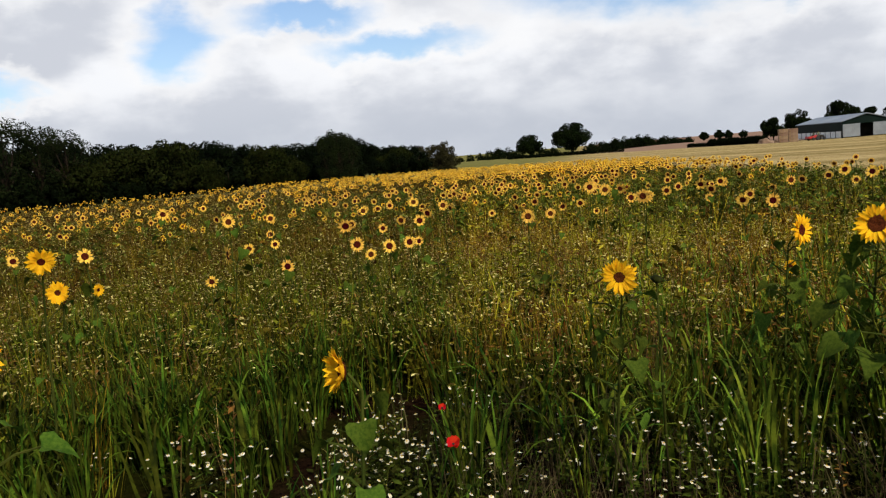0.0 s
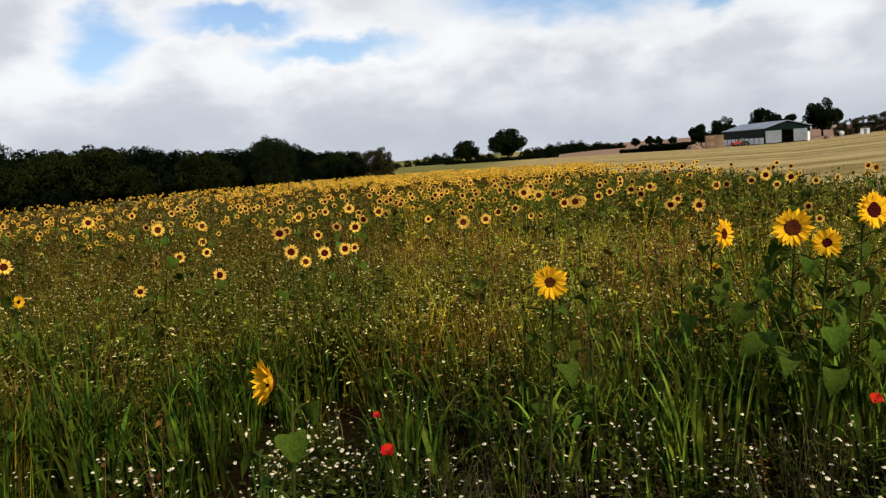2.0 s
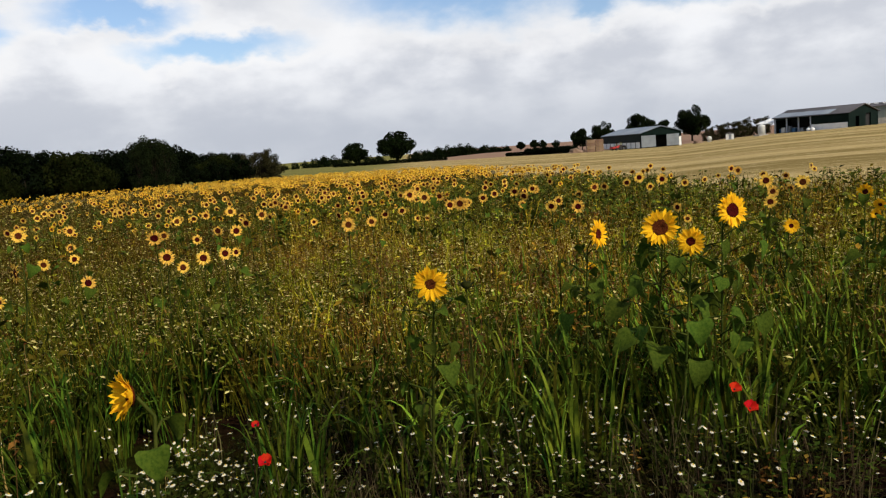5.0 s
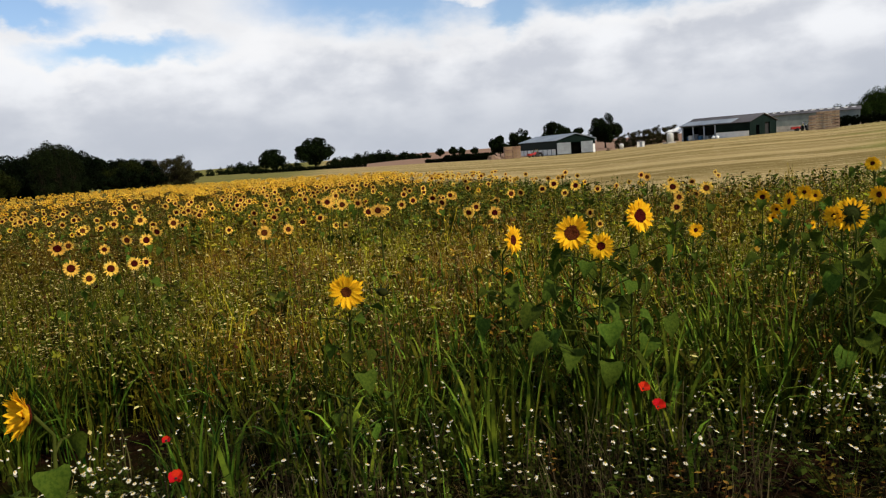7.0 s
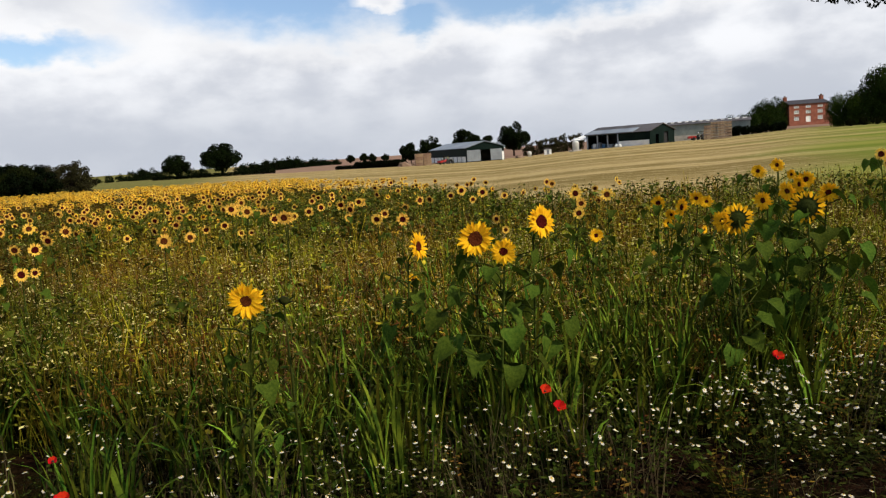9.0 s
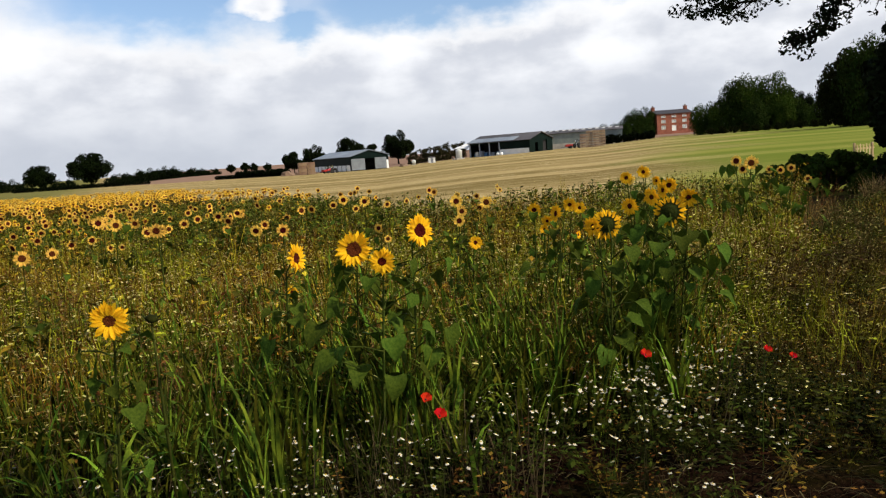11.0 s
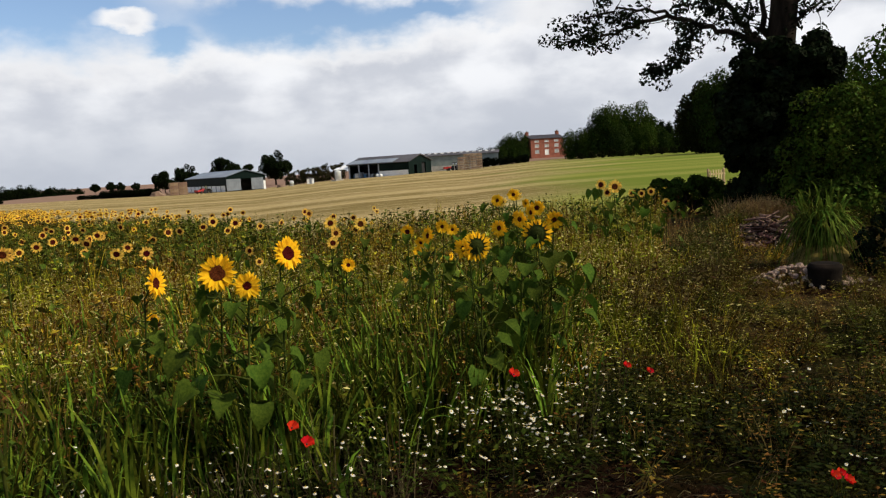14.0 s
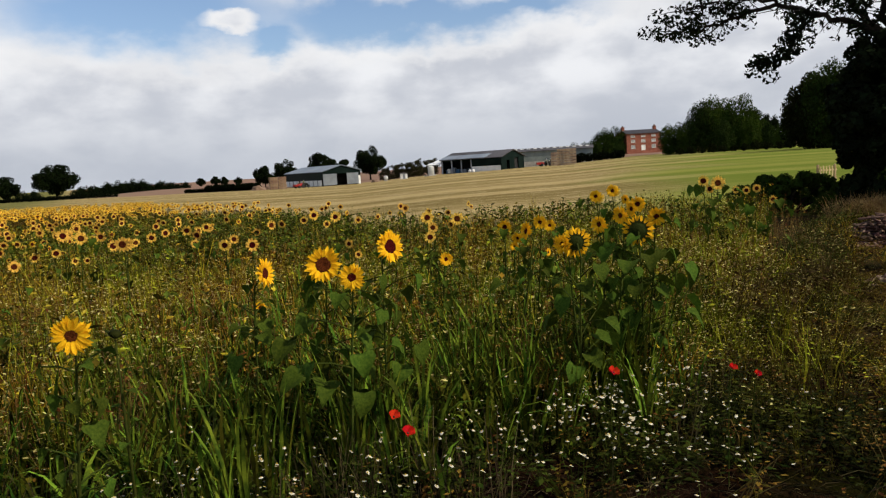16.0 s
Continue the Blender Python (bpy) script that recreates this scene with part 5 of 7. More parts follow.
# ------------------------------------------------------------ sunflowers
def petal_mesh(name, seed, length=1.0, width=0.36):
    rng = random.Random(seed)
    v, f = [], []
    curl, twist = rng.uniform(-0.25, 0.4), rng.uniform(-0.22, 0.22)
    prof = ((0.0, 0.35), (0.25, 0.85), (0.55, 1.0), (0.8, 0.62), (1.0, 0.0))
    for t, w in prof:
        z = 0.08 + 0.10 * t - curl * t * t
        if w == 0:
            v.append((twist * 0.6, t * length, z))
        else:
            h = w * width / 2
            v += [(-h + twist * t, t * length, z + 0.05 * w), (twist * t, t * length, z), (h + twist * t, t * length, z + 0.05 * w)]
    for k in range(3):
        for j in (0, 1):
            i = 3 * k + j
            f += [(i, i + 1, i + 4), (i, i + 4, i + 3)]
    f += [(9, 10, 12), (10, 11, 12)]
    me = soup(name, np.array(v), np.array(f), np.zeros(len(f)), [M_PETAL])
    return me


PETALS = [petal_mesh("petal", s) for s in range(6)]


def petal_rings():
    rng = random.Random(34)
    rings = []
    for k in range(4):
        vs, fs, o = [], [], 0
        for j in range(22):
            me = PETALS[(j + k) % 6]
            v = np.array([c.co[:] for c in me.vertices])
            f = np.array([p.vertices[:] for p in me.polygons])
            m = pose(0, 0, 0, 0, 0, 360 * j / 22 + rng.uniform(-6, 6)) @ pose(0, 0.66, -0.06, rng.uniform(-12, 12), rng.uniform(-12, 12), 0) @ Matrix.Diagonal((1.3, 1.3 * rng.uniform(0.85, 1.1), 1.3, 1))
            vs.append(v @ np.array(m.to_3x3()).T + np.array(m.translation))
            fs.append(f + o)
            o += len(v)
        rings.append(soup("petal_ring", np.concatenate(vs), np.concatenate(fs), np.zeros(sum(map(len, fs))), [M_PETAL_MID]))
    return rings


RINGS = petal_rings()


def leaf_mesh(name, seed):
    """A heart-shaped leaf, one long, from its stalk's end along +y, folded on the midrib and drooping."""
    rng = random.Random(seed)
    outline = ((0.0, 0.10), (0.04, 0.30), (0.12, 0.41), (0.25, 0.44), (0.42, 0.38), (0.60, 0.27), (0.80, 0.13), (1.0, 0.0))
    droop, fold = rng.uniform(0.4, 0.95), rng.uniform(0.15, 0.42)
    v, f = [], []
    for k, (t, w) in enumerate(outline):
        wob = 1 + 0.10 * math.sin(9 * t + seed)
        y, z = t * (1 - 0.2 * droop * t), -droop * 0.6 * t * t
        lobe = -0.10 if k in (1, 2) else 0.0
        for s in (-1, -0.5, 0, 0.5, 1):
            v.append((s * w * wob, y + (lobe * abs(s)), z + fold * abs(s) * w + 0.035 * math.sin(14 * t + 3 * s + seed)))
    for k in range(len(outline) - 1):
        for j in range(4):
            i = 5 * k + j
            f += [(i, i + 1, i + 6), (i, i + 6, i + 5)]
    me = soup(name, np.array(v), np.array(f), np.zeros(len(f)), [M_LEAF])
    me.polygons.foreach_set("use_smooth", [True] * len(f))
    return me


LEAVES = [leaf_mesh("leaf", s) for s in range(5)]


def disc_mesh(name, seed):
    rng = random.Random(seed)
    bm = bmesh.new()
    lathe(bm, [(1.0, 0.0), (1.02, 0.10), (0.9, 0.2), (0.68, 0.24), (0.4, 0.2), (0.12, 0.13)], 18)
    for vert in bm.verts:
        vert.co.z += rng.uniform(-0.02, 0.02)
    me = bpy.data.meshes.new(name)
    bm.to_mesh(me)
    bm.free()
    me.materials.append(M_DISC)
    return me


DISC = disc_mesh("disc", 1)


def calyx_mesh():
    """The green back of a flower: a shallow cup with pointed bracts."""
    bm = lathe(bmesh.new(), [(0.12, -0.42), (0.55, -0.3), (0.95, -0.02)], 16)
    for k in range(16):
        a = 2 * math.pi * (k + 0.3) / 16
        c, s = math.cos(a), math.sin(a)
        pts = [(0.8 * c - 0.16 * s, 0.8 * s + 0.16 * c, -0.16), (0.8 * c + 0.16 * s, 0.8 * s - 0.16 * c, -0.16), (1.55 * c, 1.55 * s, -0.02 - 0.16 * (k % 2))]
        bm.faces.new([bm.verts.new(p) for p in pts])
    me = bpy.data.meshes.new("calyx")
    bm.to_mesh(me)
    bm.free()
    me.materials.append(M_CALYX)
    return me


CALYX = calyx_mesh()


def facing(x, y, turn, tilt):
    """The turn of a flower at x, y that looks back to the path's beginning, turned and nodding by so many degrees."""
    yaw = math.atan2(-x, -y) + radians(turn)
    return Matrix.Rotation(-yaw, 4, "Z") @ Matrix.Rotation(radians(-90 - tilt), 4, "X") @ Matrix.Rotation(math.pi, 4, "Z")


def sunflower(x, y, z, dia, turn, tilt, rng, label, group, leaves=8, big=0.17, each=True, ragged=0.0, cup=0.0, low=0.28):
    g = float(lie(x, y))
    ob = thing("sunflower", label, "sunflower", pose(x, y, g, 0, 0, 0), group)
    h = z - g
    face = facing(x, y, turn, tilt)
    n = face.to_3x3() @ Vector((0, 0, 1))
    head = Vector((0, 0, h))
    neck = head - n * dia * 0.07
    foot = Vector((rng.uniform(-0.10, 0.10), rng.uniform(-0.06, 0.14), -0.05))
    below = neck - n * dia * 0.32 - Vector((0, 0, dia * 0.45))
    pts = [foot, foot.lerp(below, 0.4) + Vector((rng.uniform(-0.02, 0.02), rng.uniform(-0.02, 0.02), 0)), foot.lerp(below, 0.75), below, neck]
    part("stem", tube(bmesh.new(), pts, [0.0075, 0.0065, 0.0055, 0.0045, 0.0045], 7), M_STEM, ob, flat=False)
    ang = rng.uniform(0, 360)
    for k in range(leaves):
        t = low + (0.95 - low) * k / max(1, leaves - 1) + rng.uniform(-0.05, 0.05)
        p = foot.lerp(below, t)
        ang += 137 + rng.uniform(-25, 25)
        size = big * (1.2 - 0.8 * abs(t - 0.6)) * rng.uniform(0.65, 1.15)
        reach = size * rng.uniform(0.6, 2.0)
        d = Vector((math.sin(radians(-ang)), math.cos(radians(-ang)), 0))
        tip = p + d * reach + Vector((0, 0, reach * rng.uniform(0.3, 0.7)))
        st = part("leaf_stalk", tube(bmesh.new(), [p, p.lerp(tip, 0.5) + Vector((0, 0, 0.012)), tip], [0.0045, 0.0035, 0.003], 5), M_STEM, ob)
        part("leaf", LEAVES[rng.randrange(5)], None, st, "", Matrix.Translation(tip) @ pose(0, 0, 0, 0, 0, ang) @ pose(0, 0, 0, rng.uniform(-70, -5), rng.uniform(-25, 25), 0) @ Matrix.Scale(size, 4))
    r = dia * ((0.186 + 1.3 * max(0.0, dia - 0.15)) * rng.uniform(0.95, 1.08) if each else rng.uniform(0.215, 0.24))
    at = Matrix.Translation(head) @ face
    hd = part("flower_head", CALYX, None, ob, "", at @ Matrix.Scale(r, 4))
    part("disc", DISC, None, hd, "dark brown seed disc")
    if not each:
        part("petals", RINGS[rng.randrange(4)], None, hd, "", Matrix.Scale((dia / 2 - r * 0.72) / (1.3 * r), 4) @ pose(0, 0, 0, 0, 0, rng.uniform(0, 360)))
        return ob
    m, calm = (34 if cup else rng.randrange(28, 34)), (0.25 if cup else 0.42)
    reach = (dia / 2 - r * 0.75) / r
    for layer in (0, 1):
        count = m if layer == 0 else m - 5
        for k in range(count):
            if rng.random() < ragged:
                continue
            a = 360 * (k + 0.5 * layer) / count + rng.uniform(-5, 5)
            s = reach * rng.uniform(0.8, 1.12) * (1.0 if layer == 0 else 0.9)
            part("petal", PETALS[rng.randrange(6)], None, hd, "", pose(0, 0, 0, 0, 0, a) @ pose(0, 0.98 if cup else 0.72, 0.02 + 0.05 * layer, rng.uniform(-22, 20) * calm + 9 * layer + cup, rng.uniform(-26, 26) * calm, rng.uniform(-7, 7)) @ Matrix.Diagonal((s * 0.92, s, s, 1)))
    return ob


# x, y, height of the head, width, turn away from the path, nod
FRONT = [
    (0.70, 3.02, 1.06, 0.155, 8, 5),
    (-0.27, 1.81, 1.10, 0.122, 68, -8),
    (-1.045, 1.645, 1.25, 0.120, -25, 5),
    (1.91, 3.31, 1.15, 0.190, 5, -12),
    (1.95, 3.11, 1.10, 0.135, 0, 0),
    (2.34, 3.37, 1.19, 0.180, -42, -8),
    (1.82, 3.83, 1.08, 0.170, -62, -4),
    (1.95, 4.23, 0.825, 0.078, 0, 0),
    (3.43, 4.33, 0.93, 0.110, -20, 0),
    (-1.94, 3.77, 1.08, 0.120, 20, 5),
    (-1.96, 3.69, 1.25, 0.140, 0, 18),
    (-2.56, 5.55, 0.83, 0.100, -40, 10),
]
RIGHT_CLUSTER = [
    (4.00, 4.32, 1.11, 0.130, 0, 10),
    (4.33, 4.54, 0.98, 0.120, 20, 20),
    (3.59, 3.64, 1.14, 0.150, 60, -10),
    (4.20, 4.14, 1.13, 0.130, 10, 0),
    (4.52, 4.36, 1.07, 0.120, 0, 0),
    (3.42, 3.04, 1.11, 0.190, 160, 0),
    (3.37, 3.10, 1.10, 0.150, 35, 0),
    (4.20, 4.44, 0.93, 0.090, 0, 0),
    (4.34, 4.21, 0.88, 0.080, -60, 0),
    (4.02, 3.07, 1.12, 0.210, 175, 5),
    (3.85, 3.24, 1.17, 0.140, 30, 0),
    (3.94, 3.14, 1.22, 0.140, 30, 5),
    (4.43, 3.45, 1.22, 0.140, 50, 0),
    (4.73, 3.64, 1.23, 0.140, 0, 5),
    (4.14, 3.02, 1.20, 0.150, -10, 15),
    (5.25, 4.32, 1.30, 0.130, 0, 0),
    (5.16, 4.43, 1.26, 0.130, 10, 0),
    (5.32, 4.24, 1.22, 0.100, 40, 0),
]
FAR_CORNER = [
    (7.96, 5.27, 1.24, 0.140, 0, 0),
    (8.73, 5.70, 1.10, 0.130, 20, 0),
    (8.62, 5.51, 1.18, 0.180, -10, 0),
    (9.82, 6.02, 1.02, 0.110, 0, 0),
    (9.20, 5.48, 1.05, 0.110, 0, 0),
    (9.43, 5.47, 1.06, 0.120, 20, 0),
    (9.36, 5.21, 0.92, 0.110, 0, 0),
    (6.23, 5.13, 1.24, 0.130, 0, 0),
    (6.22, 5.33, 1.17, 0.120, 10, 0),
]
LEFT_GROUP = [
    (-0.87, 6.91, 1.04, 0.140, 0, 15),
    (-0.70, 6.20, 0.94, 0.130, 0, 5),
    (-0.64, 6.69, 0.79, 0.110, 0, 0),
    (-0.47, 6.70, 0.85, 0.130, 0, 0),
    (-0.63, 8.19, 0.88, 0.110, 10, 0),
    (-0.29, 6.71, 0.87, 0.120, 0, 0),
    (-0.23, 7.46, 0.79, 0.100, -20, 0),
    (-1.51, 5.32, 1.03, 0.140, 75, 0),
    (-1.83, 7.16, 0.88, 0.110, 10, 10),
    (-1.61, 7.29, 0.89, 0.100, -20, 0),
    (-1.99, 6.42, 0.70, 0.110, 0, 15),
    (-1.31, 6.32, 0.79, 0.120, 20, -5),
    (-2.65, 5.61, 1.08, 0.120, 0, 0),
    (-3.65, 6.43, 1.01, 0.110, 0, 0),
    (-2.04, 7.32, 1.14, 0.130, 0, 0),
    (-2.84, 7.82, 1.24, 0.130, 0, 5),
    (-1.95, 8.74, 1.05, 0.120, 0, 0),
    (-0.21, 7.59, 0.98, 0.130, 0, -5),
]
MIDDLE_GROUP = [
    (0.72, 10.54, 0.76, 0.110, 0, 0),
    (0.83, 7.19, 0.97, 0.140, 0, 5),
    (1.16, 7.98, 0.91, 0.120, 0, 0),
    (2.09, 10.13, 0.71, 0.100, 0, 0),
    (2.39, 10.94, 0.63, 0.100, 0, 0),
    (0.04, 8.74, 1.04, 0.130, 0, 0),
    (-0.31, 9.19, 1.08, 0.130, 0, 0),
    (-0.70, 10.73, 0.97, 0.120, 0, 0),
    (1.87, 9.22, 1.09, 0.140, 0, 0),
    (2.30, 9.63, 1.01, 0.140, 10, 15),
    (2.01, 7.49, 1.05, 0.150, 10, 10),
    (2.79, 9.30, 0.96, 0.130, 0, 10),
    (3.29, 9.53, 0.99, 0.150, 0, 25),
    (3.17, 7.94, 0.89, 0.140, 10, 20),
    (3.68, 8.98, 0.86, 0.130, 0, 0),
    (3.16, 7.18, 0.93, 0.140, 0, 0),
    (3.58, 9.64, 1.00, 0.130, 0, 10),
    (3.10, 8.70, 0.88, 0.110, 10, 0),
]
BEHIND_GROUP = [
    (4.62, 5.70, 1.09, 0.130, 0, 0),
    (4.72, 6.33, 1.08, 0.140, 0, 0),
    (4.08, 5.41, 0.98, 0.110, 0, 0),
    (4.50, 5.94, 1.01, 0.110, 0, 0),
    (3.85, 6.45, 0.90, 0.100, 30, 0),
    (4.36, 7.62, 1.10, 0.130, 0, 0),
    (4.36, 8.14, 1.11, 0.130, 0, 0),
    (3.50, 7.99, 0.86, 0.110, 0, 0),
    (2.96, 7.40, 0.94, 0.130, 10, 20),
    (3.62, 9.65, 0.99, 0.130, 0, 0),
    (2.07, 7.58, 1.04, 0.140, 0, 10),
    (1.83, 8.36, 1.09, 0.140, 0, 5),
    (1.67, 8.39, 1.13, 0.140, 0, 0),
    (3.77, 6.15, 0.82, 0.080, 0, 0),
    (6.17, 8.87, 1.04, 0.120, 0, 0),
    (5.51, 9.07, 0.93, 0.110, 0, 0),
]


def plant_sunflowers():
    rng = random.Random(21)
    label = "yellow sunflower with brown disc and broad green leaves"
    for k, row in enumerate(FRONT):
        sunflower(*row, rng, "large yellow sunflower with heart shaped leaves among tall grass", "front sunflowers", 4 if k > 8 else 14 if k in (0, 1, 2) else 18, 0.122 if k in (3, 4, 5) else 0.100 if k == 2 else 0.078 if k == 1 else 0.06 if k > 8 else 0.088, cup=36.0 if k == 1 else 0.0, low=0.36 if k == 1 else 0.42)
    for k, (x, y, z, dia, turn, tilt) in enumerate(RIGHT_CLUSTER):
        leafy = k in (5, 9, 11, 14)
        sunflower(x, y, z, dia if turn > 90 else 0.88 * dia, turn, tilt, rng, "yellow sunflower in a dense leafy clump by the track", "sunflower clump by the track", 20 if leafy else 6, 0.125 if leafy else 0.09, ragged=0.05, low=0.36 if leafy else 0.6)
    # a spent head with no petals left, beside the first flower
    bud = thing("sunflower_bud", "closed dark green sunflower bud with spiky bracts", "sunflower", pose(0.855, 3.04, float(lie(0.855, 3.04))))
    part("stem", tube(bmesh.new(), [(0.03, 0.05, -0.03), (0.01, 0.02, 0.6), (0, 0, 1.02)], [0.007, 0.006, 0.004], 7), M_STEM, bud, flat=False)
    head = part("bud_head", lathe(bmesh.new(), [(0.006, -0.012), (0.020, -0.004), (0.024, 0.008), (0.016, 0.018), (0.004, 0.021)], 12), M_CALYX, bud, "", pose(0, 0, 1.03, 14, 8, 0), False)
    for k in range(10):
        part("bract", prism(bmesh.new(), [(-0.006, 0.0), (0.006, 0.0), (0.004, 0.018), (0.0, 0.036), (-0.004, 0.018)], -0.0006, 0.0006), M_CALYX, head, "", pose(0, 0, 0, 0, 0, 36 * k) @ pose(0, 0.020, 0.0, -48 - 22 * (k % 2), 0, 0))
    for k in range(7):
        a = 140 * k
        st = part("leaf_stalk", tube(bmesh.new(), [(0.02, 0.02, 0.5 + 0.07 * k), (0.02 - 0.03 * math.sin(radians(a)), 0.02 + 0.03 * math.cos(radians(a)), 0.53 + 0.07 * k)], [0.003, 0.002], 5), M_STEM, bud)
        part("leaf", LEAVES[k % 5], None, st, "", pose(0.02 - 0.03 * math.sin(radians(a)), 0.02 + 0.03 * math.cos(radians(a)), 0.53 + 0.07 * k, 0, 0, a) @ pose(0, 0, 0, 15 - 12 * (k % 3), 0, 0) @ Matrix.Scale(0.065 - 0.005 * k, 4))
    for row in FAR_CORNER:
        sunflower(*row, rng, "small yellow sunflower at the weedy field corner", "sunflowers at the field corner", 8, 0.15, False)
    for row in LEFT_GROUP + MIDDLE_GROUP + BEHIND_GROUP:
        sunflower(*row, rng, label, "sunflowers among the weeds", 5, 0.10, False)


plant_sunflowers()


# the field's edges, used for all that is sown
def in_field(x, y):
    a = x - 6.9 - 0.13 * y + 0.5
    b = 0.422 * x + 0.907 * y - 14.7 + 0.4
    return (np.minimum(a, b) < 0.25) & (x + y < 60.5)


def sown(rng, count, r0, r1, a0, a1):
    """Places spread evenly over a ring sector."""
    r = np.sqrt(rng.uniform(r0 * r0, r1 * r1, count))
    a = np.radians(rng.uniform(a0, a1, count))
    return r * np.sin(a), r * np.cos(a)


def mid_sunflowers():
    """Flowers a few steps into the crop: a handful built with their parts, the others copies."""
    rng, npr = random.Random(33), np.random.default_rng(33)
    protos = []
    for k in range(7):
        h = 0.86 + 0.03 * k
        ob = thing("sunflower", "yellow sunflower standing in the crowded crop", "sunflower", pose(0, -60 - k, 0), "crop sunflowers")
        part("stem", tube(bmesh.new(), [(0.05, 0.06, -0.05), (0.03, 0.05, h * 0.6), (0, 0.06, h - 0.09), (0, 0.03, h - 0.005)], [0.010, 0.009, 0.007, 0.006], 6), M_STEM, ob)
        for j in range(4):
            ang, z = rng.uniform(0, 360), h * (0.35 + 0.14 * j)
            part("leaf", LEAVES[rng.randrange(5)], None, ob, "", pose(0.03, 0.05, z, 0, 0, ang) @ pose(0, 0.02, 0, rng.uniform(-30, 10), rng.uniform(-15, 15), 0) @ Matrix.Scale(rng.uniform(0.11, 0.16), 4))
        hd = part("flower_head", CALYX, None, ob, "", Matrix.Translation((0, 0, h)) @ pose(0, 0, 0, 90 + rng.uniform(-4, 22), 0, rng.uniform(-24, 24)) @ Matrix.Scale(rng.uniform(0.031, 0.037), 4))
        part("petals", RINGS[k % 4], None, hd, "", Matrix.Scale(0.98, 4))
        part("disc", DISC, None, hd, "dark brown seed disc", Matrix.Scale(1.02, 4))
        protos.append(ob)
    x, y = sown(npr, 1500, 9.6, 24, -42, 58)
    keep = in_field(x, y) & (np.degrees(np.arctan2(x, y)) < 39)
    thick = 0.35 + 0.65 * np.array([noise.noise((float(a) * 0.22, float(b) * 0.22, 5.0)) > -0.05 for a, b in zip(x, y)])
    az = np.degrees(np.arctan2(x, y))
    thick *= np.where(az < -14, 0.55, 1.0) * np.where(np.hypot(x, y) < 13, 0.45, 1.0)
    keep &= npr.uniform(size=len(x)) < thick
    spots = list(zip(x[keep], y[keep]))[:300 - len(protos)]
    for k, (px, py) in enumerate(spots):
        back = math.degrees(math.atan2(px, py))
        m = pose(px, py, float(lie(px, py)) - rng.uniform(0, 0.16), 0, 0, -0.75 * back + rng.uniform(-30, 30))
        if k < len(protos):
            protos[k].matrix_basis = m
        else:
            copy_thing(protos[k % 7], m)


mid_sunflowers()


def scatter(name, templates, materials, x, y, scale, rng, label, category, tall=None, lean=0.1, turn=None, z=None):
    """One object of many plants: each a copy of one template's corners, triangles and slots, turned, leaned and scaled."""
    pick = rng.integers(0, len(templates), len(x))
    yaw = rng.uniform(0, 2 * np.pi, len(x)) if turn is None else turn
    g = lie(x, y) if z is None else z
    vs, fs, ss, o = [], [], [], 0
    for k, (v, f, s) in enumerate(templates):
        i = np.nonzero(pick == k)[0]
        if not len(i):
            continue
        c, n = np.cos(yaw[i]), np.sin(yaw[i])
        sc = scale[i]
        th = sc if tall is None else tall[i]
        lx, ly = rng.normal(size=len(i)) * lean, rng.normal(size=len(i)) * lean
        px = v[None, :, 0] * sc[:, None]
        py = v[None, :, 1] * sc[:, None]
        pz = v[None, :, 2] * th[:, None]
        wx = c[:, None] * px - n[:, None] * py + lx[:, None] * pz + x[i][:, None]
        wy = n[:, None] * px + c[:, None] * py + ly[:, None] * pz + y[i][:, None]
        wz = pz + g[i][:, None] - 0.01
        vs.append(np.stack([wx, wy, wz], -1).reshape(-1, 3))
        fs.append((f[None] + (len(v) * np.arange(len(i)))[:, None, None] + o).reshape(-1, 3))
        ss.append(np.tile(s, len(i)))
        o += len(v) * len(i)
    me = soup(name, np.concatenate(vs), np.concatenate(fs), np.concatenate(ss), materials)
    return tagged(new(name, me), label, category, kind="stuff")


def joined(*pieces):
    """Templates put together: pieces of (corners, triangles, slot)."""
    vs, fs, ss, o = [], [], [], 0
    for v, f, s in pieces:
        if not len(v):
            continue
        vs.append(np.asarray(v, float))
        fs.append(np.asarray(f) + o)
        ss.append(np.full(len(f), s))
        o += len(v)
    return np.concatenate(vs), np.concatenate(fs), np.concatenate(ss)


def strip(points, w):
    """A flat ribbon along points, tapering."""
    p = np.asarray(points, float)
    side = np.cross(p[-1] - p[0], (0.3, 0.8, 0.1))
    side /= np.linalg.norm(side) + 1e-9
    t = np.linspace(1, 0.4, len(p))[:, None]
    v = np.stack([p - side * w / 2 * t, p + side * w / 2 * t], 1).reshape(-1, 3)
    f = [t3 for k in range(len(p) - 1) for t3 in ((2 * k, 2 * k + 1, 2 * k + 3), (2 * k, 2 * k + 3, 2 * k + 2))]
    return v, np.array(f)


def stem_strips(paths, w):
    vs, fs, o = [], [], 0
    for p in paths:
        v, f = strip(p, w)
        vs.append(v)
        fs.append(f + o)
        o += len(v)
    return np.concatenate(vs), np.concatenate(fs)


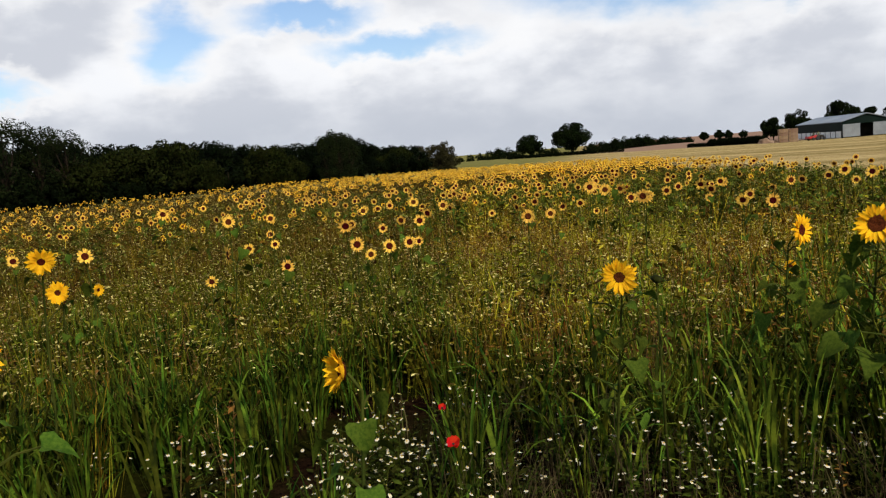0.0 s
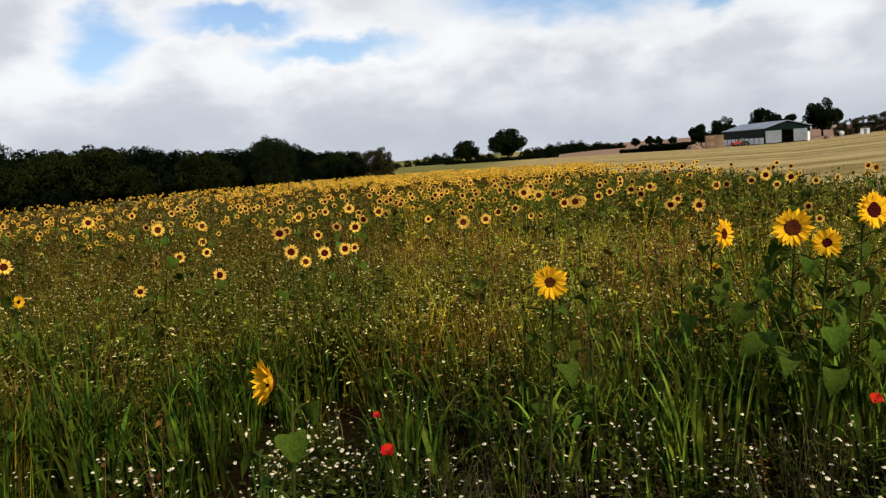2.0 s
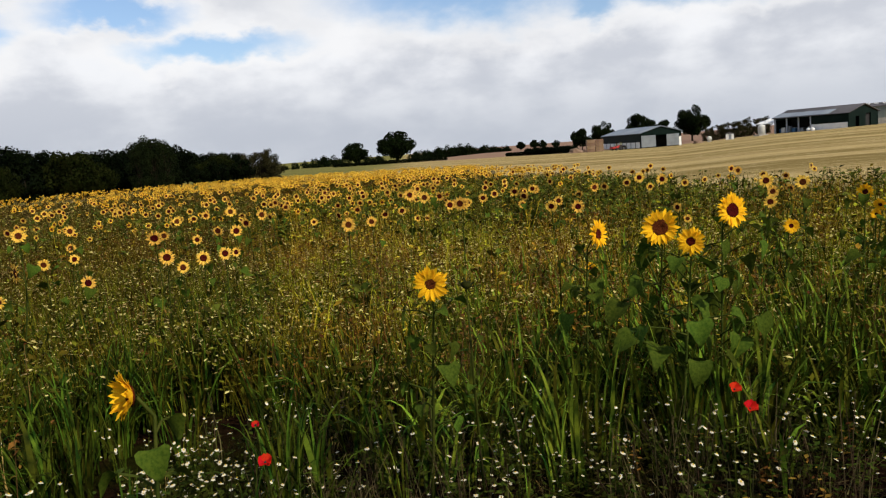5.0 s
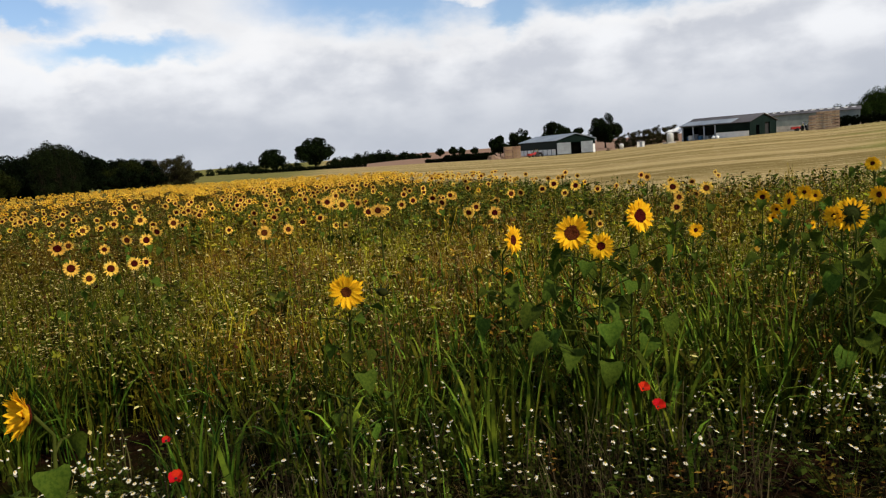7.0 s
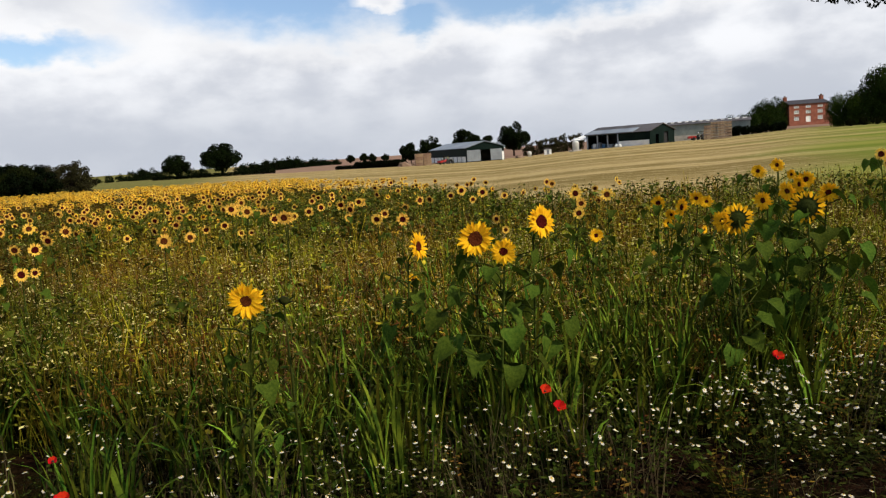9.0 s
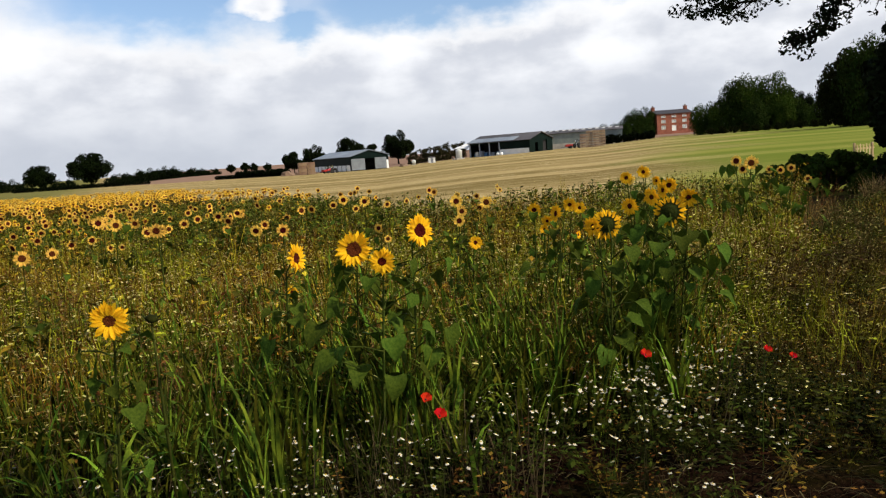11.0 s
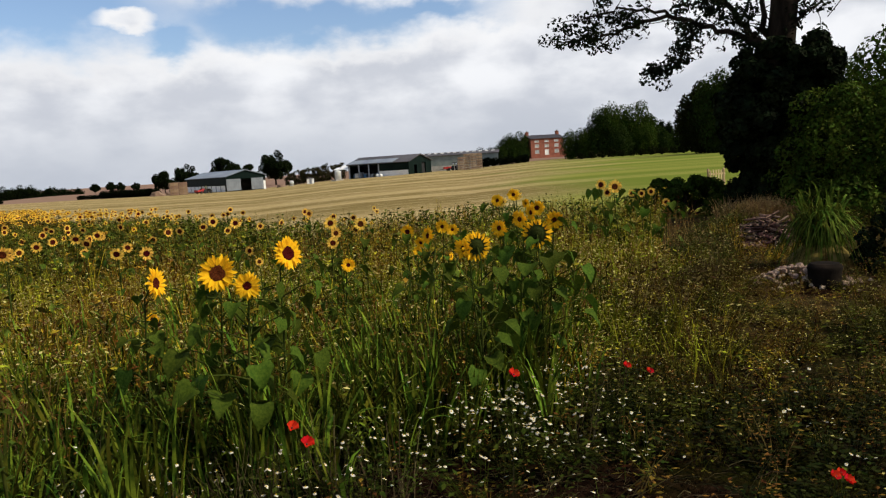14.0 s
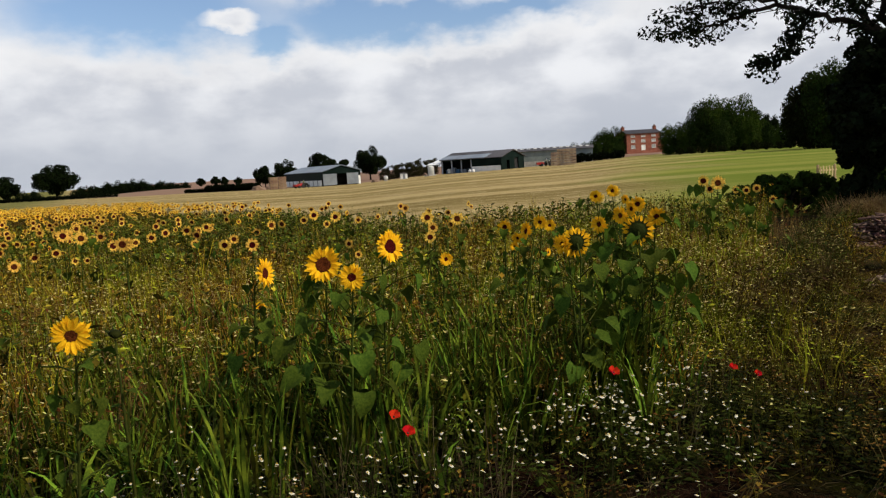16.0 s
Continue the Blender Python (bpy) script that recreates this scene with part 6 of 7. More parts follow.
def little_leaves(rng, places, size, lie_flat=0.5):
    """A small folded pointed leaf at each place."""
    p = np.asarray(places, float)
    n = len(p)
    a = rng.normal(size=(n, 3)) * (1, 1, 1 - lie_flat)
    a /= np.linalg.norm(a, axis=1, keepdims=True)
    b = np.cross(a, (0, 0, 1) + 0.4 * rng.normal(size=(n, 3)))
    b /= np.linalg.norm(b, axis=1, keepdims=True) + 1e-9
    s = (size * rng.uniform(0.5, 1.3, n))[:, None]
    v = np.stack([p, p + a * s * 0.5 + b * s * 0.24, p + a * s - (0, 0, 0.12) * s, p + a * s * 0.5 - b * s * 0.24], 1).reshape(-1, 3)
    o = 4 * np.arange(n)[:, None]
    return v, np.concatenate([o + (0, 1, 2), o + (0, 2, 3)])


def weed_template(rng, leaves, tops, size, branches=4):
    paths, spots, ends = [], [], []
    for _ in range(branches):
        e = np.array((rng.normal() * 0.13, rng.normal() * 0.13, rng.uniform(0.65, 1.0)))
        m = e * (0.35, 0.35, 0.5) + rng.normal(size=3) * 0.03
        paths.append([(0, 0, 0), m, e])
        ends.append(e)
        for _ in range(leaves // branches):
            t = rng.uniform(0.15, 1.0)
            spots.append((m * t * 2 if t < 0.5 else m + (e - m) * (2 * t - 1)) + rng.normal(size=3) * (0.05, 0.05, 0.02))
    tip = [ends[rng.integers(len(ends))] * (1, 1, rng.uniform(0.75, 1.02)) + rng.normal(size=3) * (0.06, 0.06, 0.03) for _ in range(tops)]
    return joined((*stem_strips(paths, 0.010), 0), (*little_leaves(rng, spots, size), 0), (*little_leaves(rng, tip, size * 0.5), 1))


def stalk_template(rng, stems, seeds):
    paths, spots = [], []
    for _ in range(stems):
        b = np.array((rng.normal() * 0.06, rng.normal() * 0.06, 0))
        e = b + (rng.normal() * 0.07, rng.normal() * 0.07, rng.uniform(0.7, 1.0))
        paths.append([b, (b + e) / 2 + rng.normal(size=3) * 0.015, e])
        spots += [b + (e - b) * rng.uniform(0.55, 1.03) + rng.normal(size=3) * 0.014 for _ in range(seeds)]
    return joined((*stem_strips(paths, 0.008), 0), (*little_leaves(rng, spots, 0.036, 0.1), 1))


def daisy_template(rng, flowers, sides=8, feather=True):
    paths, spots, v_all = [], [], []
    pv, pf, ev, ef = [], [], [], []
    for _ in range(flowers):
        e = np.array((rng.normal() * 0.15, rng.normal() * 0.15, rng.uniform(0.6, 1.0)))
        paths.append([(0, 0, 0), e * (0.6, 0.6, 0.5), e])
        spots += [e * rng.uniform(0.2, 0.85) + rng.normal(size=3) * 0.03 for _ in range(5)]
        tilt = rng.normal(size=2) * 0.6
        u, w = np.array((1, 0, -tilt[0])), np.array((0, 1, -tilt[1]))
        r, o = rng.uniform(0.012, 0.018), len(pv)
        pv.append(e)
        for k in range(sides * 2):
            a = np.pi * k / sides
            q = r * (1.0 if k % 2 else 0.72)
            pv.append(e + u * q * math.cos(a) + w * q * math.sin(a) - np.array((0, 0, 0.006)))
        pf += [(o, o + 1 + k, o + 1 + (k + 1) % (2 * sides)) for k in range(2 * sides)]
        o = len(ev)
        ev.append(e + np.array((0, 0, 0.014)))
        for k in range(6):
            a = np.pi * k / 3
            ev.append(e + (u * math.cos(a) + w * math.sin(a)) * r * 0.36 + np.array((0, 0, 0.004)))
        ef += [(o, o + 1 + k, o + 1 + (k + 1) % 6) for k in range(6)]
    return joined((*stem_strips(paths, 0.007), 0), (*little_leaves(rng, spots, 0.07 if feather else 0.05, 0.3), 0), (pv, pf, 1), (ev, ef, 2))


def far_flower_template(rng, petals, disc_sides):
    """A whole flower facing -y, simple enough for the far rows; its foot at z = 0 and the head at z = 1."""
    pv, pf, dv, df = [], [], [], []
    nod = rng.uniform(-0.05, 0.35)

    def put(px, pz, off):
        return (px, -off + nod * pz * 0.4, 1 + pz * (1 - 0.3 * nod))
    for k in range(petals):
        a = 2 * math.pi * k / petals + rng.uniform(-0.12, 0.12)
        c, s, w, r = math.cos(a), math.sin(a), 0.42 * 6 / petals, 0.068 * rng.uniform(0.85, 1.1)
        o = len(pv)
        pv += [put(0.022 * c, 0.022 * s, 0.0), put(0.6 * r * c - w * 0.6 * r * s, 0.6 * r * s + w * 0.6 * r * c, 0.006), put(r * c, r * s, rng.uniform(-0.01, 0.012)), put(0.6 * r * c + w * 0.6 * r * s, 0.6 * r * s - w * 0.6 * r * c, 0.006)]
        pf += [(o, o + 1, o + 2), (o, o + 2, o + 3)]
    dv.append(put(0, 0, 0.02))
    for k in range(disc_sides):
        a = 2 * math.pi * k / disc_sides
        dv.append(put(0.029 * math.cos(a), 0.029 * math.sin(a), 0.012))
    df = [(0, 1 + k, 1 + (k + 1) % disc_sides) for k in range(disc_sides)]
    sv, sf = strip([(0.02, 0.06, 0), (0.0, 0.05, 0.5), (0, 0.03, 0.95)], 0.014)
    lv, lf = little_leaves(rng, [(0, 0.03, z) for z in rng.uniform(0.35, 0.85, 6)], 0.17, 0.5)
    return joined((pv, pf, 0), (dv, df, 1), (sv, sf, 2), (lv, lf, 2))


def sow():
    rng = np.random.default_rng(77)
    patch = lambda x, y, s, o: np.array([noise.noise((float(a) * s, float(b) * s, o)) for a, b in zip(x, y)])  # noqa: E731
    azim = lambda x, y: np.degrees(np.arctan2(x, y))  # noqa: E731

    def track(x, y):
        """How far a place lies into the low, trodden strip along the front and the right."""
        r, a = np.hypot(x, y), azim(x, y)
        front = np.interp(a, (-40, -24, -12, 0, 25, 45, 52, 57, 60, 64, 70), (2.0, 2.3, 3.3, 4.1, 4.1, 4.3, 5.0, 6.4, 8.0, 14, 20))
        return front - r

    # far rows of flowers
    x, y = sown(rng, 16500, 23, 78, -40, 24)
    keep = in_field(x, y)
    thick = 0.45 + 0.55 * (patch(x, y, 0.12, 9.0) > -0.12)
    thick *= np.interp(azim(x, y), (-40, -18, -8, 4, 14), (0.05, 0.09, 0.34, 0.85, 1.0))
    keep &= rng.uniform(size=len(x)) < thick
    x, y = x[keep], y[keep]
    t = [far_flower_template(rng, 11, 7) for _ in range(6)]
    s = rng.uniform(1.05, 1.5, len(x)) * np.interp(azim(x, y), (-30, -8), (0.8, 1.0))
    scatter("sunflower_rows", t, [M_PETAL_FAR, M_DISC_FAR, M_WEED_FAR], x, y, s, rng, "distant crowded rows of yellow sunflowers", "sunflowers", rng.uniform(0.80, 1.0, len(x)), 0.06, -np.radians(azim(x, y)) * 0.7 + rng.normal(size=len(x)) * 0.45)
    # extra small flowers among the near rows
    x, y = sown(rng, 1700, 10, 24, -40, 40)
    keep = in_field(x, y) & (rng.uniform(size=len(x)) < np.where(patch(x, y, 0.25, 4.0) > 0.0, 0.55, 0.12)) & (np.hypot(x, y) > 12)
    x, y = x[keep], y[keep]
    scatter("small_sunflowers", t, [M_PETAL_FAR, M_DISC_FAR, M_WEED], x, y, rng.uniform(0.6, 0.95, len(x)), rng, "small yellow sunflowers scattered through the crop", "sunflowers", rng.uniform(0.62, 0.92, len(x)), 0.06, -np.radians(azim(x, y)) * 0.7 + rng.normal(size=len(x)) * 0.6)

    # weeds, near to far
    near = [weed_template(rng, 28, 13, 0.070, 6) for _ in range(10)]
    mid = [weed_template(rng, 32, 12, 0.062, 5) for _ in range(8)]
    far = [weed_template(rng, 9, 4, 0.2, 2) for _ in range(6)]
    for name, temps, count, r0, r1, a0, a1, lo, hi in (("near_weeds", near, 1300, 1.7, 4.8, -42, 62, 0.42, 0.72), ("crop_weeds", near, 4600, 4.7, 9.5, -42, 62, 0.46, 0.78), ("middle_weeds", mid, 5800, 8, 24, -42, 60, 0.66, 0.98), ("far_weeds", far, 8500, 24, 80, -42, 26, 0.5, 0.76)):
        x, y = sown(rng, count, r0, r1, a0, a1)
        keep = in_field(x, y) & (track(x, y) < rng.uniform(-0.35, 0.15, len(x))) & ((np.hypot(x, y) > 5.0) | (rng.uniform(size=len(x)) < 0.3)) & (rng.uniform(size=len(x)) < np.where(np.hypot(x, y) < 9, np.interp(azim(x, y), (-40, -5, 10), (0.3, 0.5, 1.0)), 1.0) * np.where((np.hypot(x, y) < 4.8) & (azim(x, y) < 4), 0.35, 1.0))
        x, y = x[keep], y[keep]
        tall = rng.uniform(lo, hi, len(x)) * np.where(np.hypot(x, y) < 2.6, 0.72, 1.0) * np.where((azim(x, y) > 52) & (np.hypot(x, y) < 7), 0.75, 1.0)
        if name == "crop_weeds":
            left = azim(x, y) + 5 * patch(x, y, 0.3, 12.0) < 1
            scatter("dark_weeds", temps, [M_WEED_NEAR, M_WEED_PALE], x[left], y[left], rng.uniform(0.7, 1.15, left.sum()), rng, "tangled dark green weeds with pale tops", "weeds", tall[left], 0.12)
            x, y, tall = x[~left], y[~left], tall[~left]
        if name == "middle_weeds":
            left = azim(x, y) + 5 * patch(x, y, 0.3, 12.0) < 1
            scatter("brown_weeds", temps, [M_WEED_FAR, M_WEED_PALE], x[left], y[left], rng.uniform(0.7, 1.15, left.sum()), rng, "tangled red brown weeds between the flowers", "weeds", tall[left], 0.12)
            x, y, tall = x[~left], y[~left], tall[~left]
        scatter(name, temps, [{"near_weeds": M_WEED_NEAR, "far_weeds": M_WEED_FAR}.get(name, M_WEED), M_WEED_PALE], x, y, rng.uniform(0.7, 1.15, len(x)), rng, "tangled olive green weeds with pale tops", "weeds", tall, 0.12)
    # leafy crop plants between the flowers
    temps = [joined(*[(*stem_strips([[(0, 0, 0), (0.01, 0, 0.5), (0, 0.01, 0.88)]], 0.016), 0), (*little_leaves(rng, [(rng.normal() * 0.03, rng.normal() * 0.03, q) for q in rng.uniform(0.35, 0.92, 18)], 0.10, 0.45), 0)]) for _ in range(8)]
    x, y = sown(rng, 9000, 5.5, 24, -42, 58)
    r = np.hypot(x, y)
    keep = in_field(x, y) & (rng.uniform(size=len(x)) < np.clip(-0.1 + 1.0 * patch(x, y, 0.3, 71.0) + 0.6 * ease(r, 8, 13) + 0.45 * (azim(x, y) > 14) * ease(r, 8.5, 10.5) - 0.15 * (azim(x, y) > 40), 0.04, 1) * np.where(azim(x, y) > 50, 0.4, 1) * np.interp(azim(x, y), (-8, 4), (0.35, 1)))
    x, y = x[keep], y[keep]
    scatter("crop_foliage", temps, [M_CROP], x, y, rng.uniform(0.75, 1.1, len(x)), rng, "dark green leafy sunflower foliage", "foliage", rng.uniform(0.76, 0.92, len(x)) + 0.03 * ease(r[keep], 9, 13), 0.06)
    # red brown dock and dead stalks in patches
    temps = [stalk_template(rng, 4, 9) for _ in range(8)]
    x, y = sown(rng, 6000, 2.6, 16, -42, 62)
    brown = patch(x, y, 0.42, 21.0) + 0.55 * np.exp(-((azim(x, y) - 13) / 13) ** 2) * ease(np.hypot(x, y), 3.2, 4.2) * ease(np.hypot(x, y), 9, 6)
    keep = in_field(x, y) & (track(x, y) < 0) & (rng.uniform(size=len(x)) < np.interp(azim(x, y), (-40, -10, 5), (0.3, 0.4, 1.0)) * np.where((np.hypot(x, y) < 5.5) & (azim(x, y) < 4), 0.12, 1.0)) & (rng.uniform(size=len(x)) < np.clip(0.35 + 1.6 * brown, 0.12, 1))
    x, y = x[keep], y[keep]
    scatter("dead_stalks", temps, [M_STALK, M_SEED], x, y, rng.uniform(0.8, 1.3, len(x)), rng, "red brown dead weed stalks with seed heads", "weeds", rng.uniform(0.45, 0.80, len(x)), 0.10)
    # tall grass; dimness towards the left is put into the tufts' colour
    temps = []
    for k in range(12):
        v, f = blade_fan(rng, 12, 1.0, 0.024, 0.15, 5, 0.75, 0.07, 0.98) if k < 5 else blade_fan(rng, 8, 0.95, 0.036, 0.22, 6, 1.3, 0.05, 1.0)
        temps.append((v, f, np.zeros(len(f))))
    x, y = sown(rng, 8200, 1.9, 8.0, -42, 56)
    r, a = np.hypot(x, y), azim(x, y)
    clump = patch(x, y, 1.1, 33.0)
    chance = np.clip(np.where(a < 4, 0.20, 0.36) + 0.22 * ease(r, 3.8, 5.0) + 2.6 * clump, 0.03, 1) * np.where((a < 0) & (r < 4.5), 0.45, 1.0) * ease(r, 8.0, 6.4) * np.where(track(x, y) < 0.05, 1, np.where(clump > 0.22, np.interp(a, (-4, 6), (0.5, 0.02)), 0.006) * ease(r, 2.2, 2.8))
    for px, py, wide in ((3.55, 3.2, 0.42), (2.25, 3.5, 0.4), (2.95, 3.1, 0.3), (0.9, 3.9, 0.5), (3.9, 2.95, 0.25), (4.2, 4.0, 0.6), (1.7, 3.8, 0.5)):
        chance = np.maximum(chance, 0.55 * np.exp(-((x - px) ** 2 + (y - py) ** 2) / wide ** 2))
    keep = rng.uniform(size=len(x)) < chance
    x, y, r = x[keep], y[keep], r[keep]
    size = rng.uniform(0.48, 0.84, len(x)) * np.where(r < 3.2, 0.8, 1) * np.interp(azim(x, y), (12, 24), (1.0, 1.18))
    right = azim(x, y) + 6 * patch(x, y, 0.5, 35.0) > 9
    scatter("dark_grass", temps, [M_GRASS_DIM], x[~right], y[~right], size[~right], rng, "tall green grass tufts coloured dimmer to the left", "grass", None, 0.06)
    scatter("tall_grass", temps, [M_GRASS_BRIGHT], x[right], y[right], size[right], rng, "tall green grass tufts in their brighter colour", "grass", None, 0.06)
    # thin olive grass through the whole near crop
    temps = []
    for _ in range(8):
        v, f = blade_fan(rng, 12, 1.0, 0.009, 0.16, 4, 0.55, 0.09, 0.98)
        temps.append((v, f, np.zeros(len(f))))
    x, y = sown(rng, 8200, 2.2, 16, -42, 60)
    keep = in_field(x, y) & (track(x, y) < -0.1) & (rng.uniform(size=len(x)) < np.where((azim(x, y) < 2) & (np.hypot(x, y) < 5.2), 0.2, 1.0) * np.where(azim(x, y) > 8, 0.85, 0.25 + 0.75 * ease(np.hypot(x, y), 3.0, 5.0)) * np.interp(azim(x, y), (-40, -5, 10), (0.4, 0.65, 1.0))) & (rng.uniform(size=len(x)) < np.clip(0.7 + 1.2 * patch(x, y, 0.5, 61.0), 0.2, 1))
    x, y = x[keep], y[keep]
    scatter("olive_grass", temps, [M_OLIVE], x, y, rng.uniform(0.5, 0.86, len(x)) * np.where(azim(x, y) > 52, 0.75, 1.0), rng, "thin upright olive green grass", "grass", None, 0.1)
    # thin dry grass everywhere
    temps = []
    for _ in range(6):
        v, f = blade_fan(rng, 9, 1.0, 0.008, 0.34, 4, 0.9, 0.06, 0.9)
        temps.append((v, f, np.zeros(len(f))))
    x, y = sown(rng, 1500, 1.8, 15, -42, 74)
    keep = in_field(x, y)
    x, y = x[keep], y[keep]
    keep = ((track(x, y) < 0) | (rng.uniform(size=len(x)) < 0.4)) & ((azim(x, y) > 4) | (np.hypot(x, y) > 5.5) | (rng.uniform(size=len(x)) < 0.15))
    x, y = x[keep], y[keep]
    low = track(x, y) > 0
    scatter("dry_grass", temps, [M_STRAW], x, y, np.where(low, rng.uniform(0.12, 0.3, len(x)), rng.uniform(0.3, 0.65, len(x))), rng, "thin bleached grass blades", "grass", None, 0.15)
    # low growth on the trodden strip
    temps = [weed_template(rng, 36, 3, 0.075, 6) for _ in range(6)]
    x, y = sown(rng, 7000, 1.9, 17, -40, 82)
    more, verge = sown(rng, 7500, 2.4, 9, 34, 80), sown(rng, 2600, 8.5, 15, 55, 72)
    x, y = np.concatenate([x, more[0], verge[0]]), np.concatenate([y, more[1], verge[1]])
    keep = (track(x, y) > -0.4) & (rng.uniform(size=len(x)) < np.where((np.hypot(x, y) < 4.5) & (azim(x, y) > 30), 0.2, 1.0)) & (rng.uniform(size=len(x)) < np.clip(np.where(azim(x, y) < 12, 0.8, 0.5) + 1.8 * patch(x, y, 0.9, 14.0), 0.06, 1))
    x, y = x[keep], y[keep]
    r = np.hypot(x, y)
    tall = rng.uniform(0.08, 0.26, len(x)) * np.interp(r, (2, 5, 9, 16), (0.8, 1.2, 1.5, 1.7))
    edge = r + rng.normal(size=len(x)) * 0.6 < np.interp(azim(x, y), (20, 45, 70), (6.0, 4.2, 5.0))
    tall *= np.where((azim(x, y) > 65.8) & (azim(x, y) < 72.5) & (r > 6.5) & (r < 13), 0.35, 1.0)
    wide = rng.uniform(0.35, 0.75, len(x))
    scatter("low_weeds", temps, [M_LOW_SHADED, M_FEATHER], x[edge], y[edge], wide[edge], rng, "low trodden weeds on dark soil", "weeds", tall[edge], 0.2)
    edge = ~edge
    scatter("track_weeds", temps, [M_TRACK, M_WEED_PALE], x[edge], y[edge], wide[edge], rng, "low olive brown weeds beside the track", "weeds", tall[edge], 0.2)
    temps = [stalk_template(rng, 4, 5) for _ in range(8)]
    x, y = sown(rng, 2000, 2.2, 6.5, -24, 58)
    keep = (track(x, y) > -0.2) & (rng.uniform(size=len(x)) < np.clip(0.6 + 1.5 * patch(x, y, 0.9, 81.0), 0.1, 1) * np.interp(azim(x, y), (-24, -12, -6, 8, 40, 50), (0.03, 0.08, 0.5, 1, 0.9, 0.3)))
    x, y = x[keep], y[keep]
    scatter("strip_stalks", temps, [M_STRIP, M_FEATHER], x, y, rng.uniform(0.5, 0.9, len(x)), rng, "thin brown stalks standing in dark soil", "weeds", rng.uniform(0.22, 0.5, len(x)), 0.18)
    # brighter growth along the verge
    temps = [weed_template(rng, 26, 8, 0.05, 7) for _ in range(6)]
    x, y = sown(rng, 3000, 5.0, 17, 50, 76)
    keep = (track(x, y) > -0.6) & (rng.uniform(size=len(x)) < np.clip(0.5 + 1.6 * patch(x, y, 0.5, 91.0), 0.05, 1) * ease(azim(x, y), 74, 66)) & (0.422 * x + 0.907 * y < 14.5)
    x, y = x[keep], y[keep]
    scatter("verge_weeds", temps, [M_WEED, M_WEED_PALE], x, y, rng.uniform(0.5, 0.9, len(x)), rng, "olive and yellow weeds along the field verge", "weeds", rng.uniform(0.18, 0.56, len(x)) * np.where(azim(x, y) > 65.8, 0.35, 1.0), 0.2)
    # seeding weeds beside the clump by the track
    temps = [weed_template(rng, 26, 16, 0.05, 6) for _ in range(8)]
    x, y = sown(rng, 1500, 4.4, 10.5, 40, 60)
    keep = (rng.uniform(size=len(x)) < np.clip(0.7 + 1.6 * patch(x, y, 0.8, 23.0), 0.1, 1)) & (track(x, y) < 0.9)
    x, y = x[keep], y[keep]
    scatter("seeding_weeds", temps, [M_WEED, M_WEED_PALE], x, y, rng.uniform(0.6, 1.0, len(x)), rng, "yellow olive weeds with many pale seed tops", "weeds", rng.uniform(0.34, 0.62, len(x)) * np.interp(azim(x, y), (52, 60), (1.0, 0.75)), 0.14)
    # rank weeds on the bank below the logs
    temps = [weed_template(rng, 40, 5, 0.085, 6) for _ in range(8)]
    x, y = sown(rng, 2600, 6.5, 16.5, 56, 72)
    keep = (track(x, y) > -1.0) & (rng.uniform(size=len(x)) < np.clip(0.5 + 2.2 * patch(x, y, 0.8, 41.0), 0.05, 1)) & ((azim(x, y) < 65.2) | (np.hypot(x, y) > 15))
    x, y = x[keep], y[keep]
    green = patch(x, y, 0.5, 47.0) > 0.05
    tall = rng.uniform(0.25, 0.55, len(x)) * (1 + 1.0 * patch(x, y, 0.7, 49.0))
    scatter("bank_weeds", temps, [M_BANK, M_STALK], x[green], y[green], rng.uniform(0.5, 0.9, green.sum()), rng, "rank dark green weeds on the bank", "weeds", tall[green], 0.15)
    scatter("bank_weeds", temps, [M_BANK_BROWN, M_WEED_PALE], x[~green], y[~green], rng.uniform(0.5, 0.9, (~green).sum()), rng, "withered brown weeds on the bank", "weeds", tall[~green], 0.15)
    temps = []
    for _ in range(6):
        v, f = blade_fan(rng, 14, 1.0, 0.013, 0.3, 4, 0.8, 0.12, 0.95)
        temps.append((v, f, np.zeros(len(f))))
    x, y = sown(rng, 2600, 4.0, 17, 44, 76)
    keep = (track(x, y) > -0.6) & (rng.uniform(size=len(x)) < np.clip(0.55 + 1.6 * patch(x, y, 0.6, 95.0), 0.08, 1) * ease(azim(x, y), 76, 66)) & (0.422 * x + 0.907 * y < 14.5)
    x, y = x[keep], y[keep]
    scatter("verge_grass", temps, [M_TRACK], x, y, rng.uniform(0.2, 0.5, len(x)) * np.where(azim(x, y) > 65.8, 0.35, 1.0), rng, "short olive brown grass along the verge", "grass", None, 0.2)
    x, y = sown(rng, 900, 2.6, 15, 25, 82)
    keep = track(x, y) > 0.1
    temps = [stalk_template(rng, 5, 5) for _ in range(5)]
    x, y = x[keep], y[keep]
    scatter("track_stalks", temps, [M_STALK, M_SEED], x, y, rng.uniform(0.6, 1.1, len(x)), rng, "short brown dead stalks beside the track", "weeds", rng.uniform(0.1, 0.34, len(x)), 0.4)
    # broken straw lying on the bare soil
    temps = []
    for _ in range(6):
        paths = []
        for _ in range(7):
            b, d = rng.normal(size=3) * (0.5, 0.5, 0.0), rng.normal(size=3) * (0.28, 0.28, 0.06)
            b[2] = rng.uniform(0.05, 0.2)
            paths.append([b, b + d * 0.5 + (0, 0, 0.05), b + d])
        temps.append(joined((*stem_strips(paths, 0.013), 0)))
    x, y = sown(rng, 800, 2.4, 6.0, -10, 80)
    keep = track(x, y) > 0.1
    x, y = x[keep], y[keep]
    scatter("straw_litter", temps, [M_STRIP], x, y, rng.uniform(0.2, 0.45, len(x)), rng, "broken brown straw lying on dark soil", "straw litter", None, 0.05)
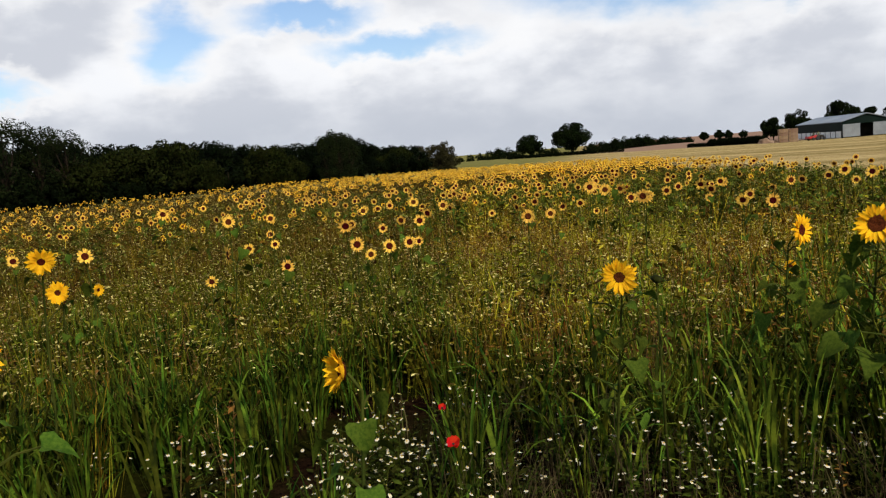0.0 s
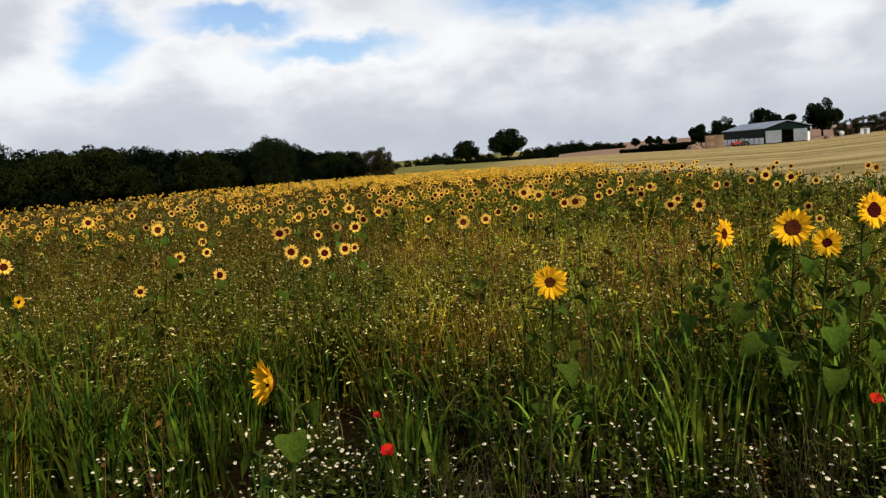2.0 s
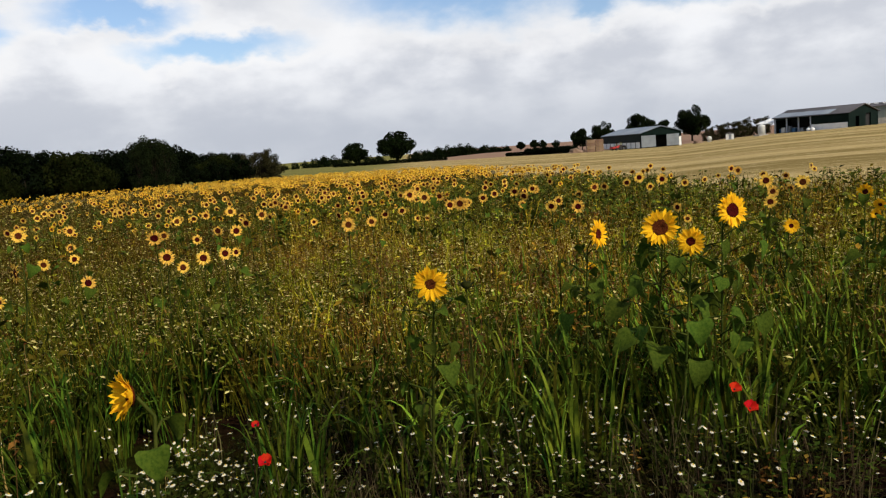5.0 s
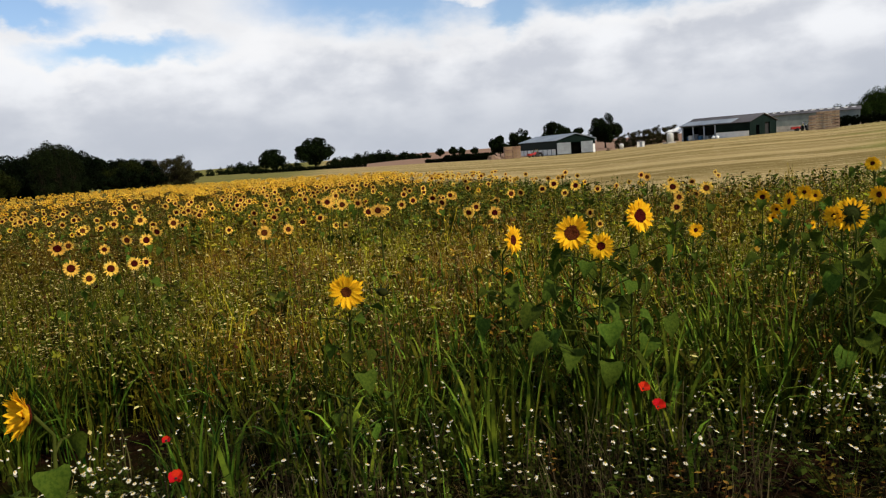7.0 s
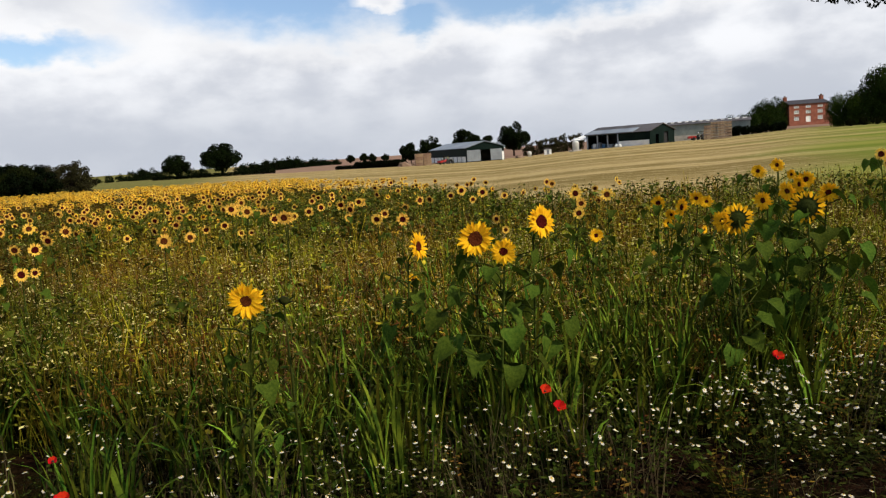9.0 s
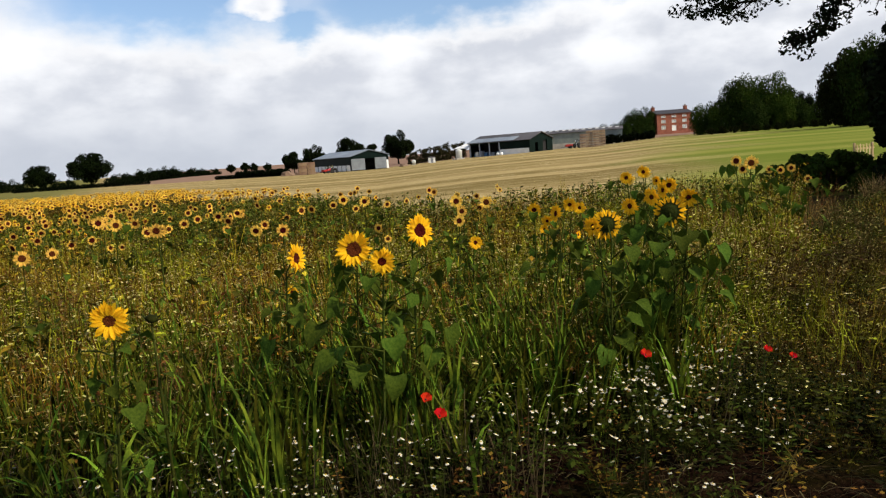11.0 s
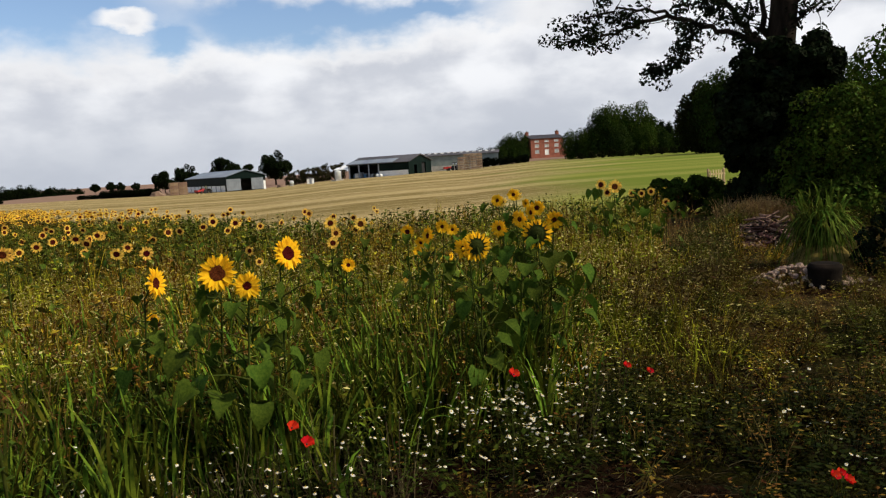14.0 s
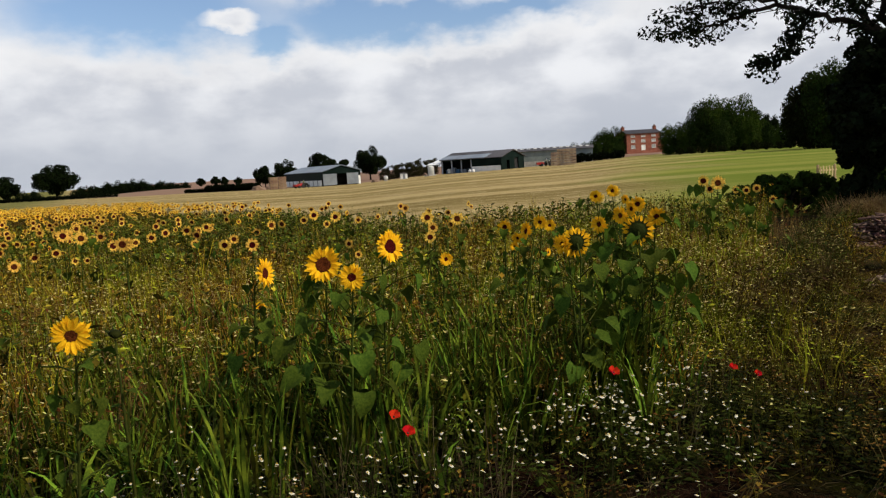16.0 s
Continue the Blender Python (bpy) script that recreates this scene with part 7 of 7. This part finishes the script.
    # mayweed
    temps = [daisy_template(rng, int(n), 6) for n in rng.integers(5, 13, 10)]
    x, y = sown(rng, 3600, 2.6, 7.5, -34, 76)
    r, a = np.hypot(x, y), azim(x, y)
    band = np.exp(-((track(x, y) - 0.5) / 0.7) ** 2) + 0.5 * (a > 30) * ease(track(x, y), -0.6, 0.3) * ease(r, 7.5, 4.5) + 0.10 * (r < 5)
    chance = band * np.clip(0.15 + 3.0 * patch(x, y, 1.1, 51.0), 0.03, 1.3)
    for px, py, much, wide in ((3.4, 2.95, 1.0, 0.5), (3.7, 2.6, 1.2, 0.5), (3.0, 2.3, 0.8, 0.6), (3.3, 1.9, 0.9, 0.6), (2.6, 2.5, 0.5, 0.4), (1.75, 2.75, 1.0, 0.45), (1.2, 3.0, 0.8, 0.5), (0.5, 3.2, 0.5, 0.4), (1.35, 3.05, 0.7, 0.4), (0.9, 3.4, 0.5, 0.4), (4.0, 2.75, 1.1, 0.42), (4.3, 2.5, 0.6, 0.35), (-0.3, 3.0, 0.8, 0.35), (-0.1, 3.5, 0.6, 0.35), (-0.6, 3.6, 0.5, 0.3), (4.1, 1.6, 0.15, 0.7), (-1.0, 2.6, 0.7, 0.45), (-0.5, 2.5, 0.5, 0.4), (-0.2, 2.3, 0.4, 0.35), (-0.9, 3.3, 0.7, 0.4), (0.25, 2.5, 0.6, 0.35)):
        chance = chance + much * np.exp(-((x - px) ** 2 + (y - py) ** 2) / wide ** 2)
    keep = (rng.uniform(size=len(x)) < chance * np.interp(a, (0, 20, 40, 54, 60), (0.40, 0.30, 0.22, 0.24, 0.08)) * np.where(a > 22, ease(r, 2.9, 3.6), 1.0)) & (in_field(x, y))
    x, y = x[keep], y[keep]
    tall = rng.uniform(0.16, 0.48, len(x)) * np.interp(azim(x, y), (20, 50, 70), (0.9, 1.0, 0.6))
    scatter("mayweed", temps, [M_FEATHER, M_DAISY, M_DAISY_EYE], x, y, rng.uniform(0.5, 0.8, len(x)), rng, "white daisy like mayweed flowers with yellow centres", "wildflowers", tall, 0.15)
    # pale grass under the hedge
    temps = []
    for _ in range(4):
        v, f = blade_fan(rng, 15, 1.0, 0.016, 0.3, 3, 0.8, 0.14, 0.9)
        temps.append((v, f, np.zeros(len(f))))
    x = rng.normal(size=420) * 0.20 + polar(66.9, 16.6)[0]
    y = rng.normal(size=420) * 0.34 + polar(66.9, 16.6)[1]
    scatter("bleached_grass", temps, [M_TAN], x, y, rng.uniform(0.5, 0.85, 420), rng, "bleached tan grass under the hedge", "grass", None, 0.15)


sow()


# ------------------------------------------------------------ poppies
def poppies():
    rng = random.Random(9)
    for x, y, z, size in POPPIES:
        g = float(lie(x, y))
        ob = thing("poppy", "bright red field poppy on a thin stalk", "poppy", pose(x, y, g), "red poppies")
        h = z - g
        part("stalk", tube(bmesh.new(), [(0.03, 0.05, -0.02), (0.02, 0.04, h * 0.5), (0, 0.01, h - 0.012)], [0.003, 0.0025, 0.002], 5), M_STEM, ob)
        bud = part("centre", lathe(bmesh.new(), [(0.002, 0), (0.0045, 0.005), (0.0045, 0.011), (0.002, 0.014)], 8), M_POPPY_EYE, ob, "black poppy centre", pose(0, 0, h - 0.01, 30, rng.uniform(-20, 20), 0))
        for k in range(4):
            bm = bmesh.new()
            rows = []
            for i, t in enumerate((0.05, 0.4, 0.78, 1.0)):
                w = (0.25, 0.85, 0.95, 0.42)[i]
                rows.append([bm.verts.new((s * w * size * 0.46, t * size * 0.52, size * (0.10 + 0.42 * t * t + 0.09 * math.sin(5 * s + 3 * t + k)))) for s in (-1, -0.5, 0, 0.5, 1)])
            for a, b in zip(rows, rows[1:]):
                for j in range(4):
                    bm.faces.new((a[j], a[j + 1], b[j + 1], b[j]))
            part("petal", bm, M_POPPY, ob, "", pose(0, 0, h - 0.008, 30, 0, 0) @ pose(0, 0, 0, 0, 0, 90 * k + rng.uniform(-12, 12)), False)


POPPIES = [
    (-0.02, 2.67, 0.56, 0.045),
    (-0.06, 3.20, 0.52, 0.030),
    (1.85, 2.56, 0.50, 0.050),
    (1.83, 2.63, 0.56, 0.045),
    (2.96, 2.40, 0.55, 0.050),
    (3.24, 1.93, 0.60, 0.036),
    (3.31, 1.85, 0.57, 0.032),
    (3.14, 0.97, 0.34, 0.040),
    (3.20, 0.94, 0.31, 0.040),
    (3.23, 0.98, 0.32, 0.035),
]
poppies()
